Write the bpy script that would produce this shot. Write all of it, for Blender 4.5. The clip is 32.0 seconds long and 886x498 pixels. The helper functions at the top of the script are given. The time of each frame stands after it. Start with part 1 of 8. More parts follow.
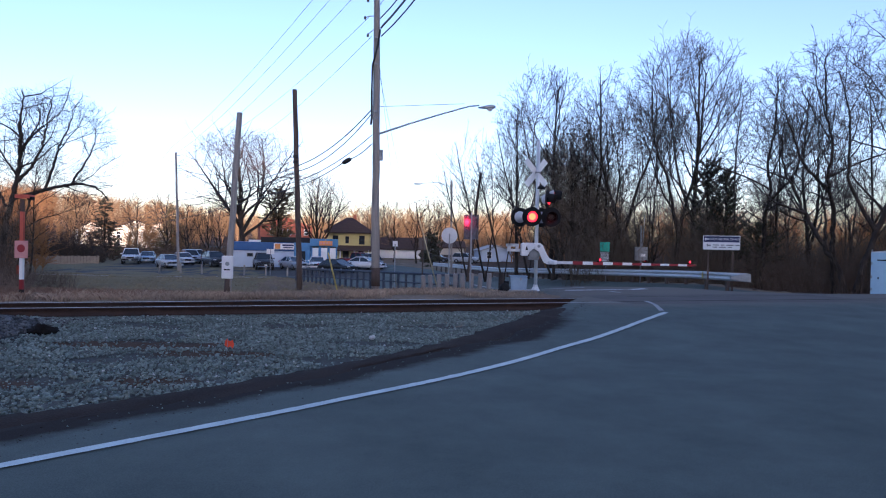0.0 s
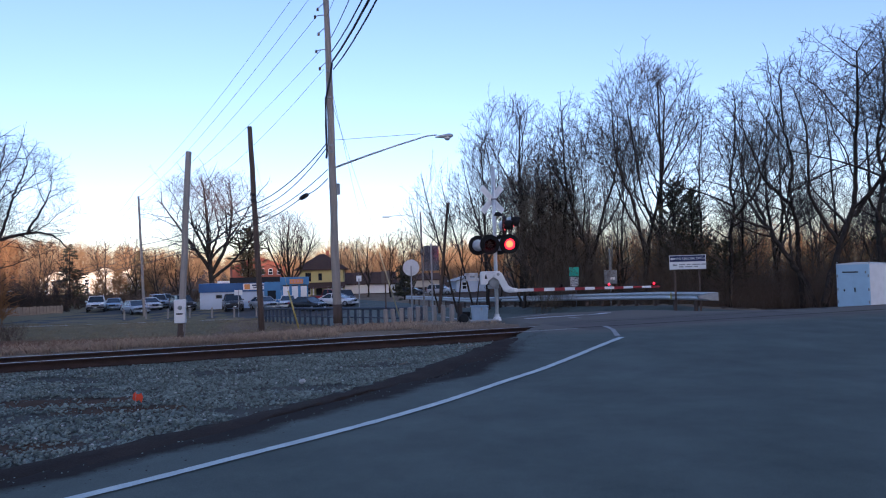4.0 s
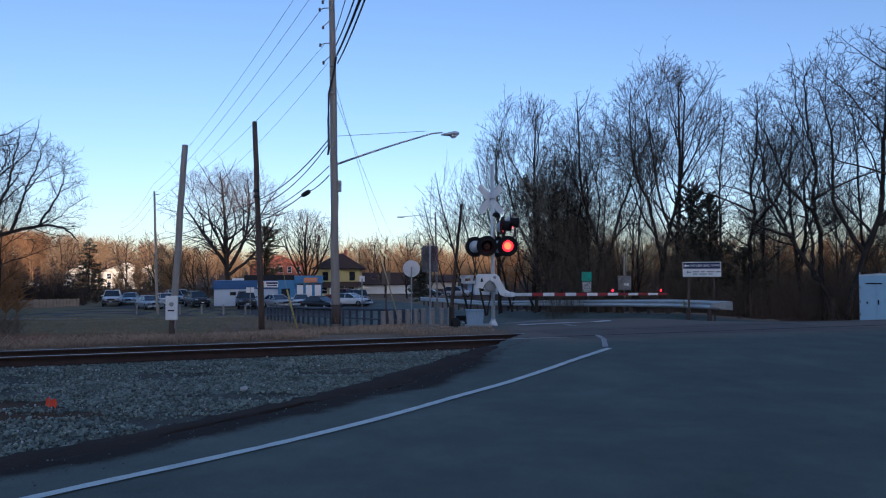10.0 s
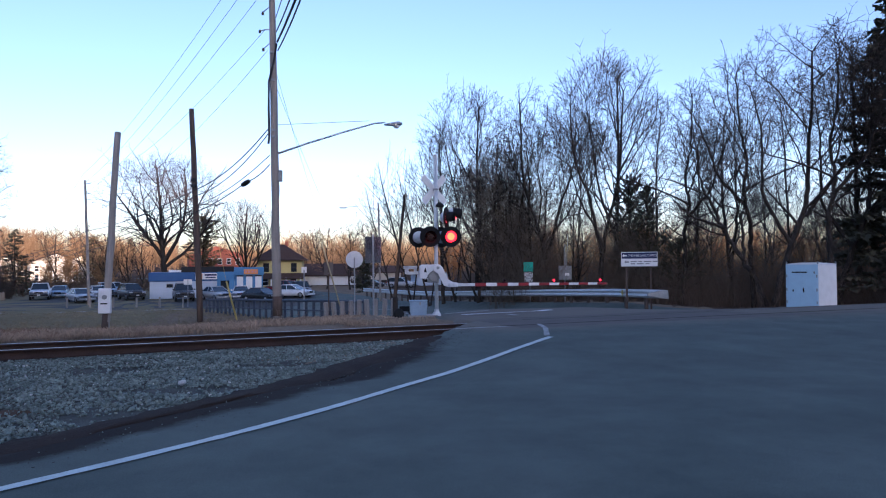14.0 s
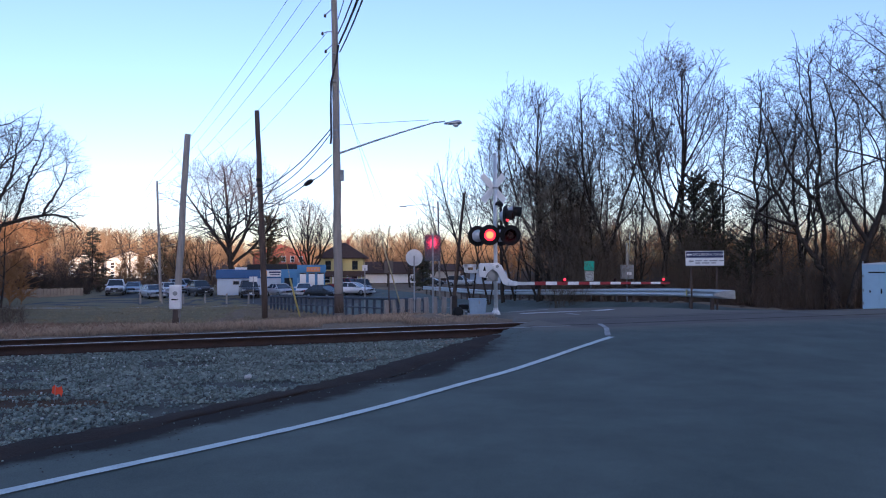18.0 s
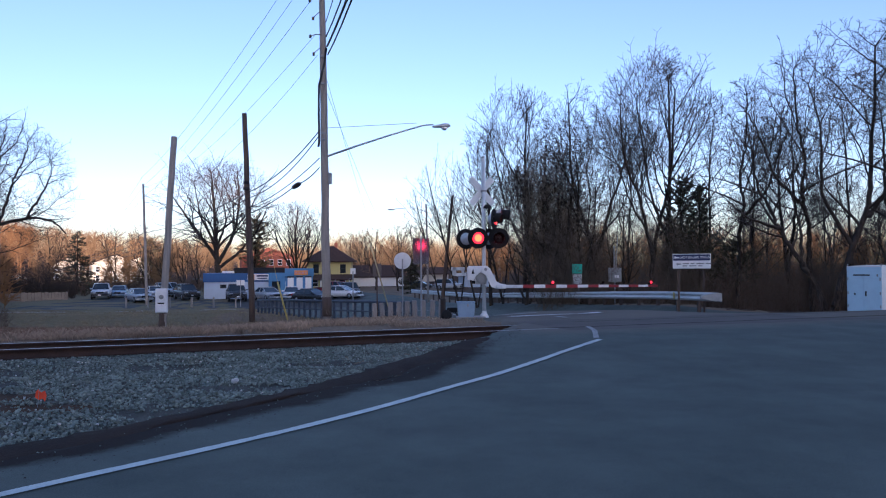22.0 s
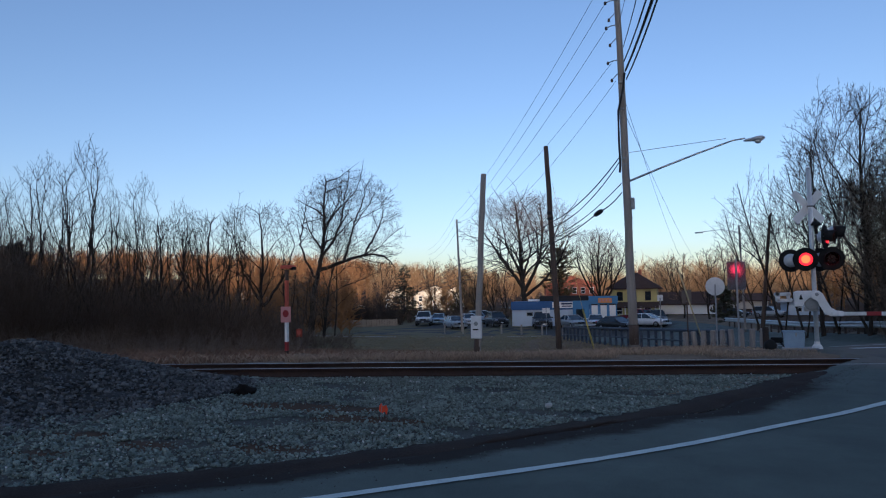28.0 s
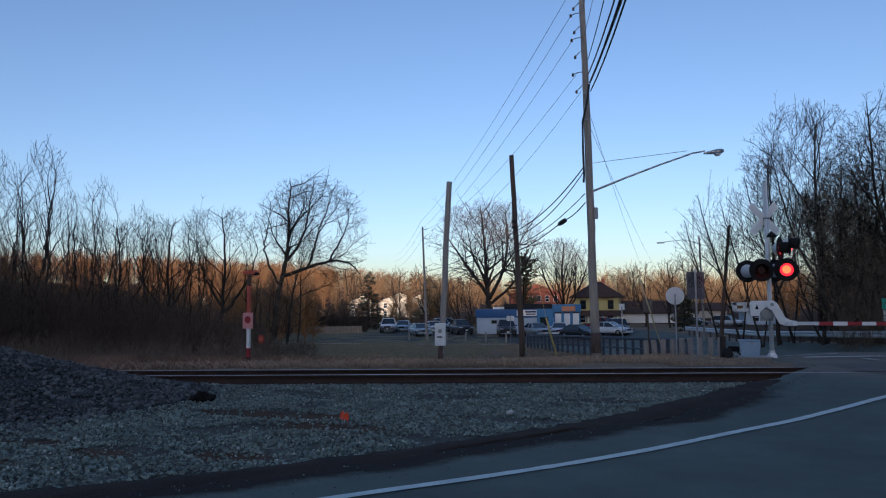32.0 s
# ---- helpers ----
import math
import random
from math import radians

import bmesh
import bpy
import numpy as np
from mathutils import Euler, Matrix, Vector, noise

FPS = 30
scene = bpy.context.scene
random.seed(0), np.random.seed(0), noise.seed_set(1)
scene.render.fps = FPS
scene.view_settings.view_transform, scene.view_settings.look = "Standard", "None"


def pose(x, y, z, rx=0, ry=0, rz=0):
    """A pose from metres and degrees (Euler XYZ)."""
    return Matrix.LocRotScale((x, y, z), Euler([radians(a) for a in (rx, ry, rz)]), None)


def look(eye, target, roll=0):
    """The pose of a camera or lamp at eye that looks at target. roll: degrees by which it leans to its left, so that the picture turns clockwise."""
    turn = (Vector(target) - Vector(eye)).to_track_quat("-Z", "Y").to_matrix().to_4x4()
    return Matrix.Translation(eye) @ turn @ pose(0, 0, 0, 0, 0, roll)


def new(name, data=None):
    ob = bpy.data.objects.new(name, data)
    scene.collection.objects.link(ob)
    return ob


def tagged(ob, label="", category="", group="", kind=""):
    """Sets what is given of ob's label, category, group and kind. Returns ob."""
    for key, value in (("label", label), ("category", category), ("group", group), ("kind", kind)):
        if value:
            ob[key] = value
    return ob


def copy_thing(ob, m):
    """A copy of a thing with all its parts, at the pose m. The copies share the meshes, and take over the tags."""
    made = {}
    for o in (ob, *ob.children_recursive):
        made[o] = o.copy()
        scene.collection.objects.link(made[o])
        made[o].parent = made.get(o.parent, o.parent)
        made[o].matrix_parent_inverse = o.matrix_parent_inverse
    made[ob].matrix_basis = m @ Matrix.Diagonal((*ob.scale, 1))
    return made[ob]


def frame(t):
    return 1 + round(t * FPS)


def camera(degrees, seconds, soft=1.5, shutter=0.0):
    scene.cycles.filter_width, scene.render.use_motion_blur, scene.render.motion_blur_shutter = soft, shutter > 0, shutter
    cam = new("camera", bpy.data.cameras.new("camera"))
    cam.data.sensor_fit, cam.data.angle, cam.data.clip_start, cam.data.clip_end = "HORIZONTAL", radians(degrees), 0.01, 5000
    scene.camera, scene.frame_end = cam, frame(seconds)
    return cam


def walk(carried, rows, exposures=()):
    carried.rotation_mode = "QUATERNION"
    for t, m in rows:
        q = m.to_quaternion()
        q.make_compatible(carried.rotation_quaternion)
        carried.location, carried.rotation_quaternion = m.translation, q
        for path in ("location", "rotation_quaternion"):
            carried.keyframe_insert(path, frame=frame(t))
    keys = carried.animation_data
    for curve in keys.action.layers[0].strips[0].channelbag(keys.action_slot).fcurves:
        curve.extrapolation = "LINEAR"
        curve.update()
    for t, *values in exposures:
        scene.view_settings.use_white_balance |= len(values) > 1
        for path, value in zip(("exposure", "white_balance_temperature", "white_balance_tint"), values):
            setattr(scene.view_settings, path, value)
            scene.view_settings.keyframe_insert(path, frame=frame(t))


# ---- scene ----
SUN_EL, SUN_AZ = 7.0, 168.0
cam = camera(64.4, 32.0, 1.12, 0.35)
walk(cam, [
    (0, pose(-1.682, -1.629, 1.593, 89.30, -1.16, 0.37)),
    (0.5, pose(-1.539, -1.522, 1.596, 89.78, -1.60, 0.33)),
    (1, pose(-1.497, -1.444, 1.605, 90.39, -1.77, -0.48)),
    (1.5, pose(-1.502, -1.467, 1.600, 91.14, -1.08, -1.33)),
    (2, pose(-1.481, -1.440, 1.602, 91.34, -0.28, -1.81)),
    (2.5, pose(-1.411, -1.411, 1.600, 91.62, 0.67, -1.79)),
    (3, pose(-1.299, -1.286, 1.595, 91.59, 1.25, -1.43)),
    (3.5, pose(-1.155, -1.147, 1.588, 91.70, 1.65, -1.40)),
    (5.5, pose(-0.273, -0.240, 1.568, 92.53, 0.42, -1.04)),
    (6, pose(-0.127, -0.097, 1.565, 92.71, -0.01, -0.77)),
    (6.5, pose(-0.031, -0.025, 1.564, 92.78, -0.58, -0.63)),
    (7, pose(-0.021, 0.021, 1.562, 92.85, -0.85, -0.50)),
    (7.2, pose(-0.017, 0.060, 1.574, 93.03, -1.07, 0.15)),
    (7.5, pose(0.005, -0.076, 1.582, 94.33, -0.77, 5.83)),
    (7.8, pose(0.033, -0.061, 1.575, 94.24, -0.94, 7.46)),
    (8, pose(-0.000, -0.010, 1.567, 93.57, -0.99, 6.25)),
    (8.5, pose(0.010, -0.037, 1.565, 92.83, -0.68, 3.84)),
    (9, pose(-0.008, 0.019, 1.564, 92.75, -0.24, 0.75)),
    (9.5, pose(-0.010, 0.030, 1.563, 92.22, 0.01, 0.71)),
    (10, pose(0.002, 0.013, 1.564, 92.07, 0.24, 0.49)),
    (10.5, pose(0.011, -0.003, 1.559, 91.84, 0.36, -0.69)),
    (11, pose(0.006, 0.013, 1.559, 91.40, 0.52, -1.65)),
    (11.5, pose(0.005, 0.022, 1.554, 91.40, 0.51, -2.56)),
    (12, pose(-0.002, 0.033, 1.551, 91.42, 0.53, -3.14)),
    (12.5, pose(-0.004, 0.022, 1.547, 91.38, 0.54, -3.59)),
    (13, pose(-0.009, 0.028, 1.551, 91.33, 0.49, -3.87)),
    (13.5, pose(-0.002, 0.024, 1.554, 91.31, 0.48, -4.14)),
    (15.5, pose(-0.035, 0.045, 1.553, 91.27, 0.32, -3.82)),
    (16, pose(-0.018, 0.026, 1.556, 91.38, 0.27, -1.34)),
    (16.5, pose(-0.014, 0.016, 1.549, 91.68, 0.24, 0.24)),
    (17, pose(-0.012, 0.021, 1.549, 91.46, 0.23, 0.95)),
    (17.5, pose(-0.007, 0.011, 1.552, 91.29, 0.28, 0.86)),
    (18, pose(-0.003, -0.007, 1.559, 91.19, 0.27, 0.70)),
    (18.5, pose(0.004, 0.001, 1.552, 91.16, 0.32, 0.64)),
    (19, pose(-0.003, 0.007, 1.547, 91.19, 0.32, 0.56)),
    (19.5, pose(-0.000, 0.004, 1.550, 91.24, 0.36, 0.22)),
    (20, pose(-0.000, 0.000, 1.549, 91.34, 0.37, 0.00)),
    (20.5, pose(-0.010, 0.004, 1.548, 91.38, 0.31, -0.12)),
    (21, pose(-0.007, 0.011, 1.552, 91.35, 0.26, -0.16)),
    (21.5, pose(-0.013, 0.016, 1.545, 91.41, 0.24, -0.25)),
    (22, pose(-0.010, 0.021, 1.548, 91.46, 0.33, -0.26)),
    (22.5, pose(-0.010, -0.002, 1.547, 91.51, 0.30, -0.23)),
    (23, pose(-0.002, 0.000, 1.546, 91.56, 0.26, -0.18)),
    (23.5, pose(-0.015, 0.019, 1.535, 91.63, 0.23, -0.18)),
    (24, pose(-0.020, 0.022, 1.539, 91.55, 0.19, 0.30)),
    (24.2, pose(-0.031, -0.014, 1.538, 93.36, 0.01, 6.20)),
    (24.4, pose(-0.004, -0.102, 1.535, 95.11, -0.73, 14.95)),
    (24.5, pose(0.062, -0.176, 1.540, 95.80, -0.97, 17.12)),
    (24.6, pose(-0.033, -0.113, 1.549, 96.51, -1.49, 19.18)),
    (24.8, pose(-0.034, -0.246, 1.558, 96.76, -2.11, 27.76)),
    (25, pose(-0.065, -0.060, 1.533, 95.81, -1.88, 31.63)),
    (25.5, pose(-0.111, 0.096, 1.502, 94.80, -1.16, 31.04)),
    (26, pose(-0.124, 0.080, 1.502, 94.42, -0.45, 28.54)),
    (26.5, pose(-0.089, 0.054, 1.491, 94.61, 0.22, 27.05)),
    (28.5, pose(-0.092, -0.019, 1.534, 93.88, 0.93, 23.42)),
    (29, pose(-0.076, -0.030, 1.525, 94.01, 0.94, 23.18)),
    (29.5, pose(-0.077, -0.011, 1.521, 94.09, 0.89, 22.95)),
    (30, pose(-0.074, -0.010, 1.517, 94.14, 0.85, 22.26)),
    (30.5, pose(-0.064, 0.003, 1.520, 94.21, 0.74, 21.78)),
    (31, pose(-0.078, 0.014, 1.515, 94.27, 0.76, 21.64)),
    (31.5, pose(-0.069, -0.013, 1.525, 94.37, 0.61, 21.44)),
    (32, pose(-0.047, -0.024, 1.527, 94.55, 0.49, 21.18)),
], [
    (0, 1.06, 4800, 31), (3.5, 0.9, 4800, 30), (6, 0.82, 4750, 29), (7, 0.77, 4750, 29), (8, 0.42, 4650, 24), (9, 0.25, 4600, 22), (10, 0.36, 4600, 22), (11, 0.58, 4650, 24), (13, 1.02, 4750, 30), (24, 0.84, 4750, 30), (24.5, 0.85, 4850, 29), (25, 0.68, 4850, 26), (26, 0.15, 4750, 20), (32, 0.15, 4750, 20),
])

# ---- world and sun: clear dusk, low sun behind the viewer, foreground in shade ----
world = bpy.data.worlds.new("dusk_sky")
world.use_nodes = True
scene.world = world
wn = world.node_tree
sky = wn.nodes.new("ShaderNodeTexSky")
sky.sky_type = 'NISHITA'
sky.sun_disc = False
sky.sun_elevation = radians(SUN_EL)
sky.sun_rotation = radians(SUN_AZ)
sky.altitude = 200
sky.air_density = 0.85
sky.dust_density = 1.4
sky.ozone_density = 0.15
wn.links.new(sky.outputs[0], wn.nodes["Background"].inputs[0])
wn.nodes["Background"].inputs[1].default_value = 0.15

sun = new("sun", bpy.data.lights.new("sun", 'SUN'))
sun.data.energy = 5.0
sun.data.angle = radians(0.6)
sun.data.color = (1.0, 0.71, 0.40)
# light travels from behind the viewer, slightly from the right
_a = radians(SUN_AZ)
sun_dir = Vector((math.sin(_a) * math.cos(radians(SUN_EL)), math.cos(_a) * math.cos(radians(SUN_EL)), math.sin(radians(SUN_EL))))
sun.matrix_world = look(sun_dir * 50, (0, 0, 0))

# ---- materials ----
def rgb(c):
    return (c[0], c[1], c[2], 1.0)


def material(name, a, b=None, rough=0.7, metal=0.0, scale=6.0, fine=60.0, bump=0.15, island=0.0, stretch=(1, 1, 1), spec=0.4, mid=0.5, rand=0.0, bumpdist=0.01, width=0.17):
    """Two colours mixed by noise at two scales, with bump; island/rand vary each piece or object."""
    m = bpy.data.materials.new(name)
    m.use_nodes = True
    nt = m.node_tree
    N, L = nt.nodes, nt.links
    p = N["Principled BSDF"]
    p.inputs["Roughness"].default_value = rough
    p.inputs["Metallic"].default_value = metal
    p.inputs["Specular IOR Level"].default_value = spec
    b = b or tuple(min(1, v * 0.7) for v in a)
    tc = N.new("ShaderNodeTexCoord")
    mp = N.new("ShaderNodeMapping")
    mp.inputs["Scale"].default_value = stretch
    L.new(tc.outputs["Object"], mp.inputs[0])
    n1 = N.new("ShaderNodeTexNoise")
    n1.inputs["Scale"].default_value = scale
    n1.inputs["Detail"].default_value = 4
    n2 = N.new("ShaderNodeTexNoise")
    n2.inputs["Scale"].default_value = fine
    n2.inputs["Detail"].default_value = 3
    L.new(mp.outputs[0], n1.inputs["Vector"])
    L.new(mp.outputs[0], n2.inputs["Vector"])
    add = N.new("ShaderNodeMath")
    add.operation = 'MULTIPLY_ADD'
    add.inputs[1].default_value = 0.45
    L.new(n2.outputs["Fac"], add.inputs[0])
    sc = N.new("ShaderNodeMath")
    sc.operation = 'MULTIPLY'
    sc.inputs[1].default_value = 0.55
    L.new(n1.outputs["Fac"], sc.inputs[0])
    L.new(sc.outputs[0], add.inputs[2])
    ramp = N.new("ShaderNodeMapRange")
    ramp.inputs["From Min"].default_value = mid - width
    ramp.inputs["From Max"].default_value = mid + width
    L.new(add.outputs[0], ramp.inputs["Value"])
    mix = N.new("ShaderNodeMix")
    mix.data_type = 'RGBA'
    mix.inputs["A"].default_value = rgb(a)
    mix.inputs["B"].default_value = rgb(b)
    L.new(ramp.outputs[0], mix.inputs["Factor"])
    col = mix.outputs["Result"]
    if island or rand:
        src = N.new("ShaderNodeNewGeometry").outputs["Random Per Island"] if island else N.new("ShaderNodeObjectInfo").outputs["Random"]
        k = island or rand
        mr = N.new("ShaderNodeMapRange")
        mr.inputs["To Min"].default_value = 1 - k
        mr.inputs["To Max"].default_value = 1 + k
        L.new(src, mr.inputs["Value"])
        hs = N.new("ShaderNodeHueSaturation")
        L.new(mr.outputs[0], hs.inputs["Value"])
        L.new(col, hs.inputs["Color"])
        col = hs.outputs["Color"]
    L.new(col, p.inputs["Base Color"])
    rr = N.new("ShaderNodeMapRange")
    rr.inputs["To Min"].default_value = max(0.02, rough - 0.08)
    rr.inputs["To Max"].default_value = min(1, rough + 0.1)
    L.new(n2.outputs["Fac"], rr.inputs["Value"])
    L.new(rr.outputs[0], p.inputs["Roughness"])
    if bump:
        bm_ = N.new("ShaderNodeBump")
        bm_.inputs["Strength"].default_value = bump
        bm_.inputs["Distance"].default_value = bumpdist
        L.new(add.outputs[0], bm_.inputs["Height"])
        L.new(bm_.outputs[0], p.inputs["Normal"])
    return m


def glow(name, color, strength, base=(0.3, 0.01, 0.01)):
    m = bpy.data.materials.new(name)
    m.use_nodes = True
    p = m.node_tree.nodes["Principled BSDF"]
    p.inputs["Base Color"].default_value = rgb(base)
    p.inputs["Roughness"].default_value = 0.3
    p.inputs["Emission Color"].default_value = rgb(color)
    p.inputs["Emission Strength"].default_value = strength
    return m


def glass(name, tint=(0.03, 0.04, 0.05)):
    m = bpy.data.materials.new(name)
    m.use_nodes = True
    p = m.node_tree.nodes["Principled BSDF"]
    p.inputs["Base Color"].default_value = rgb(tint)
    p.inputs["Roughness"].default_value = 0.06
    p.inputs["Specular IOR Level"].default_value = 0.6
    return m


ASPHALT = material("asphalt", (0.120, 0.140, 0.122), (0.064, 0.077, 0.068), 0.8, scale=0.7, fine=95, bump=0.4, spec=0.18, width=0.11)
for nd in ASPHALT.node_tree.nodes:
    if nd.bl_idname == "ShaderNodeTexNoise" and nd.inputs["Scale"].default_value < 1:
        nd.inputs["Detail"].default_value = 9
        nd.inputs["Roughness"].default_value = 0.68


def soiled(m, colour, name="soil", most=1.0):
    """Earth spread over a surface where the named attribute says so, broken up by noise."""
    nt = m.node_tree
    N, L = nt.nodes, nt.links
    p = N["Principled BSDF"]
    src = p.inputs["Base Color"].links[0].from_socket
    at = N.new("ShaderNodeAttribute")
    at.attribute_name = name
    tc = N.new("ShaderNodeTexCoord")
    no = N.new("ShaderNodeTexNoise")
    no.inputs["Scale"].default_value = 4.5
    no.inputs["Detail"].default_value = 8
    no.inputs["Roughness"].default_value = 0.7
    L.new(tc.outputs["Object"], no.inputs["Vector"])
    sub = N.new("ShaderNodeMath")
    sub.operation = 'MULTIPLY_ADD'
    sub.inputs[1].default_value = -1.1
    L.new(no.outputs["Fac"], sub.inputs[0])
    gain = N.new("ShaderNodeMath")
    gain.operation = 'MULTIPLY'
    gain.inputs[1].default_value = 1.75
    L.new(at.outputs["Fac"], gain.inputs[0])
    L.new(gain.outputs[0], sub.inputs[2])
    cl = N.new("ShaderNodeMapRange")
    cl.inputs["From Min"].default_value = -0.25
    cl.inputs["From Max"].default_value = 0.5
    cl.inputs["To Max"].default_value = most
    L.new(sub.outputs[0], cl.inputs["Value"])
    mix = N.new("ShaderNodeMix")
    mix.data_type = 'RGBA'
    L.new(cl.outputs[0], mix.inputs["Factor"])
    L.new(src, mix.inputs["A"])
    mix.inputs["B"].default_value = rgb(colour)
    L.new(mix.outputs["Result"], p.inputs["Base Color"])
    sp = N.new("ShaderNodeMapRange")
    sp.inputs["To Min"].default_value = 0.18
    sp.inputs["To Max"].default_value = 0.06
    L.new(cl.outputs[0], sp.inputs["Value"])
    L.new(sp.outputs[0], p.inputs["Specular IOR Level"])


soiled(ASPHALT, (0.175, 0.148, 0.118), "dust", 0.8)
soiled(ASPHALT, (0.026, 0.020, 0.017))
LINE_WORN = material("road_paint_worn", (0.55, 0.55, 0.53), (0.16, 0.16, 0.155), 0.7, scale=6, fine=60, bump=0.1, mid=0.46)
ASPHALT_PALE = material("asphalt_pale", (0.46, 0.45, 0.43), (0.34, 0.33, 0.32), 0.8, scale=0.4, fine=30, bump=0.2, spec=0.08)
ASPHALT_BROWN = material("asphalt_brown", (0.145, 0.128, 0.112), (0.095, 0.084, 0.074), 0.85, scale=1.2, fine=80, bump=0.3, spec=0.25)
BERM = material("berm_dirt", (0.052, 0.039, 0.032), (0.026, 0.020, 0.017), 0.95, scale=1.5, fine=45, bump=0.6, bumpdist=0.03, spec=0.08)
BLACK_EARTH = material("black_earth", (0.016, 0.013, 0.011), (0.009, 0.008, 0.007), 0.95, scale=1.5, fine=45, bump=0.6, bumpdist=0.03, spec=0.08)
LINE_FRESH = material("road_paint_fresh", (0.80, 0.80, 0.78), (0.62, 0.62, 0.60), 0.6, scale=3, fine=50, bump=0.1, mid=0.62)
LINE_WHITE = material("road_paint_white", (0.59, 0.66, 0.63), (0.38, 0.42, 0.41), 0.7, scale=3, fine=50, bump=0.1, mid=0.58)
GRASS_GROUND = material("dead_grass_ground", (0.265, 0.205, 0.142), (0.155, 0.12, 0.084), 0.95, scale=0.25, fine=9, bump=0.5, bumpdist=0.05, spec=0.08)
LEAF_GROUND = material("leaf_litter_ground", (0.11, 0.07, 0.045), (0.05, 0.036, 0.025), 0.95, scale=0.5, fine=12, bump=0.5, bumpdist=0.05, spec=0.08)
LAWN = material("winter_lawn", (0.16, 0.145, 0.08), (0.23, 0.19, 0.12), 0.95, scale=0.12, fine=5, bump=0.3, spec=0.08)
GRAVEL_BED = material("gravel_bed", (0.115, 0.118, 0.100), (0.054, 0.052, 0.045), 0.95, scale=2.5, fine=48, bump=0.9, bumpdist=0.04, spec=0.08)
STONE = material("ballast_stone", (0.255, 0.296, 0.250), (0.107, 0.125, 0.106), 0.8, scale=2, fine=40, bump=0.2, island=0.4)
soiled(GRAVEL_BED, (0.092, 0.062, 0.043))
STONE_DARK = material("dark_crushed_stone", (0.125, 0.125, 0.122), (0.06, 0.06, 0.058), 0.85, scale=2, fine=40, bump=0.2, island=0.7)
PILE_BED = material("dark_stone_fines", (0.06, 0.06, 0.058), (0.03, 0.029, 0.028), 0.95, scale=2.5, fine=40, bump=0.9, bumpdist=0.03, spec=0.2)
# colour of the one pale stone and of chips that imitate glints
PALE_STONE = material("pale_stone_glint", (0.55, 0.54, 0.5), (0.42, 0.41, 0.38), 0.6, scale=8, fine=40, bump=0.1)
RAIL_SIDE = material("rusty_rail_side", (0.048, 0.026, 0.017), (0.024, 0.014, 0.010), 0.85, scale=5, fine=60, bump=0.3)
RAIL_TOP = material("polished_rail_top", (0.42, 0.40, 0.38), (0.30, 0.28, 0.26), 0.35, 0.85, scale=3, fine=30, bump=0.05)
TIE = material("creosote_tie", (0.05, 0.038, 0.03), (0.028, 0.022, 0.019), 0.95, scale=2, fine=40, bump=0.5, stretch=(1, 8, 8))
BARK = material("bark_grey_brown", (0.060, 0.050, 0.042), (0.032, 0.028, 0.024), 0.95, scale=2, fine=20, bump=0.6, stretch=(4, 4, 0.7), rand=0.2, spec=0.08)
TWIG = material("twig_brown", (0.082, 0.065, 0.053), (0.052, 0.042, 0.035), 0.9, scale=2, fine=20, bump=0, rand=0.25, spec=0.08)
# far twigs: part of the low sun's warmth is put into this colour
TWIG_SUN_RED = material("twig_sun_reddish", (0.37, 0.232, 0.115), (0.225, 0.138, 0.07), 0.9, scale=2, fine=20, bump=0, rand=0.2, spec=0.08)
BRUSH = material("brush_brown", (0.165, 0.122, 0.088), (0.092, 0.069, 0.052), 0.95, scale=0.4, fine=10, bump=0, island=0.35, spec=0.08)
DRY_WEED = material("dry_weed_stalks", (0.26, 0.195, 0.145), (0.15, 0.115, 0.088), 0.95, scale=0.4, fine=10, bump=0, island=0.35, spec=0.08)
NEEDLE = material("conifer_needles", (0.075, 0.074, 0.046), (0.042, 0.042, 0.027), 0.8, scale=0.7, fine=12, bump=0, island=0.35)
PINE_NEEDLE = material("pine_needles", (0.21, 0.165, 0.080), (0.12, 0.095, 0.048), 0.8, scale=0.7, fine=12, bump=0, island=0.4)
# sunlit orange of the far hillside is painted into these twigs
TWIG_SUN_RUST = material("twig_sun_rust", (0.36, 0.195, 0.085), (0.22, 0.115, 0.05), 0.9, scale=2, fine=20, bump=0, rand=0.2, spec=0.08)
TWIG_VINE = material("twig_and_dry_vine", (0.20, 0.165, 0.122), (0.12, 0.098, 0.075), 0.9, scale=1.2, fine=12, bump=0, rand=0.2, spec=0.08)
CEDAR = material("cedar_sprays", (0.085, 0.082, 0.048), (0.05, 0.048, 0.03), 0.85, scale=0.7, fine=12, bump=0, island=0.45)
TWIG_PINK = material("twig_pinkish", (0.17, 0.125, 0.105), (0.11, 0.082, 0.07), 0.9, scale=2, fine=20, bump=0, rand=0.15, spec=0.08)
POLE_GREY = material("weathered_pole", (0.36, 0.325, 0.29), (0.24, 0.21, 0.18), 0.9, scale=2.5, fine=30, bump=0.5, stretch=(6, 6, 0.5))
POLE_DARK = material("creosoted_pole", (0.12, 0.084, 0.064), (0.066, 0.048, 0.038), 0.9, scale=2.5, fine=30, bump=0.5, stretch=(6, 6, 0.5))
GALV = material("galvanised_steel", (0.60, 0.61, 0.62), (0.46, 0.47, 0.48), 0.45, 0.4, scale=4, fine=40, bump=0.05)
GALV_DULL = material("dull_galvanised", (0.36, 0.37, 0.37), (0.25, 0.26, 0.26), 0.6, 0.35, scale=4, fine=40, bump=0.05)
ALU_PAINT = material("aluminium_paint", (0.70, 0.71, 0.71), (0.55, 0.56, 0.56), 0.5, 0.2, scale=4, fine=40, bump=0.05)
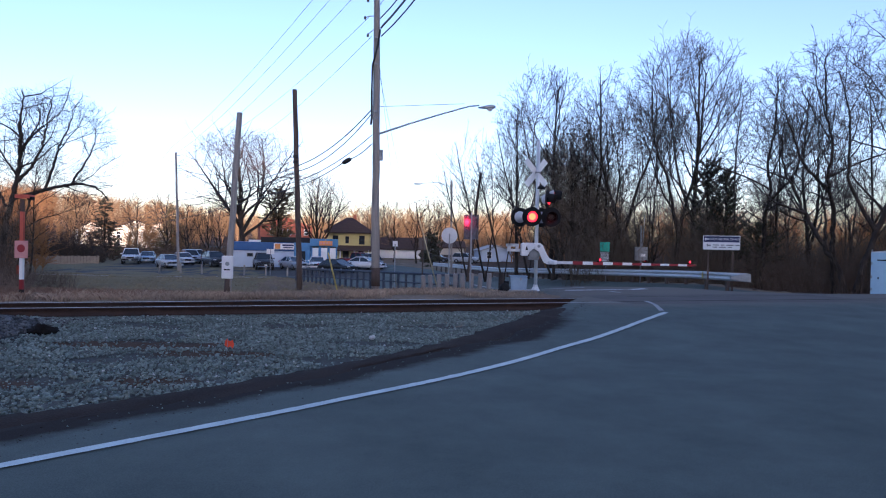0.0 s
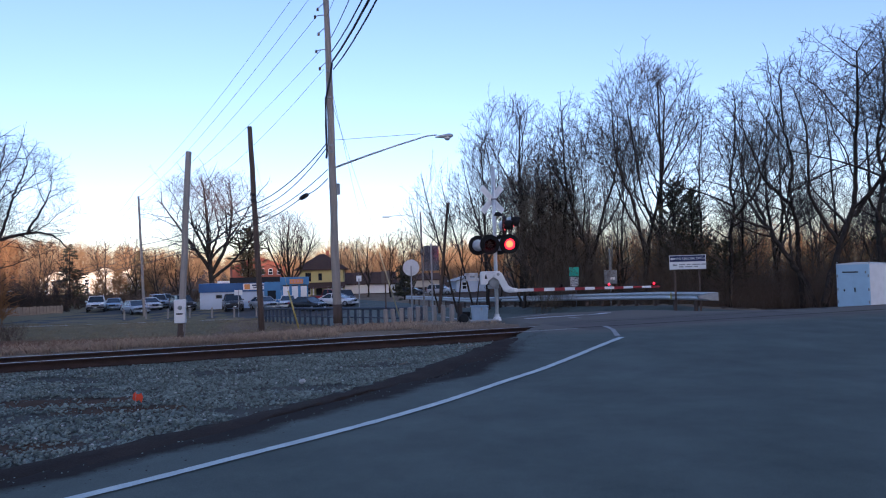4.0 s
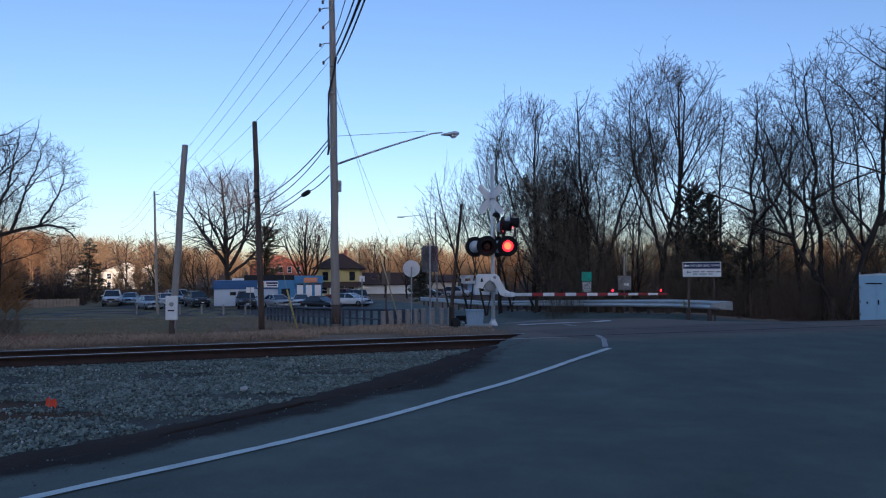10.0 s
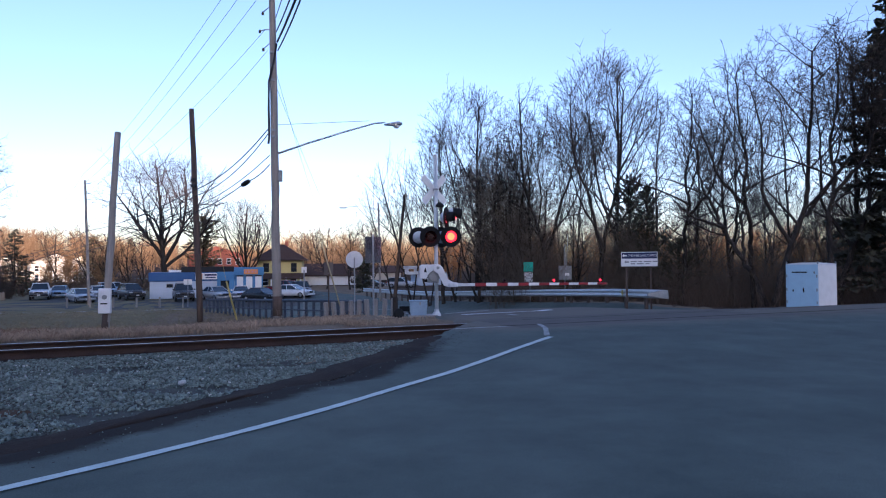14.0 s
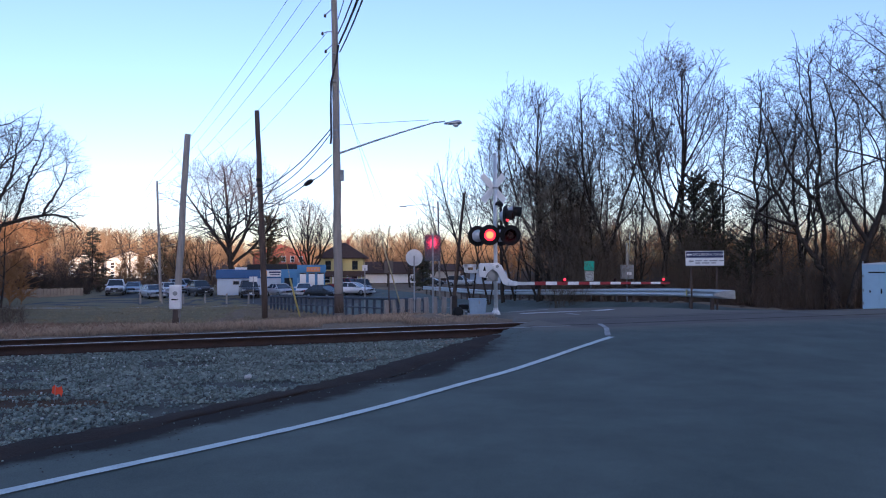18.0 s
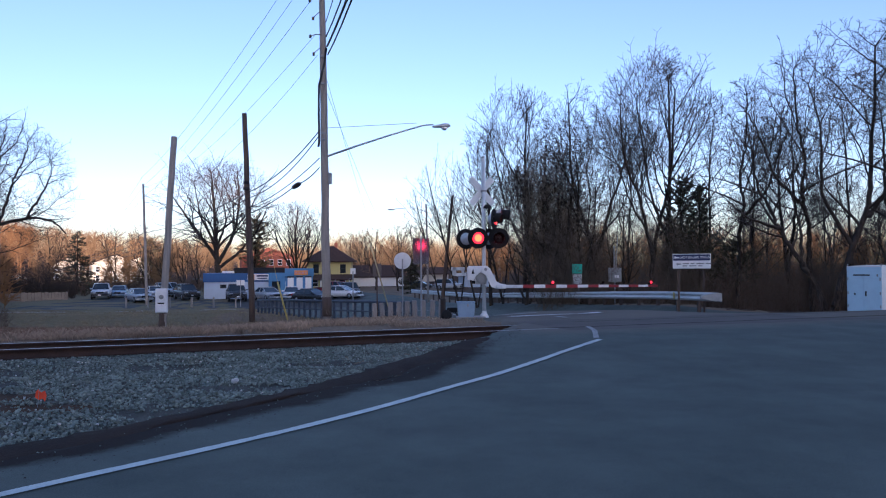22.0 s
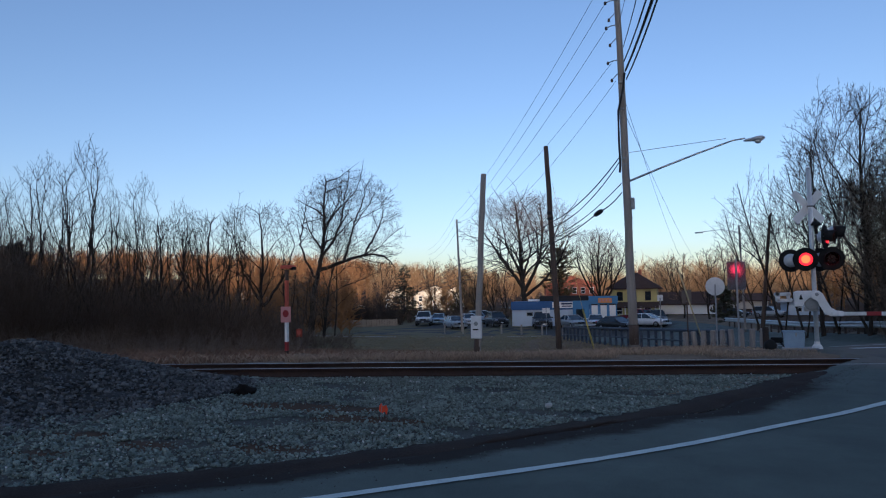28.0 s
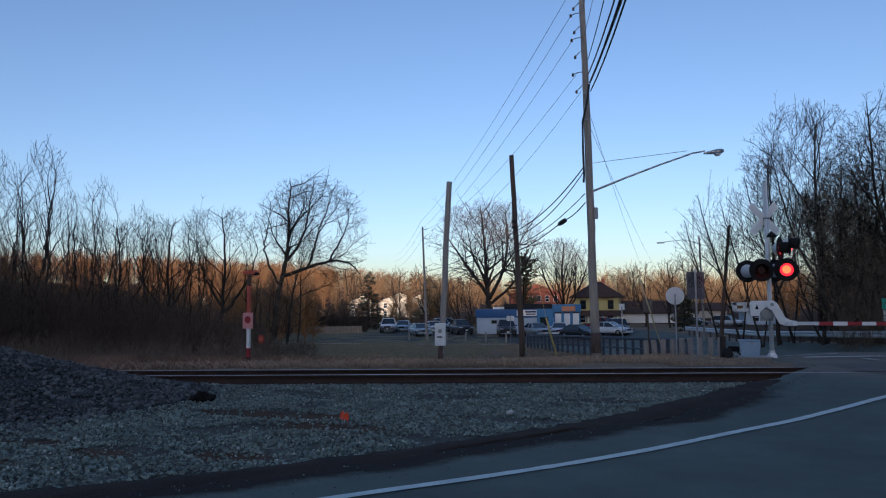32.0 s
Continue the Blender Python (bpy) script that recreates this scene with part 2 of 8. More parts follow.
WHITE_PAINT = material("white_paint_weathered", (0.78, 0.78, 0.77), (0.62, 0.62, 0.60), 0.55, scale=2.5, fine=30, bump=0.08, mid=0.6)
BLACK_PAINT = material("black_paint", (0.012, 0.012, 0.013), (0.02, 0.02, 0.02), 0.75, scale=4, fine=40, bump=0.05, spec=0.15)
RED_PAINT = material("red_paint", (0.30, 0.022, 0.026), (0.22, 0.02, 0.022), 0.5, scale=4, fine=40, bump=0.05)
ORANGE_PAINT = material("faded_orange_paint", (0.52, 0.11, 0.06), (0.38, 0.085, 0.055), 0.7, scale=4, fine=40, bump=0.1)
CABLE = material("cable_black", (0.015, 0.015, 0.016), (0.025, 0.025, 0.025), 0.6, scale=4, fine=40, bump=0)
FLAG_ORANGE = material("orange_flag_plastic", (0.85, 0.10, 0.03), (0.7, 0.07, 0.02), 0.5, scale=4, fine=40, bump=0)
CONCRETE = material("concrete", (0.38, 0.37, 0.35), (0.26, 0.25, 0.24), 0.9, scale=1.5, fine=30, bump=0.3)
ALU_SIGN = material("aluminium_sign_back", (0.30, 0.31, 0.33), (0.26, 0.27, 0.29), 0.12, 0.75, scale=2, fine=18, bump=0)

# ---- mesh helpers ----
def finish(name, bm, mat, parent=None, label="", smooth=False):
    me = bpy.data.meshes.new(name)
    bm.normal_update()
    bm.to_mesh(me)
    bm.free()
    for m in (mat if isinstance(mat, (list, tuple)) else [mat]):
        me.materials.append(m)
    if smooth:
        me.shade_smooth()
    ob = new(name, me)
    if parent is not None:
        ob.parent = parent
    if label:
        ob["label"] = label
    return ob


def part(name, bm, mat, parent, label="", smooth=False):
    return finish(name, bm, mat, parent, label, smooth)


def raw(name, verts, faces, mat, parent=None, smooth=False, mats=None):
    """A mesh from numpy arrays: verts n x 3, faces all of one size."""
    me = bpy.data.meshes.new(name)
    verts = np.asarray(verts, dtype=np.float32)
    faces = np.asarray(faces, dtype=np.int32)
    k = faces.shape[1]
    me.vertices.add(len(verts))
    me.vertices.foreach_set("co", verts.ravel())
    me.loops.add(faces.size)
    me.loops.foreach_set("vertex_index", faces.ravel())
    me.polygons.add(len(faces))
    me.polygons.foreach_set("loop_start", np.arange(0, faces.size, k, dtype=np.int32))
    for m in (mat if isinstance(mat, (list, tuple)) else [mat]):
        me.materials.append(m)
    if mats is not None:
        me.polygons.foreach_set("material_index", np.asarray(mats, dtype=np.int32))
    me.update(calc_edges=True)
    if smooth:
        me.shade_smooth()
    ob = new(name, me)
    if parent is not None:
        ob.parent = parent
    return ob


def empty(name, x=0, y=0, z=0, rz=0):
    ob = new(name)
    ob.matrix_basis = pose(x, y, z, 0, 0, rz)
    return ob


def box(bm, cx, cy, cz, sx, sy, sz, bevel=0.0, rot=None):
    m = Matrix.LocRotScale((cx, cy, cz), rot, (sx, sy, sz))
    r = bmesh.ops.create_cube(bm, size=1.0, matrix=m)
    if bevel:
        es = list({e for v in r["verts"] for e in v.link_edges})
        bmesh.ops.bevel(bm, geom=es, offset=bevel, segments=1, affect='EDGES')
    return r["verts"]


def tube(bm, p0, p1, r0, r1=None, seg=10, caps=True):
    p0, p1 = Vector(p0), Vector(p1)
    r1 = r0 if r1 is None else r1
    d = p1 - p0
    m = Matrix.Translation((p0 + p1) / 2) @ d.to_track_quat('Z', 'Y').to_matrix().to_4x4()
    return bmesh.ops.create_cone(bm, cap_ends=caps, segments=seg, radius1=r0, radius2=r1, depth=d.length, matrix=m)["verts"]


def pipe(bm, pts, r, seg=8):
    """A tube along a polyline, rings joined."""
    pts = [Vector(p) for p in pts]
    rings = []
    for i, p in enumerate(pts):
        d = (pts[min(i + 1, len(pts) - 1)] - pts[max(i - 1, 0)]).normalized()
        q = d.to_track_quat('Z', 'Y')
        rr = r[i] if isinstance(r, (list, tuple)) else r
        rings.append([bm.verts.new(p + q @ Vector((math.cos(a) * rr, math.sin(a) * rr, 0))) for a in [2 * math.pi * k / seg for k in range(seg)]])
    for a, b in zip(rings, rings[1:]):
        for k in range(seg):
            bm.faces.new((a[k], a[(k + 1) % seg], b[(k + 1) % seg], b[k]))
    bm.faces.new(rings[0][::-1])
    bm.faces.new(rings[-1])


def prism(bm, outline, depth, m=None):
    """An outline in x, z pushed along y by depth, then placed by m."""
    a = [bm.verts.new((x, 0, z)) for x, z in outline]
    b = [bm.verts.new((x, depth, z)) for x, z in outline]
    n = len(a)
    bm.faces.new(a)
    bm.faces.new(b[::-1])
    for i in range(n):
        bm.faces.new((a[i], b[i], b[(i + 1) % n], a[(i + 1) % n]))
    if m is not None:
        bmesh.ops.transform(bm, matrix=m, verts=a + b)
    return a + b


def lathe(bm, prof, seg=16, m=None):
    """A profile of (radius, z) turned about z."""
    rings = []
    for r, z in prof:
        rings.append([bm.verts.new((r * math.cos(2 * math.pi * k / seg), r * math.sin(2 * math.pi * k / seg), z)) for k in range(seg)])
    for a, b in zip(rings, rings[1:]):
        for k in range(seg):
            bm.faces.new((a[k], a[(k + 1) % seg], b[(k + 1) % seg], b[k]))
    if prof[0][0] > 1e-4:
        bm.faces.new(rings[0][::-1])
    if prof[-1][0] > 1e-4:
        bm.faces.new(rings[-1])
    vs = [v for r in rings for v in r]
    if m is not None:
        bmesh.ops.transform(bm, matrix=m, verts=vs)
    return vs


def lerp_list(pts, n):
    """n points at even steps along a polyline."""
    p = np.array(pts, float)
    s = np.concatenate([[0], np.cumsum(np.linalg.norm(np.diff(p, axis=0), axis=1))])
    u = np.linspace(0, s[-1], n)
    return np.stack([np.interp(u, s, p[:, k]) for k in range(p.shape[1])], 1)


# ---- lie of the land ----
# the rise at negative y is an unseen ridge added to shade the foreground
LAND_Y = (-600, -140, -60, -30, 10, 13, 15, 18, 21, 24, 31, 36, 50, 66, 75, 82, 105, 125, 145, 220, 320, 500, 900, 3000)
LAND_Z = (42, 39.6, 11, 0, 0.0, 0.06, 0.10, 0.08, -0.02, -0.16, -0.64, -0.96, -1.6, -2.2, -2.1, -1.98, -2.2, -2.3, -1.4, 0.0, 1.0, 2.0, 4, 8)


def land(x, y):
    x, y = np.asarray(x, float), np.asarray(y, float)
    z = np.interp(y, LAND_Y, LAND_Z)
    # the road is brought level with the rails where it crosses them
    t = y - (0.345 * x + 15.0) - 0.75
    w = np.clip(1.25 - abs(t) / np.interp(x, [6, 11], [6, 3.0]), 0, 1) * np.clip((x + 1) / 3, 0, 1)
    w = w * w * (3 - 2 * w)
    z = z * (1 - w) + 0.136 * w
    # west of the crossing the verge falls away behind the track
    west = np.clip((-x - 1) / 8, 0, 1) * np.clip((y - 17.5 - 0.345 * x) / 4, 0, 1) * np.clip((45 - y) / 15, 0, 1)
    z = z - 0.42 * west
    # the paving stays nearly level just past the crossing
    z = z + 0.17 * np.clip((x - 1.6) / 1.6, 0, 1) * np.clip((11 - x) / 4, 0, 1) * np.clip((y - 21.5) / 2.5, 0, 1) * np.clip((40 - y) / 10, 0, 1)
    # hollow round the foot of the signal mast
    z = z - 0.03 * np.exp(-((x - 0.9) / 1.1) ** 2 - ((y - 22.9) / 1.7) ** 2)
    # raised verge under the guardrail
    edge = np.interp(y, [27, 36, 47, 59, 72], [25.5, 10.1, 6.6, 2.6, -1.8])
    z = z + 0.45 * np.clip((x - edge) / 1.4, 0, 1) * np.clip((y - 33) / 4, 0, 1) * np.clip((76 - y) / 15, 0, 1) * np.clip((18 - x) / 5, 0, 1)
    # the unseen shading ridge is lowered westwards so sun reaches the far slope
    z = z - 6.5 * np.clip((8 - x) / 16, 0, 1) * np.clip((-60 - y) / 60, 0, 1)
    # low wooded hill to the west
    h = np.clip((-x - 72) / 190, 0, 1) * np.clip((y - 40) / 110, 0, 1)
    return z + 15 * h * (2 - h) * 0.8


def land1(x, y):
    return float(land(x, y))

# ---- ground, road, track ----
ROAD_LEFT = [(-22, -14), (-12, -3.6), (-8.5, 0.2), (-4.85, 4.0), (-3.85, 5.05), (-2.8, 6.35), (-1.59, 8.15), (-0.55, 9.9), (0.45, 11.8), (1.2, 13.9), (1.75, 15.6), (2.3, 17.4), (1.9, 20.3),
             (0.6, 23.6), (-1.2, 27.4), (-3.2, 31.5), (-7.5, 41), (-13, 54), (-18, 68), (-24, 88), (-32, 112), (-44, 140), (-60, 170)]
ROAD_RIGHT = [(60, -40), (60, -20), (60, -8), (60, 2), (60, 5), (60, 8), (60, 11), (60, 14), (60, 17), (55, 20), (50, 24), (44, 27), (34, 30.5),
              (22, 33.5), (14, 35), (11.8, 38), (8.6, 47), (4.6, 59), (0.4, 72), (-5.5, 90), (-14, 113), (-29, 141), (-47, 173)]
TRACK_A, TRACK_B = 0.345, 15.0      # near rail: y = A x + B
RAIL_ANG = math.atan(TRACK_A)


def in_road(x, y):
    """How far a point lies inside the paved area, roughly, in metres (negative outside)."""
    l = np.interp(y, [p[1] for p in ROAD_LEFT], [p[0] for p in ROAD_LEFT])
    r = np.interp(y, [p[1] for p in ROAD_RIGHT], [p[0] for p in ROAD_RIGHT])
    return np.minimum(x - l, r - x)


def build_ground():
    xs = np.unique(np.concatenate([np.linspace(-1500, -120, 24), np.linspace(-120, -30, 40), np.linspace(-30, 40, 120), np.linspace(40, 120, 30), np.linspace(120, 1500, 24)]))
    ys = np.unique(np.concatenate([np.linspace(-600, -40, 16), [-140], np.linspace(-40, 0, 30), np.linspace(0, 45, 110), np.linspace(45, 130, 70), np.linspace(130, 3000, 50)]))
    X, Y = np.meshgrid(xs, ys)
    Z = land(X, Y)
    rng = np.random.default_rng(3)
    Z += rng.normal(0, 0.025, Z.shape) * np.clip(np.hypot(X, Y) / 20, 0.2, 3)
    road = in_road(X, Y)
    Z -= np.clip((road + 1.2) / 0.8, 0, 1) * 0.14
    # cut under the gravel bed and the track
    t = Y - (TRACK_A * X + TRACK_B)
    Z -= 0.16 * ((X < 3.5) & (X > -45) & (t < 3.3) & (t > -14) & (road < 0.3))
    n, m = X.shape
    idx = np.arange(n * m).reshape(n, m)
    F = np.stack([idx[:-1, :-1], idx[:-1, 1:], idx[1:, 1:], idx[1:, :-1]], -1).reshape(-1, 4)
    cx = (X[:-1, :-1] + X[1:, 1:]).ravel() / 2
    cy = (Y[:-1, :-1] + Y[1:, 1:]).ravel() / 2
    lot = (cy > 27) & (cy < 140) & (cx > -75) & (cx < -18 - (cy - 66) * 0.2)
    woods = ((cx > np.interp(cy, [28, 36, 47, 59, 72, 90], [30, 15, 10.5, 6.5, 2, 0])) & (cy > 30)) | ((cx < -20) & (cy < 60) & (cy > 24)) | ((cx < -48) & (cy > 96)) | (cy > 145)
    mi = np.where(lot, 2, np.where(woods, 1, 0))
    g = raw("ground", np.stack([X, Y, Z], -1).reshape(-1, 3), F, [GRASS_GROUND, LEAF_GROUND, LAWN], smooth=True, mats=mi)
    tagged(g, "uneven ground of dead grass, leaf litter and winter lawn", "ground", kind="structure")


def build_road():
    nl = len(ROAD_LEFT)
    u = np.linspace(0, nl - 1, nl * 8)
    ix = np.arange(nl)
    L = np.stack([np.interp(u, ix, [p[k] for p in ROAD_LEFT]) for k in (0, 1)], 1)
    R = np.stack([np.interp(u, ix, [p[k] for p in ROAD_RIGHT]) for k in (0, 1)], 1)
    # ragged edge of the paving
    rng = np.random.default_rng(5)
    L[:, 0] += -0.12 + np.convolve(rng.normal(0, 0.16, len(L)), np.ones(3) / 3, 'same')
    L[:, 0] -= 0.2
    near = np.arange(0, 1.75, 0.125)
    D = (R - L) / np.linalg.norm(R - L, axis=1)[:, None]
    far_w = np.concatenate([np.linspace(0, 0.3, 16), np.linspace(0.3, 1, 24)[1:]])[1:]
    start = L + D * near[-1]
    P = np.concatenate([L[:, None] + D[:, None] * near[None, :, None], start[:, None] * (1 - far_w[None, :, None]) + R[:, None] * far_w[None, :, None]], 1)
    soil = np.zeros(P.shape[:2])
    soil[:, :len(near)] = np.clip(1.30 - near / 0.62, 0, 1)[None] * np.clip((14.8 - L[:, 1:2]) / 4, 0, 1)
    Z = land(P[..., 0], P[..., 1]) + 0.012
    n, m = Z.shape
    V = np.concatenate([P, Z[..., None]], -1).reshape(-1, 3)
    idx = np.arange(n * m).reshape(n, m)
    F = np.stack([idx[:-1, :-1], idx[:-1, 1:], idx[1:, 1:], idx[1:, :-1]], -1).reshape(-1, 4)
    # broken edge face
    e = idx[:, 0]
    V2 = V[e] - np.array([0.10, 0, 0.10])
    k = len(V)
    V = np.concatenate([V, V2])
    F = np.concatenate([F, np.stack([np.arange(k, k + n - 1), e[:-1], e[1:], np.arange(k + 1, k + n)], -1)])
    road = raw("road", V, F, ASPHALT, smooth=True)
    across = P[..., 1] - (TRACK_A * P[..., 0] + TRACK_B) - 1.5
    dust = np.exp(-(across / np.where(across > 0, 9.0, 2.6)) ** 2) * np.clip((P[..., 0] - 0.5) / 2, 0, 1)
    at = road.data.attributes.new("dust", 'FLOAT', 'POINT')
    at.data.foreach_set("value", np.concatenate([dust.ravel(), dust[:, 0]]).astype(np.float32))
    at = road.data.attributes.new("soil", 'FLOAT', 'POINT')
    at.data.foreach_set("value", np.concatenate([soil.ravel(), soil[:, 0]]).astype(np.float32))
    tagged(road, "worn dark grey asphalt road with patches", "road", kind="structure")


def ribbon(name, pts, width, dz, mat, n, label, category, taper=None):
    """A flat painted strip along a smooth line on the land."""
    c = lerp_list(pts, n)
    d = np.gradient(c, axis=0)
    d /= np.linalg.norm(d, axis=1)[:, None]
    nr = np.stack([-d[:, 1], d[:, 0]], 1)
    rng = np.random.default_rng(len(name))
    w = width / 2 * (1 + rng.normal(0, 0.05, n))
    if taper is not None:
        w = w * taper
    a, b = c + nr * w[:, None], c - nr * w[:, None]
    V = np.concatenate([np.column_stack([a, land(a[:, 0], a[:, 1]) + dz]), np.column_stack([b, land(b[:, 0], b[:, 1]) + dz])])
    i = np.arange(n - 1)
    ob = raw(name, V, np.stack([i, n + i, n + i + 1, i + 1], -1), mat, smooth=True)
    return tagged(ob, label, category, kind="structure")


def smooth_line(pts, n=200, k=9):
    c = lerp_list(pts, n)
    for _ in range(6):
        c[1:-1] = (c[:-2] + c[1:-1] * 2 + c[2:]) / 4
    return [tuple(p) for p in c]


def build_lines():
    edge = smooth_line([(-14, -7.6), (-9.5, -2.2), (-6.1, 1.5), (-4.2, 3.55), (-3.08, 4.76), (-2.67, 5.25), (-2.17, 5.81), (-1.56, 6.54), (-1.19, 7.03), (-0.78, 7.6), (-0.46, 8.09), (0.12, 9.03), (0.86, 10.12), (1.80, 11.52), (2.40, 12.47), (3.06, 13.55)], 260)
    ribbon("road_marking", edge, 0.117, 0.022, LINE_WHITE, 260, "curved white edge line painted on the asphalt", "road marking")
    ribbon("road_marking", [(3.03, 13.75), (3.2, 14.6), (3.34, 15.3), (3.40, 16.3)], 0.11, 0.022, LINE_WORN, 20, "worn short end of the white edge line", "road marking")
    ribbon("road_marking", [(1.95, 19.59), (3.3, 20.54), (4.96, 21.93)], 0.26, 0.05, LINE_FRESH, 30, "white edge line beyond the crossing", "road marking")
    ribbon("road_marking", [(-2.54, 52.83), (-0.02, 48.69), (1.5, 23.64), (3.09, 22.7)], 0.30, 0.05, LINE_WORN, 30, "white edge line curving away beyond the crossing", "road marking")
    ribbon("road_marking", [(3.18, 19.37), (3.35, 18.81)], 0.16, 0.05, LINE_WORN, 8, "worn dash of white road paint", "road marking")
    ribbon("crossing_surface", [(2.4, TRACK_A * 2.4 + TRACK_B + 0.79), (3.6, TRACK_A * 3.6 + TRACK_B + 0.79), (34, TRACK_A * 34 + TRACK_B + 0.79)], 2.7, 0.017, ASPHALT_BROWN, 80, "worn brownish asphalt strip over the track", "road")
    for off, wide in ((0.06, 0.10), (1.44, 0.05)):
        ribbon("flangeway", [(2.4 + 0.6 * off, TRACK_A * (2.4 + 0.6 * off) + TRACK_B + off * 1.058), (44, TRACK_A * 44 + TRACK_B + off * 1.058)], wide, 0.020, BERM, 60, "dark flangeway groove beside the sunken rail", "flangeway")
    # dark earth berm between paving and gravel
    inner = np.array(ROAD_LEFT[:10])
    outer = np.array([(-26, -10), (-14.5, -0.8), (-10, 2.0), (-5.9, 4.9), (-4.75, 6.0), (-3.5, 7.6), (-2.3, 9.6), (-1.4, 11.6), (-0.6, 13.2), (0.2, 14.4)])
    outer = outer * 0.58 + inner * 0.42
    n = len(inner)
    u = np.linspace(0, n - 1, n * 10)
    I = np.stack([np.interp(u, np.arange(n), inner[:, k]) for k in (0, 1)], 1)
    O = np.stack([np.interp(u, np.arange(n), outer[:, k]) for k in (0, 1)], 1)
    rng = np.random.default_rng(8)
    w = np.array([0.20, 0.25, 0.31, 0.40, 0.5, 0.64, 0.78, 0.9, 1.0, 1.15])
    P = I[:, None] * (1 - w[None, :, None]) + O[:, None] * w[None, :, None]
    P[:, -3:] += rng.normal(0, 0.04, P[:, -3:].shape)
    rag = np.stack([np.convolve(rng.normal(0, 0.10, len(P)), np.ones(5) / 5, 'same') for k in (0, 1)], 1)
    P[:, :3] += rag[:, None]
    Z = land(P[..., 0], P[..., 1]) + np.array([0.002, 0.008, 0.015, 0.023, 0.029, 0.027, 0.016, 0.0, -0.02, -0.03]) + rng.normal(0, 0.005, P.shape[:2])
    Z[:, -1] -= 0.08
    a, b = Z.shape
    idx = np.arange(a * b).reshape(a, b)
    F = np.stack([idx[:-1, :-1], idx[1:, :-1], idx[1:, 1:], idx[:-1, 1:]], -1).reshape(-1, 4)
    berm = raw("verge", np.concatenate([P, Z[..., None]], -1).reshape(-1, 3), F, BERM, smooth=True)
    tagged(berm, "dark strip of earth and crumbled asphalt along the road", "verge", kind="structure")


PILE = [(-15.3, 7.6, 1.62, 3.5), (-12.3, 8.6, 1.24, 2.6), (-19.5, 6.5, 1.6, 4.0), (-10.9, 9.3, 0.55, 1.7)]


def pile_z(x, y):
    total = 0.0
    for px, py, h, r in PILE:
        d = np.hypot(np.asarray(x, float) - px, np.asarray(y, float) - py) / r
        total = total + np.exp(4.5 * np.clip(h * (np.sqrt(1 + 0.05) - np.sqrt(d * d + 0.05)), -2, None))
    return np.log(1 + total) / 4.5 - 0.03


def gravel_z(x, y):
    t = y - (TRACK_A * x + TRACK_B)
    base = np.where(t > -0.9, -0.035, -0.035 - 0.05 * np.clip((-0.9 - t) / 1.0, 0, 1))
    far = np.clip((t - 2.3) / 1.2, 0, 1)
    return base - 0.25 * far + np.clip(pile_z(x, y), 0, None)


def berm_x(y):
    """Where the gravel ends against the dark verge, x for y."""
    a = np.interp(y, [-10, -0.8, 2.0, 4.9, 6.0, 7.6, 9.6, 11.6, 13.2, 14.4, 15.2, 16.6], [-26, -14.5, -10, -5.9, -4.75, -3.5, -2.3, -1.4, -0.6, 0.2, 0.9, 1.4])
    b = np.interp(y, [p[1] for p in ROAD_LEFT], [p[0] for p in ROAD_LEFT])
    return a * 0.60 + b * 0.40


def worn(x, y):
    """How far the soil shows through the gravel in worn patches."""
    total = np.full(np.shape(x), -1.0)
    for qx, qy, qa, qb in ((-5.1, 6.4, 0.75, 0.22), (-6.6, 6.1, 0.6, 0.2), (-6.4, 9.05, 1.7, 0.45), (-7.3, 5.35, 0.5, 0.18), (-4.9, 8.4, 1.1, 0.28), (-7.9, 6.3, 0.6, 0.25)):
        total = np.maximum(total, 0.45 - 0.3 * (((x - qx) / qa) ** 2 + ((y - qy) / qb) ** 2))
    return total


def build_gravel():
    xs, ys = np.arange(-44, 4.01, 0.25), np.arange(-8, 20.5, 0.25)
    X, Y = np.meshgrid(xs, ys)
    rng = np.random.default_rng(2)
    t = Y - (TRACK_A * X + TRACK_B)
    Z = gravel_z(X, Y) + rng.normal(0, 0.018, X.shape)
    Z -= 0.02
    berm = berm_x(Y)
    keep = (X < berm + 0.35) & (t < 3.2)
    Z -= 0.15 * np.clip((X - berm) / 0.3, 0, 1)
    n, m = X.shape
    idx = np.arange(n * m).reshape(n, m)
    F = np.stack([idx[:-1, :-1], idx[:-1, 1:], idx[1:, 1:], idx[1:, :-1]], -1).reshape(-1, 4)
    k = keep.ravel()
    F = F[k[F].all(1)]
    bed = raw("gravel_bed", np.stack([X, Y, Z], -1).reshape(-1, 3), F, [GRAVEL_BED, PILE_BED], smooth=True, mats=(pile_z(X, Y).ravel()[F].mean(1) > 0.03).astype(int))
    at = bed.data.attributes.new("soil", 'FLOAT', 'POINT')
    at.data.foreach_set("value", np.clip(worn(X, Y) * 2.2, 0, 0.9).ravel().astype(np.float32))
    tagged(bed, "bed of crushed grey stone beside the track, heaped at one end", "gravel", kind="structure")


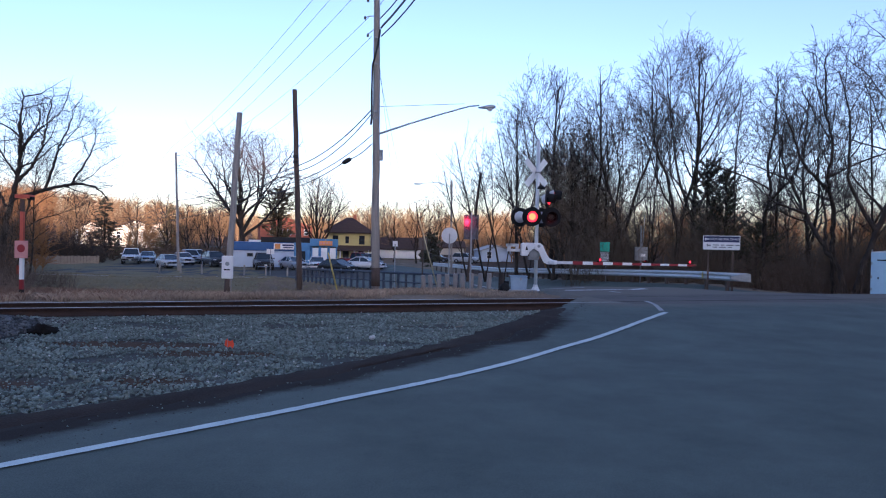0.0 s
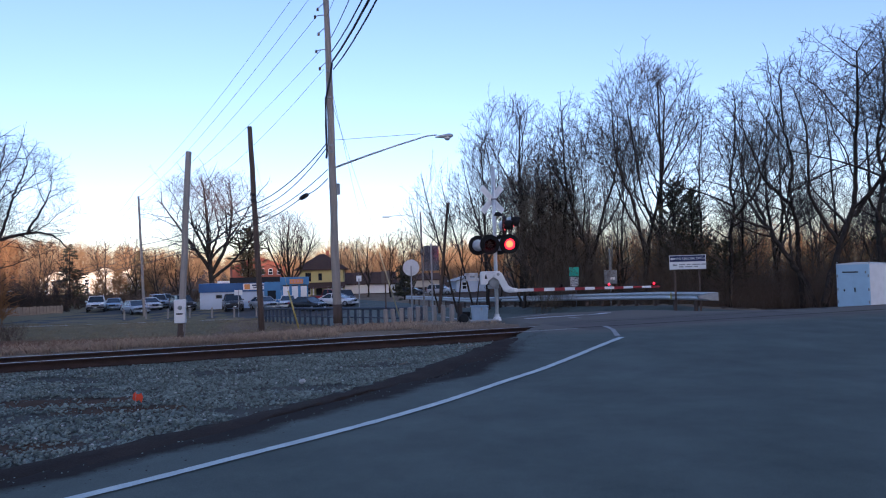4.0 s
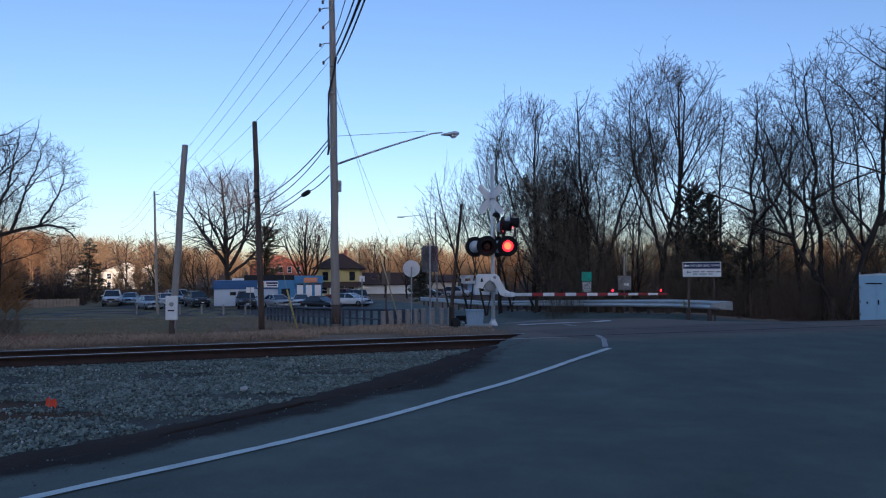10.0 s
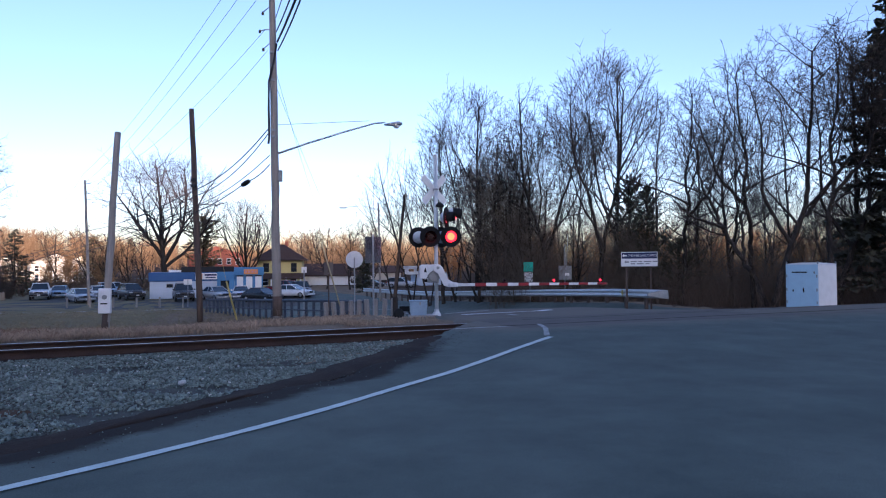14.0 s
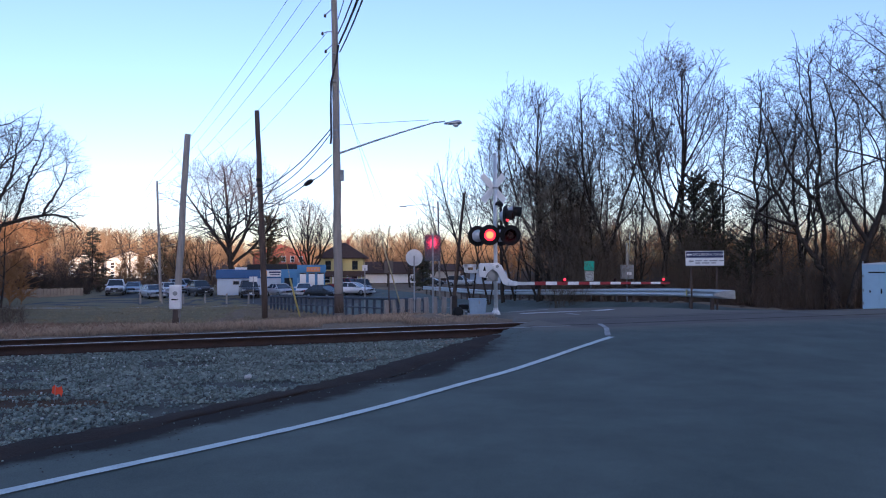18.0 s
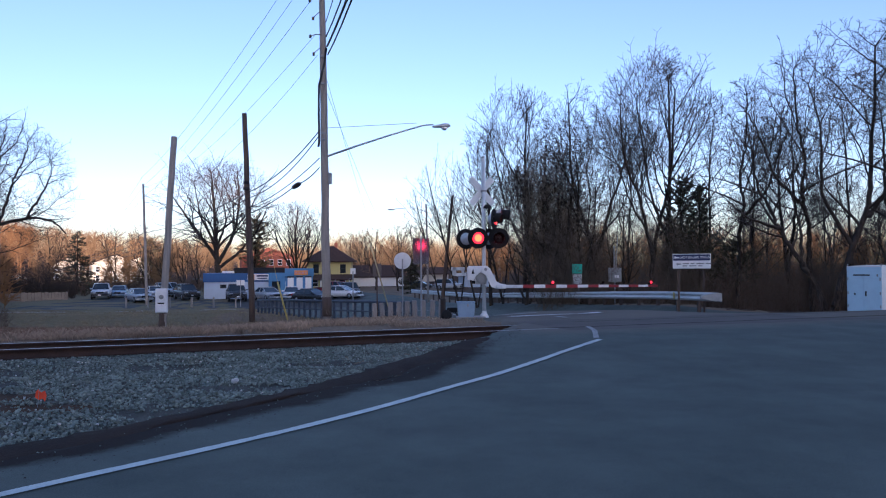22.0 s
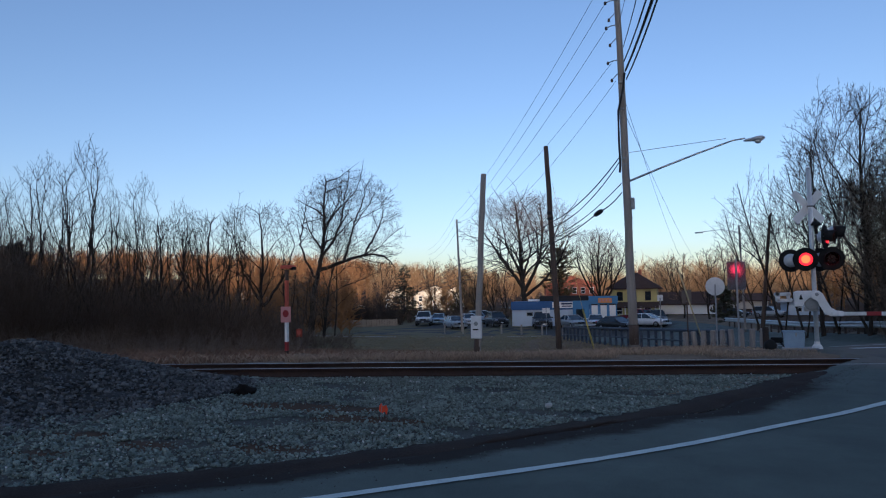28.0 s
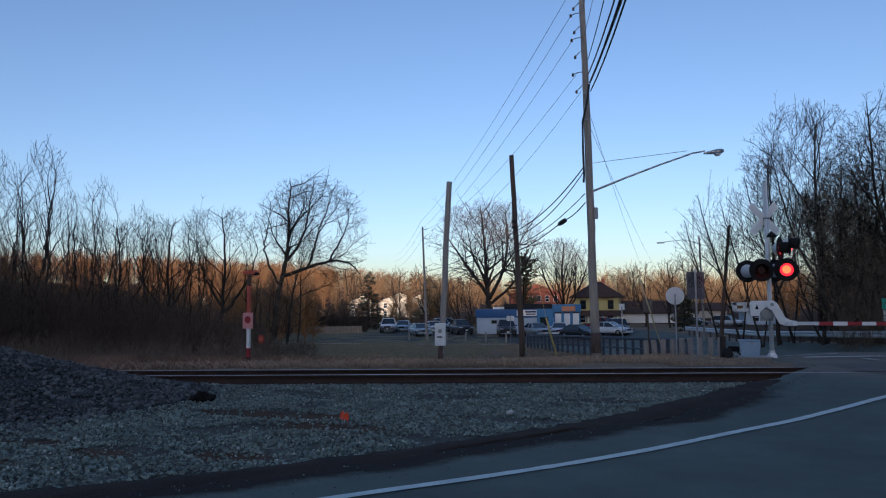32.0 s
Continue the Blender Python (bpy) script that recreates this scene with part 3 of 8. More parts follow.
def build_rail(name, off, z, label):
    """One rail: foot, web and head, following the track line; off across the track, z of its top."""
    prof = [(-0.07, -0.17), (0.07, -0.17), (0.07, -0.158), (0.012, -0.14), (0.012, -0.045), (0.036, -0.034), (0.036, -0.004), (0.028, 0), (-0.028, 0), (-0.036, -0.004), (-0.036, -0.034), (-0.012, -0.045), (-0.012, -0.14), (-0.07, -0.158)]
    c, s = math.cos(RAIL_ANG), math.sin(RAIL_ANG)
    us = np.linspace(-62, 2.95 + 0.6 * off, 50)
    V, F, M = [], [], []
    k = len(prof)
    for u in us:
        bx, by = u * c - off * s, TRACK_B + u * s + off * c
        for a, h in prof:
            V.append((bx - a * s, by + a * c, z + h))
    for i in range(len(us) - 1):
        for j in range(k):
            F.append((i * k + j, (i + 1) * k + j, (i + 1) * k + (j + 1) % k, i * k + (j + 1) % k))
            M.append(1 if j in (6, 7, 8) else 0)
    ob = raw(name, V, F, [RAIL_SIDE, RAIL_TOP], mats=M)
    return tagged(ob, label, "rail", "rails of the track", "structure")


def build_track():
    build_rail("rail", 0.0, 0.15, "rusty steel rail with a shiny worn top")
    build_rail("rail", 1.5, 0.118, "rusty steel rail with a shiny worn top")
    c, s = math.cos(RAIL_ANG), math.sin(RAIL_ANG)
    base = None
    rng = np.random.default_rng(4)
    for i in range(54):
        u = -27 + i * 0.54
        bm = None
        mx = pose(u * c - 0.75 * s, TRACK_B + u * s + 0.75 * c, -0.105 + rng.normal(0, 0.004), 0, -1.2, math.degrees(RAIL_ANG) + 90 + rng.normal(0, 0.5))
        if base is None:
            bm = bmesh.new()
            box(bm, 0, 0, 0, 2.6, 0.23, 0.17, 0.012)
            base = finish("tie", bm, TIE)
            base.matrix_basis = mx
            tagged(base, "dark creosoted wooden tie under the rails", "tie", "ties of the track")
        else:
            copy_thing(base, mx)

# ---- bare trees ----
def grow(seed, height, stems, crown, levels=4, angle=(28, 52), crook=0.10, up=0.05, gap=(0.60, 0.50, 0.40, 0.30), bare=0.30, droop=0.0, fill=1.0):
    """Segments (p0, p1, r0, r1, level) of a bare tree. stems: (radius, points as shares of the height); crown: centre x, centre z, half width, half height, as shares."""
    rnd = random.Random(seed)
    gauss, uniform = rnd.gauss, rnd.uniform
    segs = []
    ccx, ccz, cw, ch = (v * height for v in crown)
    top = levels

    def room(p, d):
        """How far it is from p along d to the outline of the crown."""
        x, y, z = (p[0] - ccx) / cw, p[1] / cw, (p[2] - ccz) / ch
        u, v, w = d[0] / cw, d[1] / cw, d[2] / ch
        qa, qb, qc = u * u + v * v + w * w, x * u + y * v + z * w, x * x + y * y + z * z - 1
        disc = qb * qb - qa * qc
        return (-qb + math.sqrt(disc)) / qa if disc > 0 else 0.0

    def sprout(p, d, r, lev, phi, span):
        """One side branch; returns how far it pushes its parent aside."""
        ref = Vector((0, 0, 1)) if abs(d.z) < 0.9 else Vector((1, 0, 0))
        e1 = d.cross(ref).normalized()
        e2 = d.cross(e1)
        side = e1 * math.cos(phi) + e2 * math.sin(phi)
        a = radians(uniform(*angle))
        cd = (d * math.cos(a) + side * math.sin(a)).normalized()
        free = room(p, cd)
        if lev == 1:
            ln = free * (uniform(0.45, 1.0) if rnd.random() < 0.8 else uniform(1.0, 1.3))
        else:
            ln = min(span * uniform(0.45, 0.85), max(free, 0.25 * span) * uniform(0.8, 1.1))
        if ln < gap[-1] * 0.7:
            return Vector((0, 0, 0))
        limb(p, cd, r * uniform(0.42, 0.72), ln, lev)
        return side * (-math.sin(a) * 0.22)

    def limb(p, d, r, length, lev):
        step = gap[min(lev, len(gap) - 1)]
        n = max(2, round(length / step))
        step = length / n
        phi = uniform(0, 6.28)
        r_end = r * 0.20
        for i in range(n):
            f = (i + 1) / n
            k = crook * (0.85 if lev < 3 else 1.4)
            d = (d + Vector((gauss(0, k), gauss(0, k), gauss(0, k * 0.7) + up - droop * (lev > 2)))).normalized()
            q = p + d * step
            ra, rb = r + (r_end - r) * (i / n), r + (r_end - r) * f
            segs.append((p, q, ra, rb, lev))
            p = q
            if lev < top and f > (0.22 if lev == 1 else 0.10) and rnd.random() < 0.86 * fill:
                phi += 2.4 + gauss(0, 0.5)
                d = (d + sprout(p, d, rb, lev + 1, phi, length * (1.08 - f) + 0.35 * step)).normalized()
        if lev < top:
            for j in (0, 1):
                sprout(p, d, r_end * 1.2, lev + 1, phi + 3.14 * j, length * 0.22 + step)

    for r0, pts in stems:
        c = np.array(pts, float) * height
        t = np.linspace(0, len(c) - 1, max(8, int(len(c) * 5)))
        line = np.stack([np.interp(t, np.arange(len(c)), c[:, k]) for k in range(3)], 1)
        for _ in range(2):
            line[1:-1] = (line[:-2] + 2 * line[1:-1] + line[2:]) / 4
        line[1:-1] += np.array([[gauss(0, crook * 0.55), gauss(0, crook * 0.55), 0] for _ in line[1:-1]]) * 0.55
        m = len(line)
        ln = float(np.linalg.norm(np.diff(line, axis=0), axis=1).sum())
        phi = uniform(0, 6.28)
        acc = 0.0
        P = [Vector(v) for v in line]
        rr = [r0 * (1.12 if i == 0 else 1 - 0.78 * i / (m - 1)) for i in range(m)]
        for i in range(m - 1):
            segs.append((P[i], P[i + 1], rr[i], rr[i + 1], 0))
            f = (i + 1) / (m - 1)
            if f < bare:
                continue
            acc += (P[i + 1] - P[i]).length
            while acc > gap[0]:
                acc -= gap[0]
                phi += 2.4 + gauss(0, 0.5)
                sprout(P[i].lerp(P[i + 1], rnd.random()), (P[i + 1] - P[i]).normalized(), rr[i + 1], 1, phi, ln * (1 - f))
        for j in (0, 1, 2):
            sprout(P[-1], (P[-1] - P[-2]).normalized(), rr[-1] * 1.4, 1, phi + 2.1 * j, 2.0)
    return segs


def tubes(segs, sides):
    """Tapered prisms for segments, as arrays."""
    if not len(segs):
        return np.zeros((0, 3)), np.zeros((0, 4), int)
    p0 = np.array([s[0] for s in segs])
    p1 = np.array([s[1] for s in segs])
    r0 = np.array([s[2] for s in segs])[:, None, None]
    r1 = np.array([s[3] for s in segs])[:, None, None]
    d = p1 - p0
    d /= np.maximum(np.linalg.norm(d, axis=1), 1e-6)[:, None]
    ref = np.where(abs(d[:, 2:3]) > 0.9, np.array([[1.0, 0, 0]]), np.array([[0, 0, 1.0]]))
    a = np.cross(d, ref)
    a /= np.linalg.norm(a, axis=1)[:, None]
    b = np.cross(d, a)
    ang = np.arange(sides) * 2 * np.pi / sides
    ring = a[:, None] * np.cos(ang)[None, :, None] + b[:, None] * np.sin(ang)[None, :, None]
    V = np.concatenate([p0[:, None] + ring * r0, p1[:, None] + ring * r1], 1)
    n = len(p0)
    base = (np.arange(n) * 2 * sides)[:, None]
    k = np.arange(sides)
    k2 = (k + 1) % sides
    F = np.stack([base + k, base + k2, base + sides + k2, base + sides + k], -1).reshape(-1, 4)
    return V.reshape(-1, 3), F


TREE_KINDS = {}


def tree_kind(key, twig_mat, twig_r=0.008, **kw):
    segs = [(a, b, max(r0, twig_r), max(r1, twig_r * 0.75), l) for a, b, r0, r1, l in grow(**kw)]
    t = new("tree")
    Va, Fa = tubes([g for g in segs if g[4] <= 1], 7)
    Vb, Fb = tubes([g for g in segs if g[4] == 2], 4)
    raw("trunk", np.concatenate([Va, Vb]), np.concatenate([Fa, Fb + len(Va)]), BARK, t, smooth=True)
    Vc, Fc = tubes([g for g in segs if g[4] > 2], 3)
    raw("crown", Vc, Fc, twig_mat, t)
    TREE_KINDS[key] = (t, max(g[1].z for g in segs))
    return t


TREE_USED = set()


def plant(key, x, y, tall, rz=0.0, label="bare deciduous tree with fine grey twigs", group="bare trees"):
    """A tree of one kind, made so tall, standing at x, y."""
    src, h = TREE_KINDS[key]
    scale = tall / h
    m = pose(x, y, land1(x, y) - 0.15, 0, 0, rz)
    if key not in TREE_USED:
        TREE_USED.add(key)
        ob = src
        ob.matrix_basis = m @ Matrix.Diagonal((scale,) * 3 + (1,))
    else:
        ob = copy_thing(src, m)
        ob.scale = (scale,) * 3
    tagged(ob, label, "tree", group)
    return ob


def facing(x, y):
    """The turn that brings a thing's x axis square to the line from the road's corner."""
    return -math.degrees(math.atan2(x, y))


def height_for(x, y, rise):
    """The height of a thing at x, y whose top stands so steeply (rise over run) above eye level."""
    return math.hypot(x, y) * rise + 1.55 - land1(x, y)


def dirxy(px, dist, turn=3.87):
    """A place by bearing (column of a view turned by so many degrees) and distance."""
    a = math.atan((px - 784) / 1245.0) + radians(turn)
    return dist * math.sin(a), dist * math.cos(a)


def west(px, dist):
    return dirxy(px, dist, -28.54)


def stems(seed, xs, ys, zs, h, r, mat, name, label, category, lean=0.25, side=3, sides=3, spread=0.5):
    """Thin upright stems with side twigs, joined into one object."""
    rng = np.random.default_rng(seed)
    n = len(xs)
    P = [np.stack([xs, ys, zs - 0.1], 1)]
    d = np.stack([rng.normal(0, lean, n), rng.normal(0, lean, n), np.ones(n)], 1)
    S0, S1, R0, R1 = [], [], [], []
    k = 3
    p = P[0]
    for i in range(k):
        d = d + rng.normal(0, 0.16, d.shape)
        d /= np.linalg.norm(d, axis=1)[:, None]
        q = p + d * (h / k)[:, None]
        S0.append(p); S1.append(q)
        R0.append(r * (1 - 0.28 * i)); R1.append(r * (1 - 0.28 * (i + 1)))
        for j in range(side):
            u = rng.random(n)[:, None]
            b = p + (q - p) * u
            e = d * 0.6 + rng.normal(0, spread, d.shape)
            e[:, 2] = abs(e[:, 2]) + 0.15
            e /= np.linalg.norm(e, axis=1)[:, None]
            ln = (h * rng.uniform(0.10, 0.34, n))[:, None]
            m = b + e * ln * 0.5 + rng.normal(0, 0.02, e.shape)
            S0.append(b); S1.append(m)
            R0.append(r * 0.45); R1.append(r * 0.35)
            S0.append(m); S1.append(m + (e + rng.normal(0, 0.3, e.shape)) * ln * 0.5)
            R0.append(r * 0.35); R1.append(r * 0.2)
        p = q
    V, F = tubes_arr(np.concatenate(S0), np.concatenate(S1), np.concatenate(R0), np.concatenate(R1), sides)
    o = raw(name, V, F, mat)
    return tagged(o, label, category, kind="stuff")


def tubes_arr(p0, p1, r0, r1, sides):
    d = p1 - p0
    d = d / np.maximum(np.linalg.norm(d, axis=1), 1e-6)[:, None]
    ref = np.where(abs(d[:, 2:3]) > 0.9, np.array([[1.0, 0, 0]]), np.array([[0, 0, 1.0]]))
    a = np.cross(d, ref)
    a /= np.linalg.norm(a, axis=1)[:, None]
    b = np.cross(d, a)
    ang = np.arange(sides) * 2 * np.pi / sides
    ring = a[:, None] * np.cos(ang)[None, :, None] + b[:, None] * np.sin(ang)[None, :, None]
    V = np.concatenate([p0[:, None] + ring * r0[:, None, None], p1[:, None] + ring * r1[:, None, None]], 1)
    n = len(p0)
    base = (np.arange(n) * 2 * sides)[:, None]
    k = np.arange(sides)
    k2 = (k + 1) % sides
    F = np.stack([base + k, base + k2, base + sides + k2, base + sides + k], -1).reshape(-1, 4)
    return V.reshape(-1, 3), F


def conifer(x, y, h, w, seed, label, dz=0.0, dense=1.0, needle=NEEDLE, taper=0.75, rise=(-0.25, 0.12), spray=1.0):
    """A conifer: trunk, drooping boughs and needle sprays."""
    o = empty("conifer", x, y, land1(x, y) + dz)
    tagged(o, label, "conifer", "conifers")
    rng = np.random.default_rng(seed)
    bm = bmesh.new()
    pipe(bm, [(0, 0, -0.3), (0, 0, h * 0.5), (0, 0, h)], [h * 0.018, h * 0.011, 0.02], 8)
    part("trunk", bm, BARK, o, "", True)
    S0, S1, R0 = [], [], []
    V, F = [], []
    nb = int(h * 18)
    for i in range(nb):
        u = rng.random() ** 0.9
        z = h * (0.06 + 0.93 * u)
        ln = w * (1 - u) ** taper * rng.uniform(0.45, 1.1) + 0.15
        a = rng.uniform(0, 2 * np.pi)
        dirv = np.array([np.cos(a), np.sin(a), rng.uniform(*rise)])
        p = np.array([0, 0, z])
        tip = p + dirv * ln
        S0.append(p); S1.append(tip); R0.append(0.018)
        m = max(3, int(ln * 20 * dense))
        for j in range(m):
            c = p + (tip - p) * rng.uniform(0.2, 1.05)
            s = (0.10 + 0.09 * rng.random() + 0.002 * h) * spray
            e1 = dirv * s * 1.5 + rng.normal(0, 0.12, 3) * spray
            e2 = np.cross(dirv, [0, 0, 1]) * s * rng.choice([-1, 1]) + rng.normal(0, 0.1, 3) * spray
            e2[2] -= s * rng.uniform(0.2, 1.0)
            k = len(V)
            V += [c, c + e1, c + e2 * 1.1 + e1 * 0.6, c + e2 * 0.6]
            F.append((k, k + 1, k + 2, k + 3))
    Vt, Ft = tubes_arr(np.array(S0), np.array(S1), np.array(R0), np.array(R0) * 0.4, 3)
    tagged(raw("branchwork", Vt, Ft, BARK, o), kind="stuff")
    tagged(raw("foliage", np.array(V), np.array(F), needle, o), kind="stuff")
    return o


# ---- crossing signal, gate and lamps ----
LENS_LIT = glow("lamp_lens_lit", (1.0, 0.10, 0.012), 3.0)
# glowing rim of the oversized lens, imitating red light spilt on the hood
LENS_HALO = glow("lamp_rim_halo", (1.0, 0.012, 0.014), 2.2)
LENS_BEAM = glow("lamp_lens_beam", (1.0, 0.03, 0.06), 14.0)
GATE_LIT = glow("gate_lamp_lit", (1.0, 0.02, 0.025), 1.6)
LENS_DARK = material("lamp_lens_dark", (0.03, 0.004, 0.004), (0.02, 0.003, 0.003), 0.25, scale=20, fine=60, bump=0)
LENSES = []      # (part, own pose, lit in the first half of the beat)


def lens_mesh(r, lit, rim):
    """A lens disc that can be turned: lit on its front (-y), dark on its back."""
    bm = bmesh.new()
    seg = 20
    def ring(rr, y):
        return [bm.verts.new((rr * math.cos(2 * math.pi * k / seg), y, rr * math.sin(2 * math.pi * k / seg))) for k in range(seg)]
    rings = [ring(r * 0.64, -0.030), ring(r, -0.006), ring(r, 0.006), ring(r * 0.56, 0.030)]
    f = bm.faces.new(rings[0])
    f.material_index = 0
    for i, mi in ((0, 1), (1, 2), (2, 2)):
        for k in range(seg):
            q = bm.faces.new((rings[i][k], rings[i + 1][k], rings[i + 1][(k + 1) % seg], rings[i][(k + 1) % seg]))
            q.material_index = mi
    f = bm.faces.new(rings[3][::-1])
    f.material_index = 2
    bmesh.ops.recalc_face_normals(bm, faces=bm.faces)
    me = bpy.data.meshes.new("lens")
    bm.to_mesh(me)
    bm.free()
    for m in (lit, rim, LENS_DARK):
        me.materials.append(m)
    return me


def lamp_head(parent, x, y, z, face, first, lit, rim, label):
    """A flashing lamp: housing, round black background, visor and a lens that turns its lit side out."""
    base = pose(x, y, z, 0, 0, face)
    bm = bmesh.new()
    lathe(bm, [(0.0, 0.215), (0.09, 0.205), (0.15, 0.165), (0.185, 0.10), (0.205, 0.04), (0.205, 0.02)], 18, pose(0, 0, 0, -90, 0, 0))
    tube(bm, (0, 0.1, 0.1), (0, 0.1, 0.18), 0.03, seg=8)
    body = part("lamp_head", bm, ALU_PAINT, parent, label, True)
    body.matrix_basis = base
    bm = bmesh.new()
    seg = 28
    rings = []
    for rr, yy in ((0.185, 0.0), (0.34, 0.0), (0.34, 0.025), (0.185, 0.025)):
        rings.append([bm.verts.new((rr * math.cos(2 * math.pi * k / seg), yy, rr * math.sin(2 * math.pi * k / seg))) for k in range(seg)])
    for i in range(4):
        a, b = rings[i], rings[(i + 1) % 4]
        for k in range(seg):
            bm.faces.new((a[k], a[(k + 1) % seg], b[(k + 1) % seg], b[k]))
    part("background", bm, BLACK_PAINT, body, "round black background disc")
    bm = bmesh.new()
    ang = [math.radians(-35 + 250 * k / 16) for k in range(17)]
    va = [bm.verts.new((0.19 * math.cos(a), -0.005, 0.19 * math.sin(a))) for a in ang]
    vb = [bm.verts.new((0.196 * math.cos(a), -0.24 - 0.04 * math.sin(a), 0.196 * math.sin(a) - 0.02)) for a in ang]
    vc = [bm.verts.new((0.202 * math.cos(a), -0.24 - 0.04 * math.sin(a), 0.202 * math.sin(a) - 0.02)) for a in ang]
    vd = [bm.verts.new((0.196 * math.cos(a), -0.005, 0.196 * math.sin(a))) for a in ang]
    for r1, r2 in ((va, vb), (vb, vc), (vc, vd)):
        for k in range(16):
            bm.faces.new((r1[k], r1[k + 1], r2[k + 1], r2[k]))
    part("visor", bm, BLACK_PAINT, body, "black hood over the lens", True)
    lens = new("lens", lens_mesh(0.188, lit, rim))
    lens.parent = body
    lens["label"] = "red flashing lens"
    LENSES.append((lens, pose(0, -0.035, 0), first))
    return body


def build_crossing_signal():
    s = empty("crossing_signal", 1.44, 23.1, -0.12)
    tagged(s, "silver crossing signal mast with flashing red lamps and lowered gate", "crossing signal")
    bm = bmesh.new()
    tube(bm, (0, 0, -0.12), (0, 0, 5.25), 0.064, seg=16)
    lathe(bm, [(0.075, 5.25), (0.075, 5.28), (0.02, 5.34)], 12)
    part("mast", bm, ALU_PAINT, s, "silver painted steel mast", True)
    bm = bmesh.new()
    lathe(bm, [(0.25, -0.28), (0.25, -0.18), (0.21, -0.16), (0.13, 0.10), (0.085, 0.15), (0.085, 0.22)], 8, pose(0, 0, 0, 0, 0, 22.5))
    part("mast_base", bm, WHITE_PAINT, s, "cast mast base painted white")
    for k in range(4):
        bm = bmesh.new()
        a = math.radians(45 + 90 * k)
        tube(bm, (0.2 * math.cos(a), 0.2 * math.sin(a), -0.2), (0.2 * math.cos(a), 0.2 * math.sin(a), -0.1), 0.018, seg=6)
        part("bolt", bm, GALV_DULL, s)
    # crossbuck: two crossed blades
    for a in (43, -47):
        bm = bmesh.new()
        box(bm, 0, 0, 0, 1.22, 0.012, 0.225, 0.003)
        o = part("crossbuck_blade", bm, WHITE_PAINT, s, "white crossbuck blade")
        o.matrix_basis = pose(-0.05, 0.085 + (0.016 if a > 0 else 0), 4.16, 0, 0, 30) @ pose(0, 0, 0, 0, a, 0)
    bm = bmesh.new()
    box(bm, 0, 0.05, 4.16, 0.16, 0.05, 0.10, 0.01)
    box(bm, 0, 0, 4.16, 0.17, 0.17, 0.05, 0.01)
    part("bracket", bm, GALV_DULL, s)
    # lamp cross arms
    for z, yy, tag in ((2.60, 0, 0),):
        bm = bmesh.new()
        tube(bm, (-0.45, 0.0, z), (0.45, 0.0, z), 0.03, seg=10)
        box(bm, 0, 0, z, 0.20, 0.20, 0.16, 0.015)
        tube(bm, (-0.33, -0.05, z), (-0.33, 0.3, z), 0.025, seg=8)
        tube(bm, (0.33, -0.05, z), (0.33, 0.3, z), 0.025, seg=8)
        part("cross_arm", bm, ALU_PAINT, s, "silver cross arm carrying the lamps")
    lamp_head(s, -0.20, -0.22, 2.60, 2, True, LENS_LIT, LENS_HALO, "silver lamp housing facing the road")
    lamp_head(s, 0.47, -0.18, 2.60, 2, False, LENS_LIT, LENS_HALO, "silver lamp housing facing the road")
    lamp_head(s, -0.57, 0.38, 2.60, 196, True, LENS_BEAM, LENS_HALO, "silver lamp housing facing the far road")
    lamp_head(s, 0.20, 0.42, 2.60, 190, False, LENS_BEAM, LENS_HALO, "silver lamp housing facing the far road")
    # side lamps above
    bm = bmesh.new()
    tube(bm, (0, 0, 3.30), (0.55, -0.02, 3.36), 0.022, seg=8)
    tube(bm, (0.12, 0, 3.31), (0.30, -0.2, 3.20), 0.02, seg=8)
    part("side_arm", bm, GALV_DULL, s)
    lamp_head(s, 0.34, -0.22, 3.22, 70, True, LENS_LIT, LENS_HALO, "silver lamp housing facing the side street")
    lamp_head(s, 0.62, 0.12, 3.36, 82, False, LENS_LIT, LENS_HALO, "silver lamp housing facing the side street")
    # bell
    bm = bmesh.new()
    lathe(bm, [(0.02, 3.72), (0.10, 3.70), (0.15, 3.62), (0.15, 3.58)], 14, pose(0.12, 0, 0))
    part("bell", bm, BLACK_PAINT, s, "dark warning bell", True)
    # wiring flex from arm to mechanism
    for x0 in (-0.42, -0.28):
        bm = bmesh.new()
        pipe(bm, [(x0, 0.05, 2.5), (x0 - 0.05, 0.0, 2.2), (x0 + 0.02, 0.02, 1.9), (x0 + 0.12, 0.05, 1.66)], 0.013, 6)
        part("flex_cable", bm, CABLE, s)
    # gate mechanism
    bm = bmesh.new()
    prism(bm, [(-0.56, 1.24), (-0.56, 1.64), (-0.50, 1.69), (0.08, 1.69), (0.15, 1.62), (0.12, 1.44), (0.0, 1.50), (-0.16, 1.48), (-0.30, 1.36), (-0.34, 1.24)], 0.40, pose(0, -0.42, 0))
    bmesh.ops.bevel(bm, geom=bm.edges[:], offset=0.015, segments=1, affect='EDGES')
    part("gate_mechanism", bm, WHITE_PAINT, s, "white gate mechanism housing")
    bm = bmesh.new()
    prism(bm, [(-0.43, 1.44), (-0.40, 1.54), (-0.37, 1.60), (-0.36, 1.52), (-0.33, 1.44)], 0.006, pose(0, -0.427, 0))
    part("decal", bm, BLACK_PAINT, s, "small black mark")
    bm = bmesh.new()
    lathe(bm, [(0.17, 0), (0.20, 0.015), (0.20, 0.1), (0.16, 0.12)], 20, pose(-0.10, -0.25, 1.32, 90, 0, 0))
    part("gear_cover", bm, GALV_DULL, s, "round dull steel gear cover", True)
    bm = bmesh.new()
    box(bm, -0.12, -0.2, 1.16, 0.36, 0.3, 0.12, 0.01)
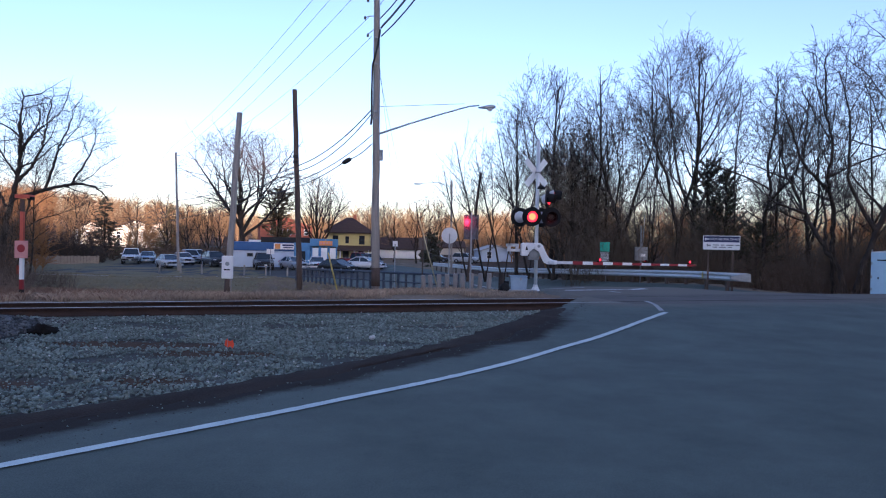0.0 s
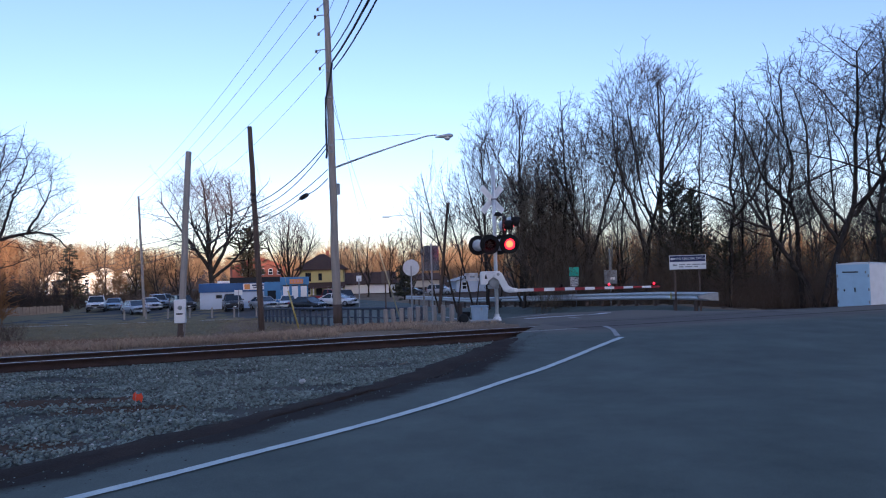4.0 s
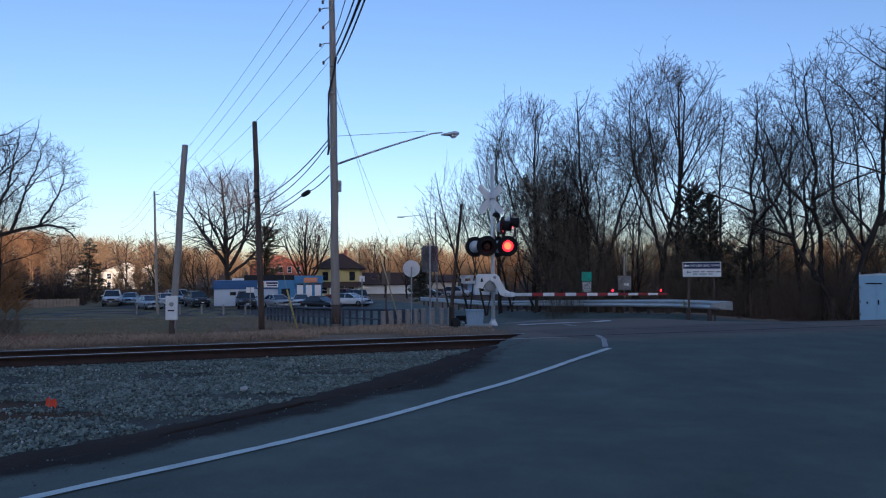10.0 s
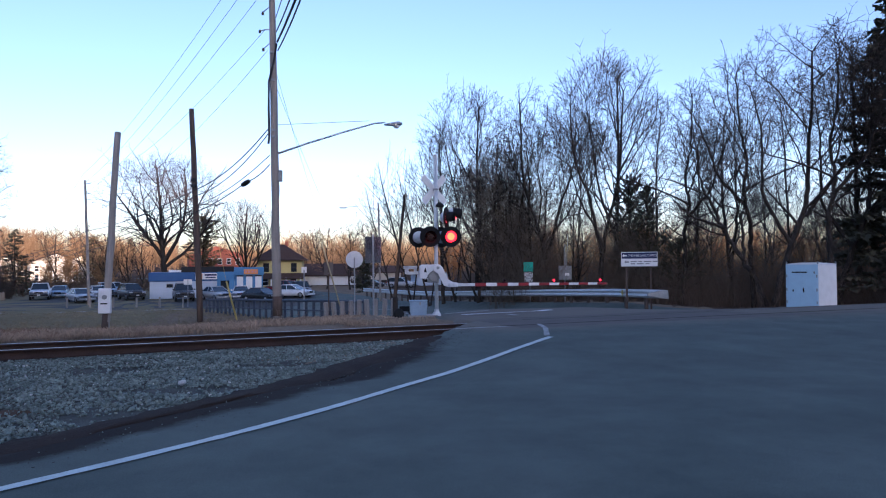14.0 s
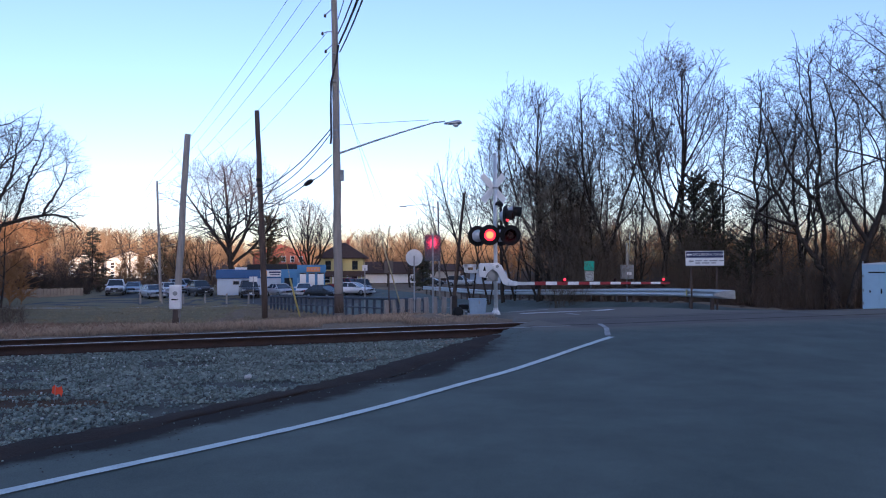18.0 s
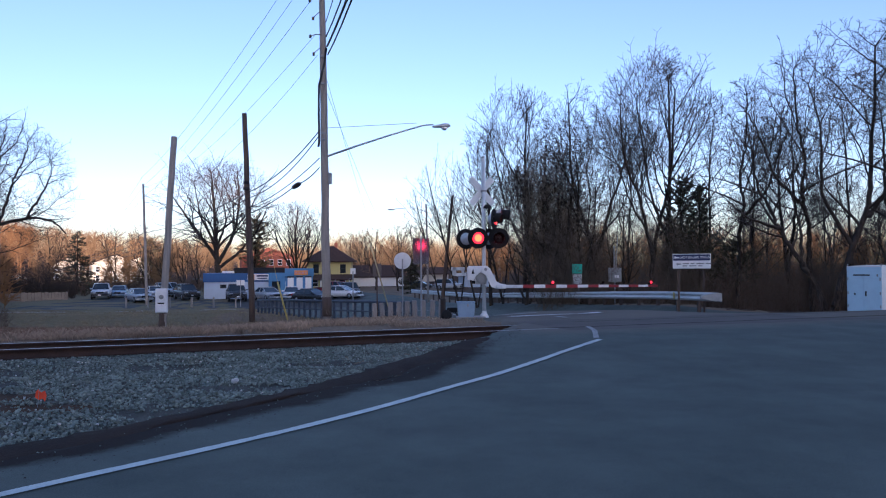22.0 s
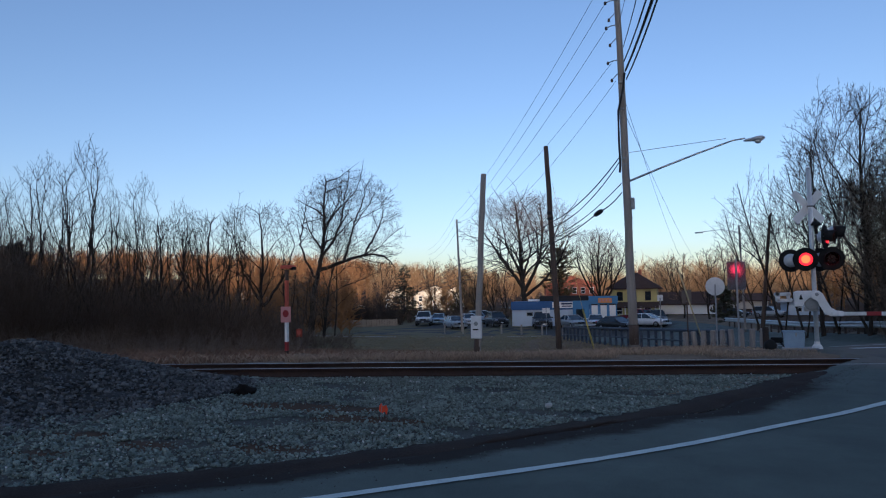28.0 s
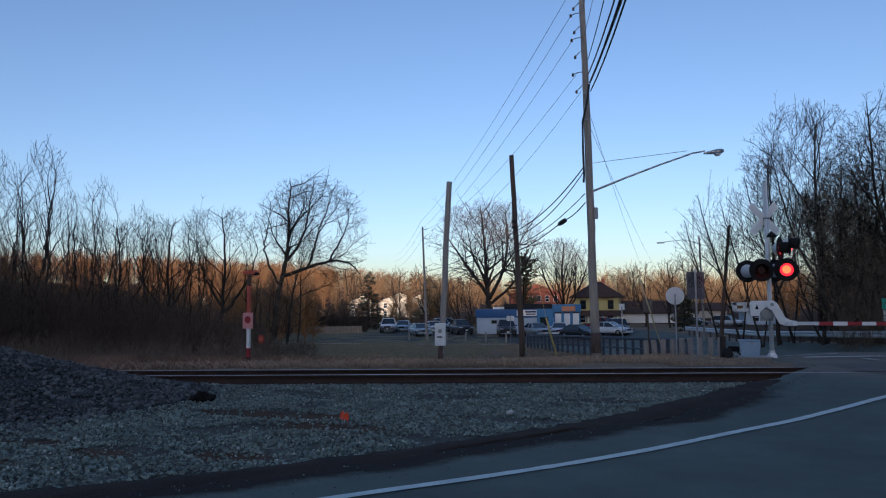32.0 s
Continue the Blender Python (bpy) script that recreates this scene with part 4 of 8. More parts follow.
    part("clamp", bm, GALV_DULL, s, "steel clamp round the mast")
    for xx, zz, ww, hh in ((-0.86, 1.60, 0.44, 0.10), (-0.80, 1.42, 0.40, 0.09), (-0.98, 1.52, 0.12, 0.26), (-0.70, 1.52, 0.09, 0.22)):
        part("counterweight", bmesh_box(xx, -0.22, zz, ww, 0.2, hh, 0.01), ALU_PAINT, s, "bolted grey counterweight")
    # gate arm in the lowered position
    arm = Vector((6.43, 2.68, 0.96)) - Vector((0.35, 0.0, 1.02))
    yaw = math.degrees(math.atan2(arm.y, arm.x))
    bm = bmesh.new()
    prism(bm, [(-0.12, 1.60), (0.02, 1.68), (0.16, 1.62), (0.26, 1.40), (0.36, 1.20), (0.50, 1.12), (0.66, 1.10), (0.66, 0.96), (0.34, 0.96), (0.20, 1.02), (0.10, 1.22), (0.02, 1.40), (-0.12, 1.48)], 0.09, pose(0, -0.53, 0))
    bmesh.ops.bevel(bm, geom=bm.edges[:], offset=0.012, segments=1, affect='EDGES')
    part("gate_bracket", bm, WHITE_PAINT, s, "curved white gate arm bracket")
    bm = bmesh.new()
    lathe(bm, [(0.05, 0), (0.05, 0.03)], 10, pose(0.02, -0.53, 1.58, 90, 0, 0))
    part("pivot_bolt", bm, GALV_DULL, s)
    L = 6.5
    ga = part("gate_arm", bmesh_box(0.22, 0, 0, 0.96, 0.05, 0.10), ALU_PAINT, s, "metal sleeve of the gate arm")
    ga.matrix_basis = pose(0.60, -0.48, 1.03, 0, 0.7, yaw)
    n = 13
    seglen = (L - 0.95) / n
    for k in range(n):
        h = 0.115 - 0.045 * k / n
        o = part("gate_stripe", bmesh_box(0.70 + seglen * (k + 0.5), 0, 0, seglen, 0.03, h), WHITE_PAINT if k % 2 else RED_PAINT, ga, "red band of the gate arm" if k % 2 == 0 else "white band of the gate arm")
    for u, first in ((1.82, True), (3.85, False), (5.92, None)):
        o = part("gate_lamp", bmesh_box(0, 0, 0, 0.12, 0.07, 0.04), BLACK_PAINT, ga, "small lamp holder on the gate arm")
        o.matrix_basis = pose(u, 0, 0.075)
        lens = new("lens", lens_mesh(0.048, GATE_LIT, GATE_LIT))
        lens.parent = o
        lens["label"] = "small red gate lens"
        if first is None:
            lens.matrix_basis = pose(0, -0.05, 0.05)
        else:
            LENSES.append((lens, pose(0, -0.05, 0.05), first))
    return s


def bmesh_box(cx, cy, cz, sx, sy, sz, bevel=0.004):
    bm = bmesh.new()
    box(bm, cx, cy, cz, sx, sy, sz, bevel)
    return bm


BEAT0, HALF = 19.615, 0.61075     # first change from the first to the second set, and half the beat, in seconds


def move_lamps():
    """Each lens turns its lit side out for half a beat, the two sets by turns."""
    # state after the change at time t
    times = []
    k = math.floor((0 - BEAT0) / HALF)
    now_first = (k % 2 == 1)          # set lit at time zero: after an odd number of changes it is the first
    i = k + 1
    while BEAT0 + i * HALF < 31.9:
        times.append((BEAT0 + i * HALF, i % 2 == 1))
        i += 1
    for lens, place, first in LENSES:
        lit = now_first == first
        rows = [(0.0, place @ pose(0, 0, 0, 0, 0, 0 if lit else 180))]
        for tt, to_first in times:
            new_lit = to_first == first
            if new_lit == lit:
                continue
            f0 = round(tt * FPS) - (3 if round(tt * FPS) % FPS == 0 else 2)
            a0, a1 = (0, 180) if lit else (180, 0)
            for j in range(4):
                a = a0 + (a1 - a0) * j / 3
                if (f0 + j) / FPS > rows[-1][0]:
                    rows.append(((f0 + j) / FPS, place @ pose(0, 0, 0, 0, 0, a)))
            lit = new_lit
        rows.append((32.0, place @ pose(0, 0, 0, 0, 0, 0 if lit else 180)))
        walk(lens, rows)


# ---- poles, wires, signs, rails ----
def leaning_pole(name, base, top, r0, r1, mat, label, cap=True):
    o = empty(name, *base)
    tagged(o, label, "utility pole", "utility poles")
    d = Vector(top) - Vector(base)
    bm = bmesh.new()
    n = 9
    rnd = random.Random(int(base[0] * 10))
    pts = [d * (k / n) + Vector((rnd.gauss(0, 0.012), rnd.gauss(0, 0.012), 0)) for k in range(n + 1)]
    pts[0] = Vector((0, 0, -0.4))
    pipe(bm, pts, [r0 + (r1 - r0) * k / n for k in range(n + 1)], 12)
    part("shaft", bm, mat, o, "", True)
    return o, d


def build_main_pole():
    base, top = (-5.0, 31.2, -0.66), (-5.25, 31.15, 16.05)
    o, d = leaning_pole("utility_pole", base, top, 0.20, 0.125, POLE_GREY, "tall weathered grey utility pole with insulators and street light arm")
    at_h = lambda z: d * ((z - base[2]) / (top[2] - base[2]))
    # rusty-brown lower length
    bm = bmesh.new()
    tube(bm, at_h(-0.6), at_h(0.25), 0.212, 0.207, 14)
    part("butt_band", bm, POLE_DARK, o, "darker brown stained butt of the pole", True)
    # insulator brackets on one side
    for z in (15.75, 14.65, 13.5, 11.9):
        bm = bmesh.new()
        p = at_h(z)
        pipe(bm, [p + Vector((-0.1, 0, 0.05)), p + Vector((-0.34, -0.05, 0.02)), p + Vector((-0.52, -0.08, -0.06))], 0.022, 6)
        part("bracket", bm, GALV_DULL, o)
        bm = bmesh.new()
        pipe(bm, [p + Vector((-0.1, 0, -0.55)), p + Vector((-0.3, -0.05, -0.75)), p + Vector((-0.38, -0.05, -0.85))], 0.02, 6)
        part("bracket", bm, GALV_DULL, o)
        for q in (Vector((-0.52, -0.08, -0.06)), Vector((-0.38, -0.05, -0.85))):
            bm = bmesh.new()
            lathe(bm, [(0.03, -0.08), (0.065, -0.06), (0.04, -0.03), (0.065, 0.0), (0.04, 0.03), (0.05, 0.06), (0.01, 0.08)], 10, Matrix.Translation(p + q))
            part("insulator", bm, POLE_DARK, o, "brown porcelain insulator", True)
    for z in (10.9, 10.3, 9.7, 7.5, 7.2):
        bm = bmesh.new()
        p = at_h(z)
        box(bm, p.x, p.y - 0.17, p.z, 0.16, 0.10, 0.10, 0.01)
        part("clamp", bm, GALV_DULL, o)
    # bundled cable running down the shaft
    bm = bmesh.new()
    pipe(bm, [at_h(11.3) + Vector((0.18, -0.1, 0)), at_h(10.6) + Vector((0.10, -0.2, 0)), at_h(9.6) + Vector((-0.16, -0.18, 0)), at_h(8.4) + Vector((-0.20, -0.12, 0)), at_h(7.2) + Vector((-0.2, -0.1, 0)), at_h(6.9) + Vector((-0.24, -0.1, 0))], 0.05, 8)
    part("riser_cable", bm, CABLE, o, "black cable bundle down the pole", True)
    # meter box on the side
    bm = bmesh.new()
    p = at_h(5.5)
    box(bm, p.x + 0.24, p.y - 0.05, p.z, 0.16, 0.18, 0.5, 0.02)
    part("junction_box", bm, GALV_DULL, o, "small grey box on the pole")
    # street light
    j = at_h(6.45)
    lampp = Vector((-0.17 + 0.35, 32.37, 8.06)) - Vector(base)
    bm = bmesh.new()
    mid = j.lerp(lampp, 0.55) + Vector((0, 0, 0.22))
    pts = [j, j.lerp(mid, 0.5) + Vector((0, 0, 0.02)), mid, mid.lerp(lampp, 0.6) + Vector((0, 0, 0.18)), lampp + Vector((-0.45, -0.1, 0.05))]
    pipe(bm, pts, [0.05, 0.045, 0.04, 0.036, 0.034], 8)
    part("light_arm", bm, GALV, o, "long galvanised street light arm", True)
    bm = bmesh.new()
    pipe(bm, [at_h(7.75), lampp + Vector((-1.2, -0.2, 0.1))], 0.012, 5)
    part("stay_wire", bm, GALV_DULL, o)
    bm = bmesh.new()
    lathe(bm, [(0.05, -0.52), (0.09, -0.42), (0.13, -0.2), (0.19, 0.05), (0.17, 0.22), (0.08, 0.32), (0.0, 0.34)], 14, Matrix.Translation(lampp) @ pose(0, 0, 0, 0, 84, 12) @ Matrix.Diagonal((0.62, 1, 1, 1)))
    part("lamp_head", bm, GALV, o, "grey cobra-head street light", True)
    bm = bmesh.new()
    lathe(bm, [(0.0, -0.13), (0.09, -0.11), (0.145, -0.04), (0.15, 0.0)], 14, Matrix.Translation(lampp + Vector((0.05, 0, -0.08))))
    part("lens", bm, WHITE_PAINT, o, "pale refractor bowl", True)
    return base, at_h


def build_poles():
    o, d = leaning_pole("utility_pole", (-9.5, 35.7, -0.98), (-10.03, 36.12, 9.51), 0.155, 0.125, POLE_DARK, "plain dark brown creosoted wooden pole with a cut-off top")
    for z in (5.9, 5.6):
        bm = bmesh.new()
        p = d * ((z + 0.98) / 10.49)
        box(bm, p.x, p.y - 0.15, p.z, 0.3, 0.12, 0.16, 0.02)
        part("clamp", bm, CABLE, o)
    o, d = leaning_pole("utility_pole", (-10.62, 26.95, -0.85), (-10.42, 27.6, 6.72), 0.135, 0.115, POLE_GREY, "leaning old wooden pole with a pale box strapped to it")
    d2 = d.normalized()
    bm = bmesh.new()
    tube(bm, Vector((0, 0, 0)), d * 0.09, 0.14, 0.138, 12)
    part("butt_band", bm, POLE_DARK, o, "dark brown butt of the pole", True)
    mid = d * (1.18 / 7.57)
    bm = bmesh.new()
    box(bm, mid.x, mid.y - 0.20, mid.z, 0.44, 0.16, 0.92, 0.02)
    bx = part("marker_box", bm, WHITE_PAINT, o, "pale grey metal box with a dial and a slot")
    bm = bmesh.new()
    lathe(bm, [(0.085, 0), (0.085, 0.03), (0.06, 0.035), (0.06, 0.02), (0.0, 0.02)], 16, Matrix.Translation(mid + Vector((0.02, -0.28, 0.14))) @ pose(0, 0, 0, 90, 0, 0))
    part("dial", bm, GALV_DULL, bx, "round dial")
    bm = bmesh.new()
    box(bm, mid.x, mid.y - 0.286, mid.z - 0.1, 0.24, 0.02, 0.05, 0.004)
    part("slot", bm, BLACK_PAINT, bx, "dark slot")
    o, d = leaning_pole("utility_pole", (-29.3, 70.6, -2.3), (-30.2, 71.7, 10.2), 0.15, 0.10, POLE_GREY, "far slim grey wooden utility pole")
    for z in (9.9, 8.9, 8.3):
        bm = bmesh.new()
        p = d * ((z + 2.3) / 12.5)
        tube(bm, p, p + Vector((0.5, 0.1, -0.03)), 0.03, seg=6)
        part("bracket", bm, GALV_DULL, o)
    # two further poles beyond the crossing
    o, d = leaning_pole("utility_pole", (-1.2, 72.0, -2.3), (-1.39, 72.0, 7.9), 0.12, 0.09, POLE_GREY, "far wooden pole with a street light arm")
    bm = bmesh.new()
    pipe(bm, [d * 0.93, d * 0.95 + Vector((-1.4, 0, 0.25)), d * 0.95 + Vector((-3.2, -0.1, 0.12))], 0.035, 6)
    part("light_arm", bm, GALV, o)
    bm = bmesh.new()
    box(bm, d.x * 0.95 - 3.55, -0.1, d.z * 0.95 + 0.05, 0.75, 0.25, 0.14, 0.04)
    part("lamp_head", bm, GALV, o, "grey street light head")
    leaning_pole("utility_pole", (0.1, 60.0, -2.0), (1.11, 60.0, 7.6), 0.14, 0.11, POLE_DARK, "far leaning dark wooden pole")


def wire(pts_list, r, label, sag=0.3):
    """One hanging wire between two or more supports."""
    bm = bmesh.new()
    line = []
    for a, b in zip(pts_list, pts_list[1:]):
        a, b = Vector(a), Vector(b)
        for k in range(15):
            u = k / 14
            p = a.lerp(b, u)
            p.z -= sag * 4 * u * (1 - u)
            line.append(p)
    line = [p for i, p in enumerate(line) if i == 0 or (p - line[i - 1]).length > 1e-3]
    pipe(bm, line, r, 5)
    o = finish("overhead_wire", bm, CABLE)
    return tagged(o, label, "wire", "overhead wires")


def build_wires(base, at_h):
    B = Vector(base)
    P = lambda z, dx=0.0, dy=-0.1: tuple(B + at_h(z) + Vector((dx, dy, 0)))
    # heavy bundle towards and over the viewer's right
    wire([P(11.81, 0.18), (5.7, -15, 11.4)], 0.028, "thick black bundled overhead cable", 2.0)
    wire([P(11.38, 0.22), (6.0, -15, 11.2)], 0.044, "thick black bundled overhead cable", 1.75)
    wire([P(11.48, 0.26), (6.2, -15, 11.2)], 0.022, "thick black bundled overhead cable", 1.75)
    wire([P(11.0, 0.24), (5.8, -15, 10.7)], 0.03, "thick black bundled overhead cable", 1.85)
    wire([P(12.46, 0.18), (5.2, -15, 12.0)], 0.018, "black overhead service wire", 1.9)
    for z, x in ((15.7, 5.0), (14.6, 5.3), (13.4, 5.5)):
        wire([P(z, 0.0), (x, -15, z)], 0.010, "thin bare overhead conductor", 1.8)
        wire([P(z, -0.5), (-33, 78, z - 4.0), (-62, 132, z - 4.0)], 0.011, "thin bare overhead conductor", 0.9)
    wire([P(11.9, -0.3), (-30.0, 71.7, 9.9)], 0.009, "slack black overhead wire", 1.3)
    wire([P(11.0, -0.2), (-30.0, 71.7, 8.9)], 0.009, "thin black overhead wire", 1.9)
    # service drops sweeping down to the next pole and beyond
    wire([P(7.6, -0.2), (-9.65, 35.6, 5.4), (-30, 71.6, 5.2), (-50, 100, 3.4)], 0.026, "drooping black communication cable", 0.35)
    wire([P(7.4, -0.2), (-9.65, 35.6, 5.1), (-30, 71.6, 4.6), (-50, 100, 3.1)], 0.022, "drooping black communication cable", 0.45)
    wire([P(6.4, -0.2), (-9.65, 35.6, 4.6), (-30, 71.6, 3.8), (-50, 100, 2.8)], 0.020, "drooping black communication cable", 0.25)
    wire([P(6.0, -0.2), (-6.72, 32.97, 5.44), (-9.65, 35.6, 4.3), (-30, 71.6, 3.2), (-50, 100, 2.4)], 0.024, "black communication cable with a splice case", 0.12)
    bm = bmesh.new()
    lathe(bm, [(0.03, -0.34), (0.10, -0.28), (0.12, 0.0), (0.10, 0.28), (0.03, 0.34)], 12, Matrix.Translation((-6.72, 32.97, 5.40)) @ (Vector((-6.72, 32.97, 5.44)) - B - at_h(6.0)).to_track_quat('Z', 'Y').to_matrix().to_4x4())
    sp = finish("splice_case", bm, CABLE, None, "", True)
    tagged(sp, "black splice case hanging on a cable", "splice case")
    for dx in (0.0, 0.7):
        wire([P(10.2 - dx, 0.1), (-9.5 + dx * 3, 108, 5.5), (-16, 190, 7)], 0.010, "thin overhead wire running away over the road", 0.8)


def post_sign(name, x, y, post_h, outline_fn, zc, rz, mat, label, post_mat=GALV_DULL, facing=0.03, lean=0.0):
    o = empty(name, x, y, land1(x, y), rz)
    tagged(o, label, "sign")
    bm = bmesh.new()
    prism(bm, [(-0.03, -0.3), (-0.03, post_h), (0.03, post_h), (0.03, -0.3)], 0.03, pose(0, -0.045, 0, 0, lean, 0))
    part("post", bm, post_mat, o, "steel sign post")
    bm = bmesh.new()
    prism(bm, outline_fn(), 0.004, pose(0, facing - 0.04, zc))
    part("sign_plate", bm, mat, o, "bare aluminium back of the sign")
    for dz in (-0.2, 0.2):
        bm = bmesh.new()
        tube(bm, (0, -0.055, zc + dz), (0, 0.0, zc + dz), 0.012, seg=6)
        part("bolt", bm, GALV, o)
    return o


def disc(r):
    return lambda: [(r * math.cos(2 * math.pi * k / 28), r * math.sin(2 * math.pi * k / 28)) for k in range(28)]


def rect(w, h):
    return lambda: [(-w / 2, -h / 2), (w / 2, -h / 2), (w / 2, h / 2), (-w / 2, h / 2)]


def letters(text, size, mat, parent, m, name="lettering"):
    cu = bpy.data.curves.new(name, 'FONT')
    cu.body = text
    cu.size = size
    cu.align_x = 'CENTER'
    cu.align_y = 'CENTER'
    tmp = bpy.data.objects.new(name, cu)
    me = bpy.data.meshes.new_from_object(tmp)
    bpy.data.objects.remove(tmp)
    me.materials.append(mat)
    o = new(name, me)
    o.parent = parent
    o.matrix_basis = m
    return o


SIGN_BLUE = material("sign_dark_blue", (0.03, 0.04, 0.11), (0.025, 0.03, 0.085), 0.5, scale=4, fine=40, bump=0)
SIGN_GREEN = material("sign_green", (0.05, 0.62, 0.44), (0.05, 0.54, 0.38), 0.45, scale=4, fine=40, bump=0)
SIGN_PINK = material("faded_sign_pink", (0.60, 0.30, 0.28), (0.50, 0.24, 0.22), 0.7, scale=4, fine=30, bump=0.05)
SIGN_WHITE = material("sign_white", (0.82, 0.82, 0.80), (0.72, 0.72, 0.70), 0.5, scale=4, fine=40, bump=0)
GREY_TEXT = material("sign_grey_marks", (0.28, 0.28, 0.28), (0.2, 0.2, 0.2), 0.6, scale=4, fine=40, bump=0)


def build_signs():
    post_sign("road_sign", -1.6, 30.0, 2.5, disc(0.36), 2.42, 4, ALU_PAINT, "round warning sign on a steel post, its bare grey back showing")
    post_sign("road_sign", -0.73, 27.0, 3.1, rect(0.62, 1.0), 2.52, 13, ALU_SIGN, "tall rectangular road sign showing its bare aluminium back")
    post_sign("road_sign", -2.85, 31.9, 2.5, rect(0.40, 0.58), 2.2, 0, SIGN_BACK_DULL, "small rectangular road sign showing its back, on a dark post", POLE_DARK)
    x, y = dirxy(544, 37)
    post_sign("road_sign", x, y, 2.45, rect(0.27, 0.30), 1.36 - land1(x, y), 6, SIGN_WHITE, "small white sign on a thin steel post beside the railing")
    x, y = -19.06, 67.4
    post_sign("road_sign", x, y, 2.6, rect(0.75, 0.5), 0.15 - land1(x, y), 16, SIGN_WHITE, "small white sign on a post before the shop")
    # yellow guy guards leaning beside the small sign
    for x, y, tx, tz in ((-2.05, 30.1, -2.98, 2.55),):
        bm = bmesh.new()
        z = land1(x, y)
        tube(bm, (x, y, z - 0.1), (tx, y, tz), 0.028, seg=8)
        tagged(finish("guy_guard", bm, GUY_PALE, None, "", True), "faded yellow plastic guy wire guard leaning upright", "guy guard", "guy guards")
    bm = bmesh.new()
    z = land1(-6.94, 32.3)
    tube(bm, (-6.94, 32.3, z - 0.05), (-7.42, 32.2, 0.9), 0.04, seg=8)
    tube(bm, (-7.42, 32.2, 0.9), (-9.6, 35.6, 7.4), 0.008, seg=5)
    tagged(finish("guy_guard", bm, GUY_YELLOW, None, "", True), "bright yellow guy wire guard leaning from the grass", "guy guard", "guy guards")
    # two-panel trail sign
    s = empty("trail_sign", 12.35, 34.5, land1(12.35, 34.5), -22)
    tagged(s, "two-panel trail direction sign in dark blue and white on two posts", "sign")
    gz = land1(12.35, 34.5)
    for dx in (-0.62, 0.55):
        part("post", bmesh_box(dx, 0.04, 0.95, 0.09, 0.09, 2.4), POLE_DARK, s, "brown wooden post")
    W = 1.76
    part("panel", bmesh_box(0, -0.03, 1.94 - gz, W, 0.02, 0.36), SIGN_WHITE, s, "white border of the blue panel")
    pn = part("panel", bmesh_box(0, -0.045, 1.94 - gz, W - 0.06, 0.012, 0.30), SIGN_BLUE, s, "dark blue panel with white letters and an arrow")
    letters("OHIO & ERIE CANAL TOWPATH", 0.128, SIGN_WHITE, pn, pose(0.17, -0.054, 1.94 - gz, 90, 0, 0) @ Matrix.Diagonal((0.76, 1.35, 1, 1)))
    bm = bmesh.new()
    arrow = [(-0.82, 0), (-0.74, 0.09), (-0.74, 0.035), (-0.58, 0.035), (-0.58, -0.035), (-0.74, -0.035), (-0.74, -0.09)]
    prism(bm, arrow, 0.004, pose(0, -0.057, 1.94 - gz))
    part("arrow", bm, SIGN_WHITE, pn, "white arrow")
    p2 = part("panel", bmesh_box(0, -0.03, 1.58 - gz, W, 0.02, 0.36), SIGN_WHITE, s, "white panel with faint grey lettering")
    bm = bmesh.new()
    prism(bm, [(x * 0.9, z * 0.9) for x, z in arrow], 0.004, pose(0.02, -0.046, 1.62 - gz))
    part("arrow", bm, GREY_TEXT, p2, "grey arrow")
    for row, zz in ((0, 1.64), (1, 1.53)):
        xx = -0.42
        for w in ((0.30, 0.18, 0.36, 0.26) if row == 0 else (0.22, 0.34, 0.2)):
            part("bar", bmesh_box(xx + w / 2, -0.043, zz - gz, w, 0.004, 0.05, 0), GREY_TEXT, p2)
            xx += w + 0.08
    # green and white sign past the rail
    s = empty("road_sign", 9.05, 46.4, land1(9.05, 46.4), -8)
    tagged(s, "green sign over a white notice on a thin post", "sign")
    gz = land1(9.05, 46.4)
    part("post", bmesh_box(0.1, 0.03, 0.9, 0.06, 0.05, 2.6), GALV_DULL, s)
    part("panel", bmesh_box(0, 0, 1.37 - gz, 0.64, 0.012, 0.62), SIGN_GREEN, s, "plain green panel")
    p2 = part("panel", bmesh_box(0, 0, 0.70 - gz, 0.58, 0.012, 0.62), SIGN_WHITE, s, "white notice with lines of grey lettering")
    for k in range(5):
        part("bar", bmesh_box(0.0, -0.009, 0.90 - k * 0.1 - gz, 0.42 - 0.08 * (k % 2), 0.004, 0.035, 0), GREY_TEXT, p2)
    part("tag", bmesh_box(0.06, -0.02, 0.22 - gz, 0.26, 0.01, 0.14), SIGN_WHITE, s, "small white tag")
    # grey control box on a post with a thin mast
    s = empty("control_box", 11.63, 46.8, land1(11.63, 46.8), -10)
    tagged(s, "grey electrical control box on a steel post with a thin mast", "control box")
    gz = land1(11.63, 46.8)
    bm = bmesh.new()
    tube(bm, (0, 0.15, -0.2), (0, 0.15, 2.9 - gz), 0.06, seg=10)
    part("post", bm, GALV_DULL, s)
    bm = bmesh.new()
    tube(bm, (0.1, 0.15, 1.4 - gz), (0.22, 0.15, 3.6 - gz), 0.025, seg=6)
    part("mast", bm, GALV_DULL, s)
    b = part("box_body", bmesh_box(0, 0, 0.95 - gz, 0.85, 0.32, 0.95, 0.03), GALV_DULL, s, "grey steel box")
    part("label_plate", bmesh_box(0.12, -0.165, 0.85 - gz, 0.3, 0.01, 0.18), SIGN_WHITE, b, "white label")


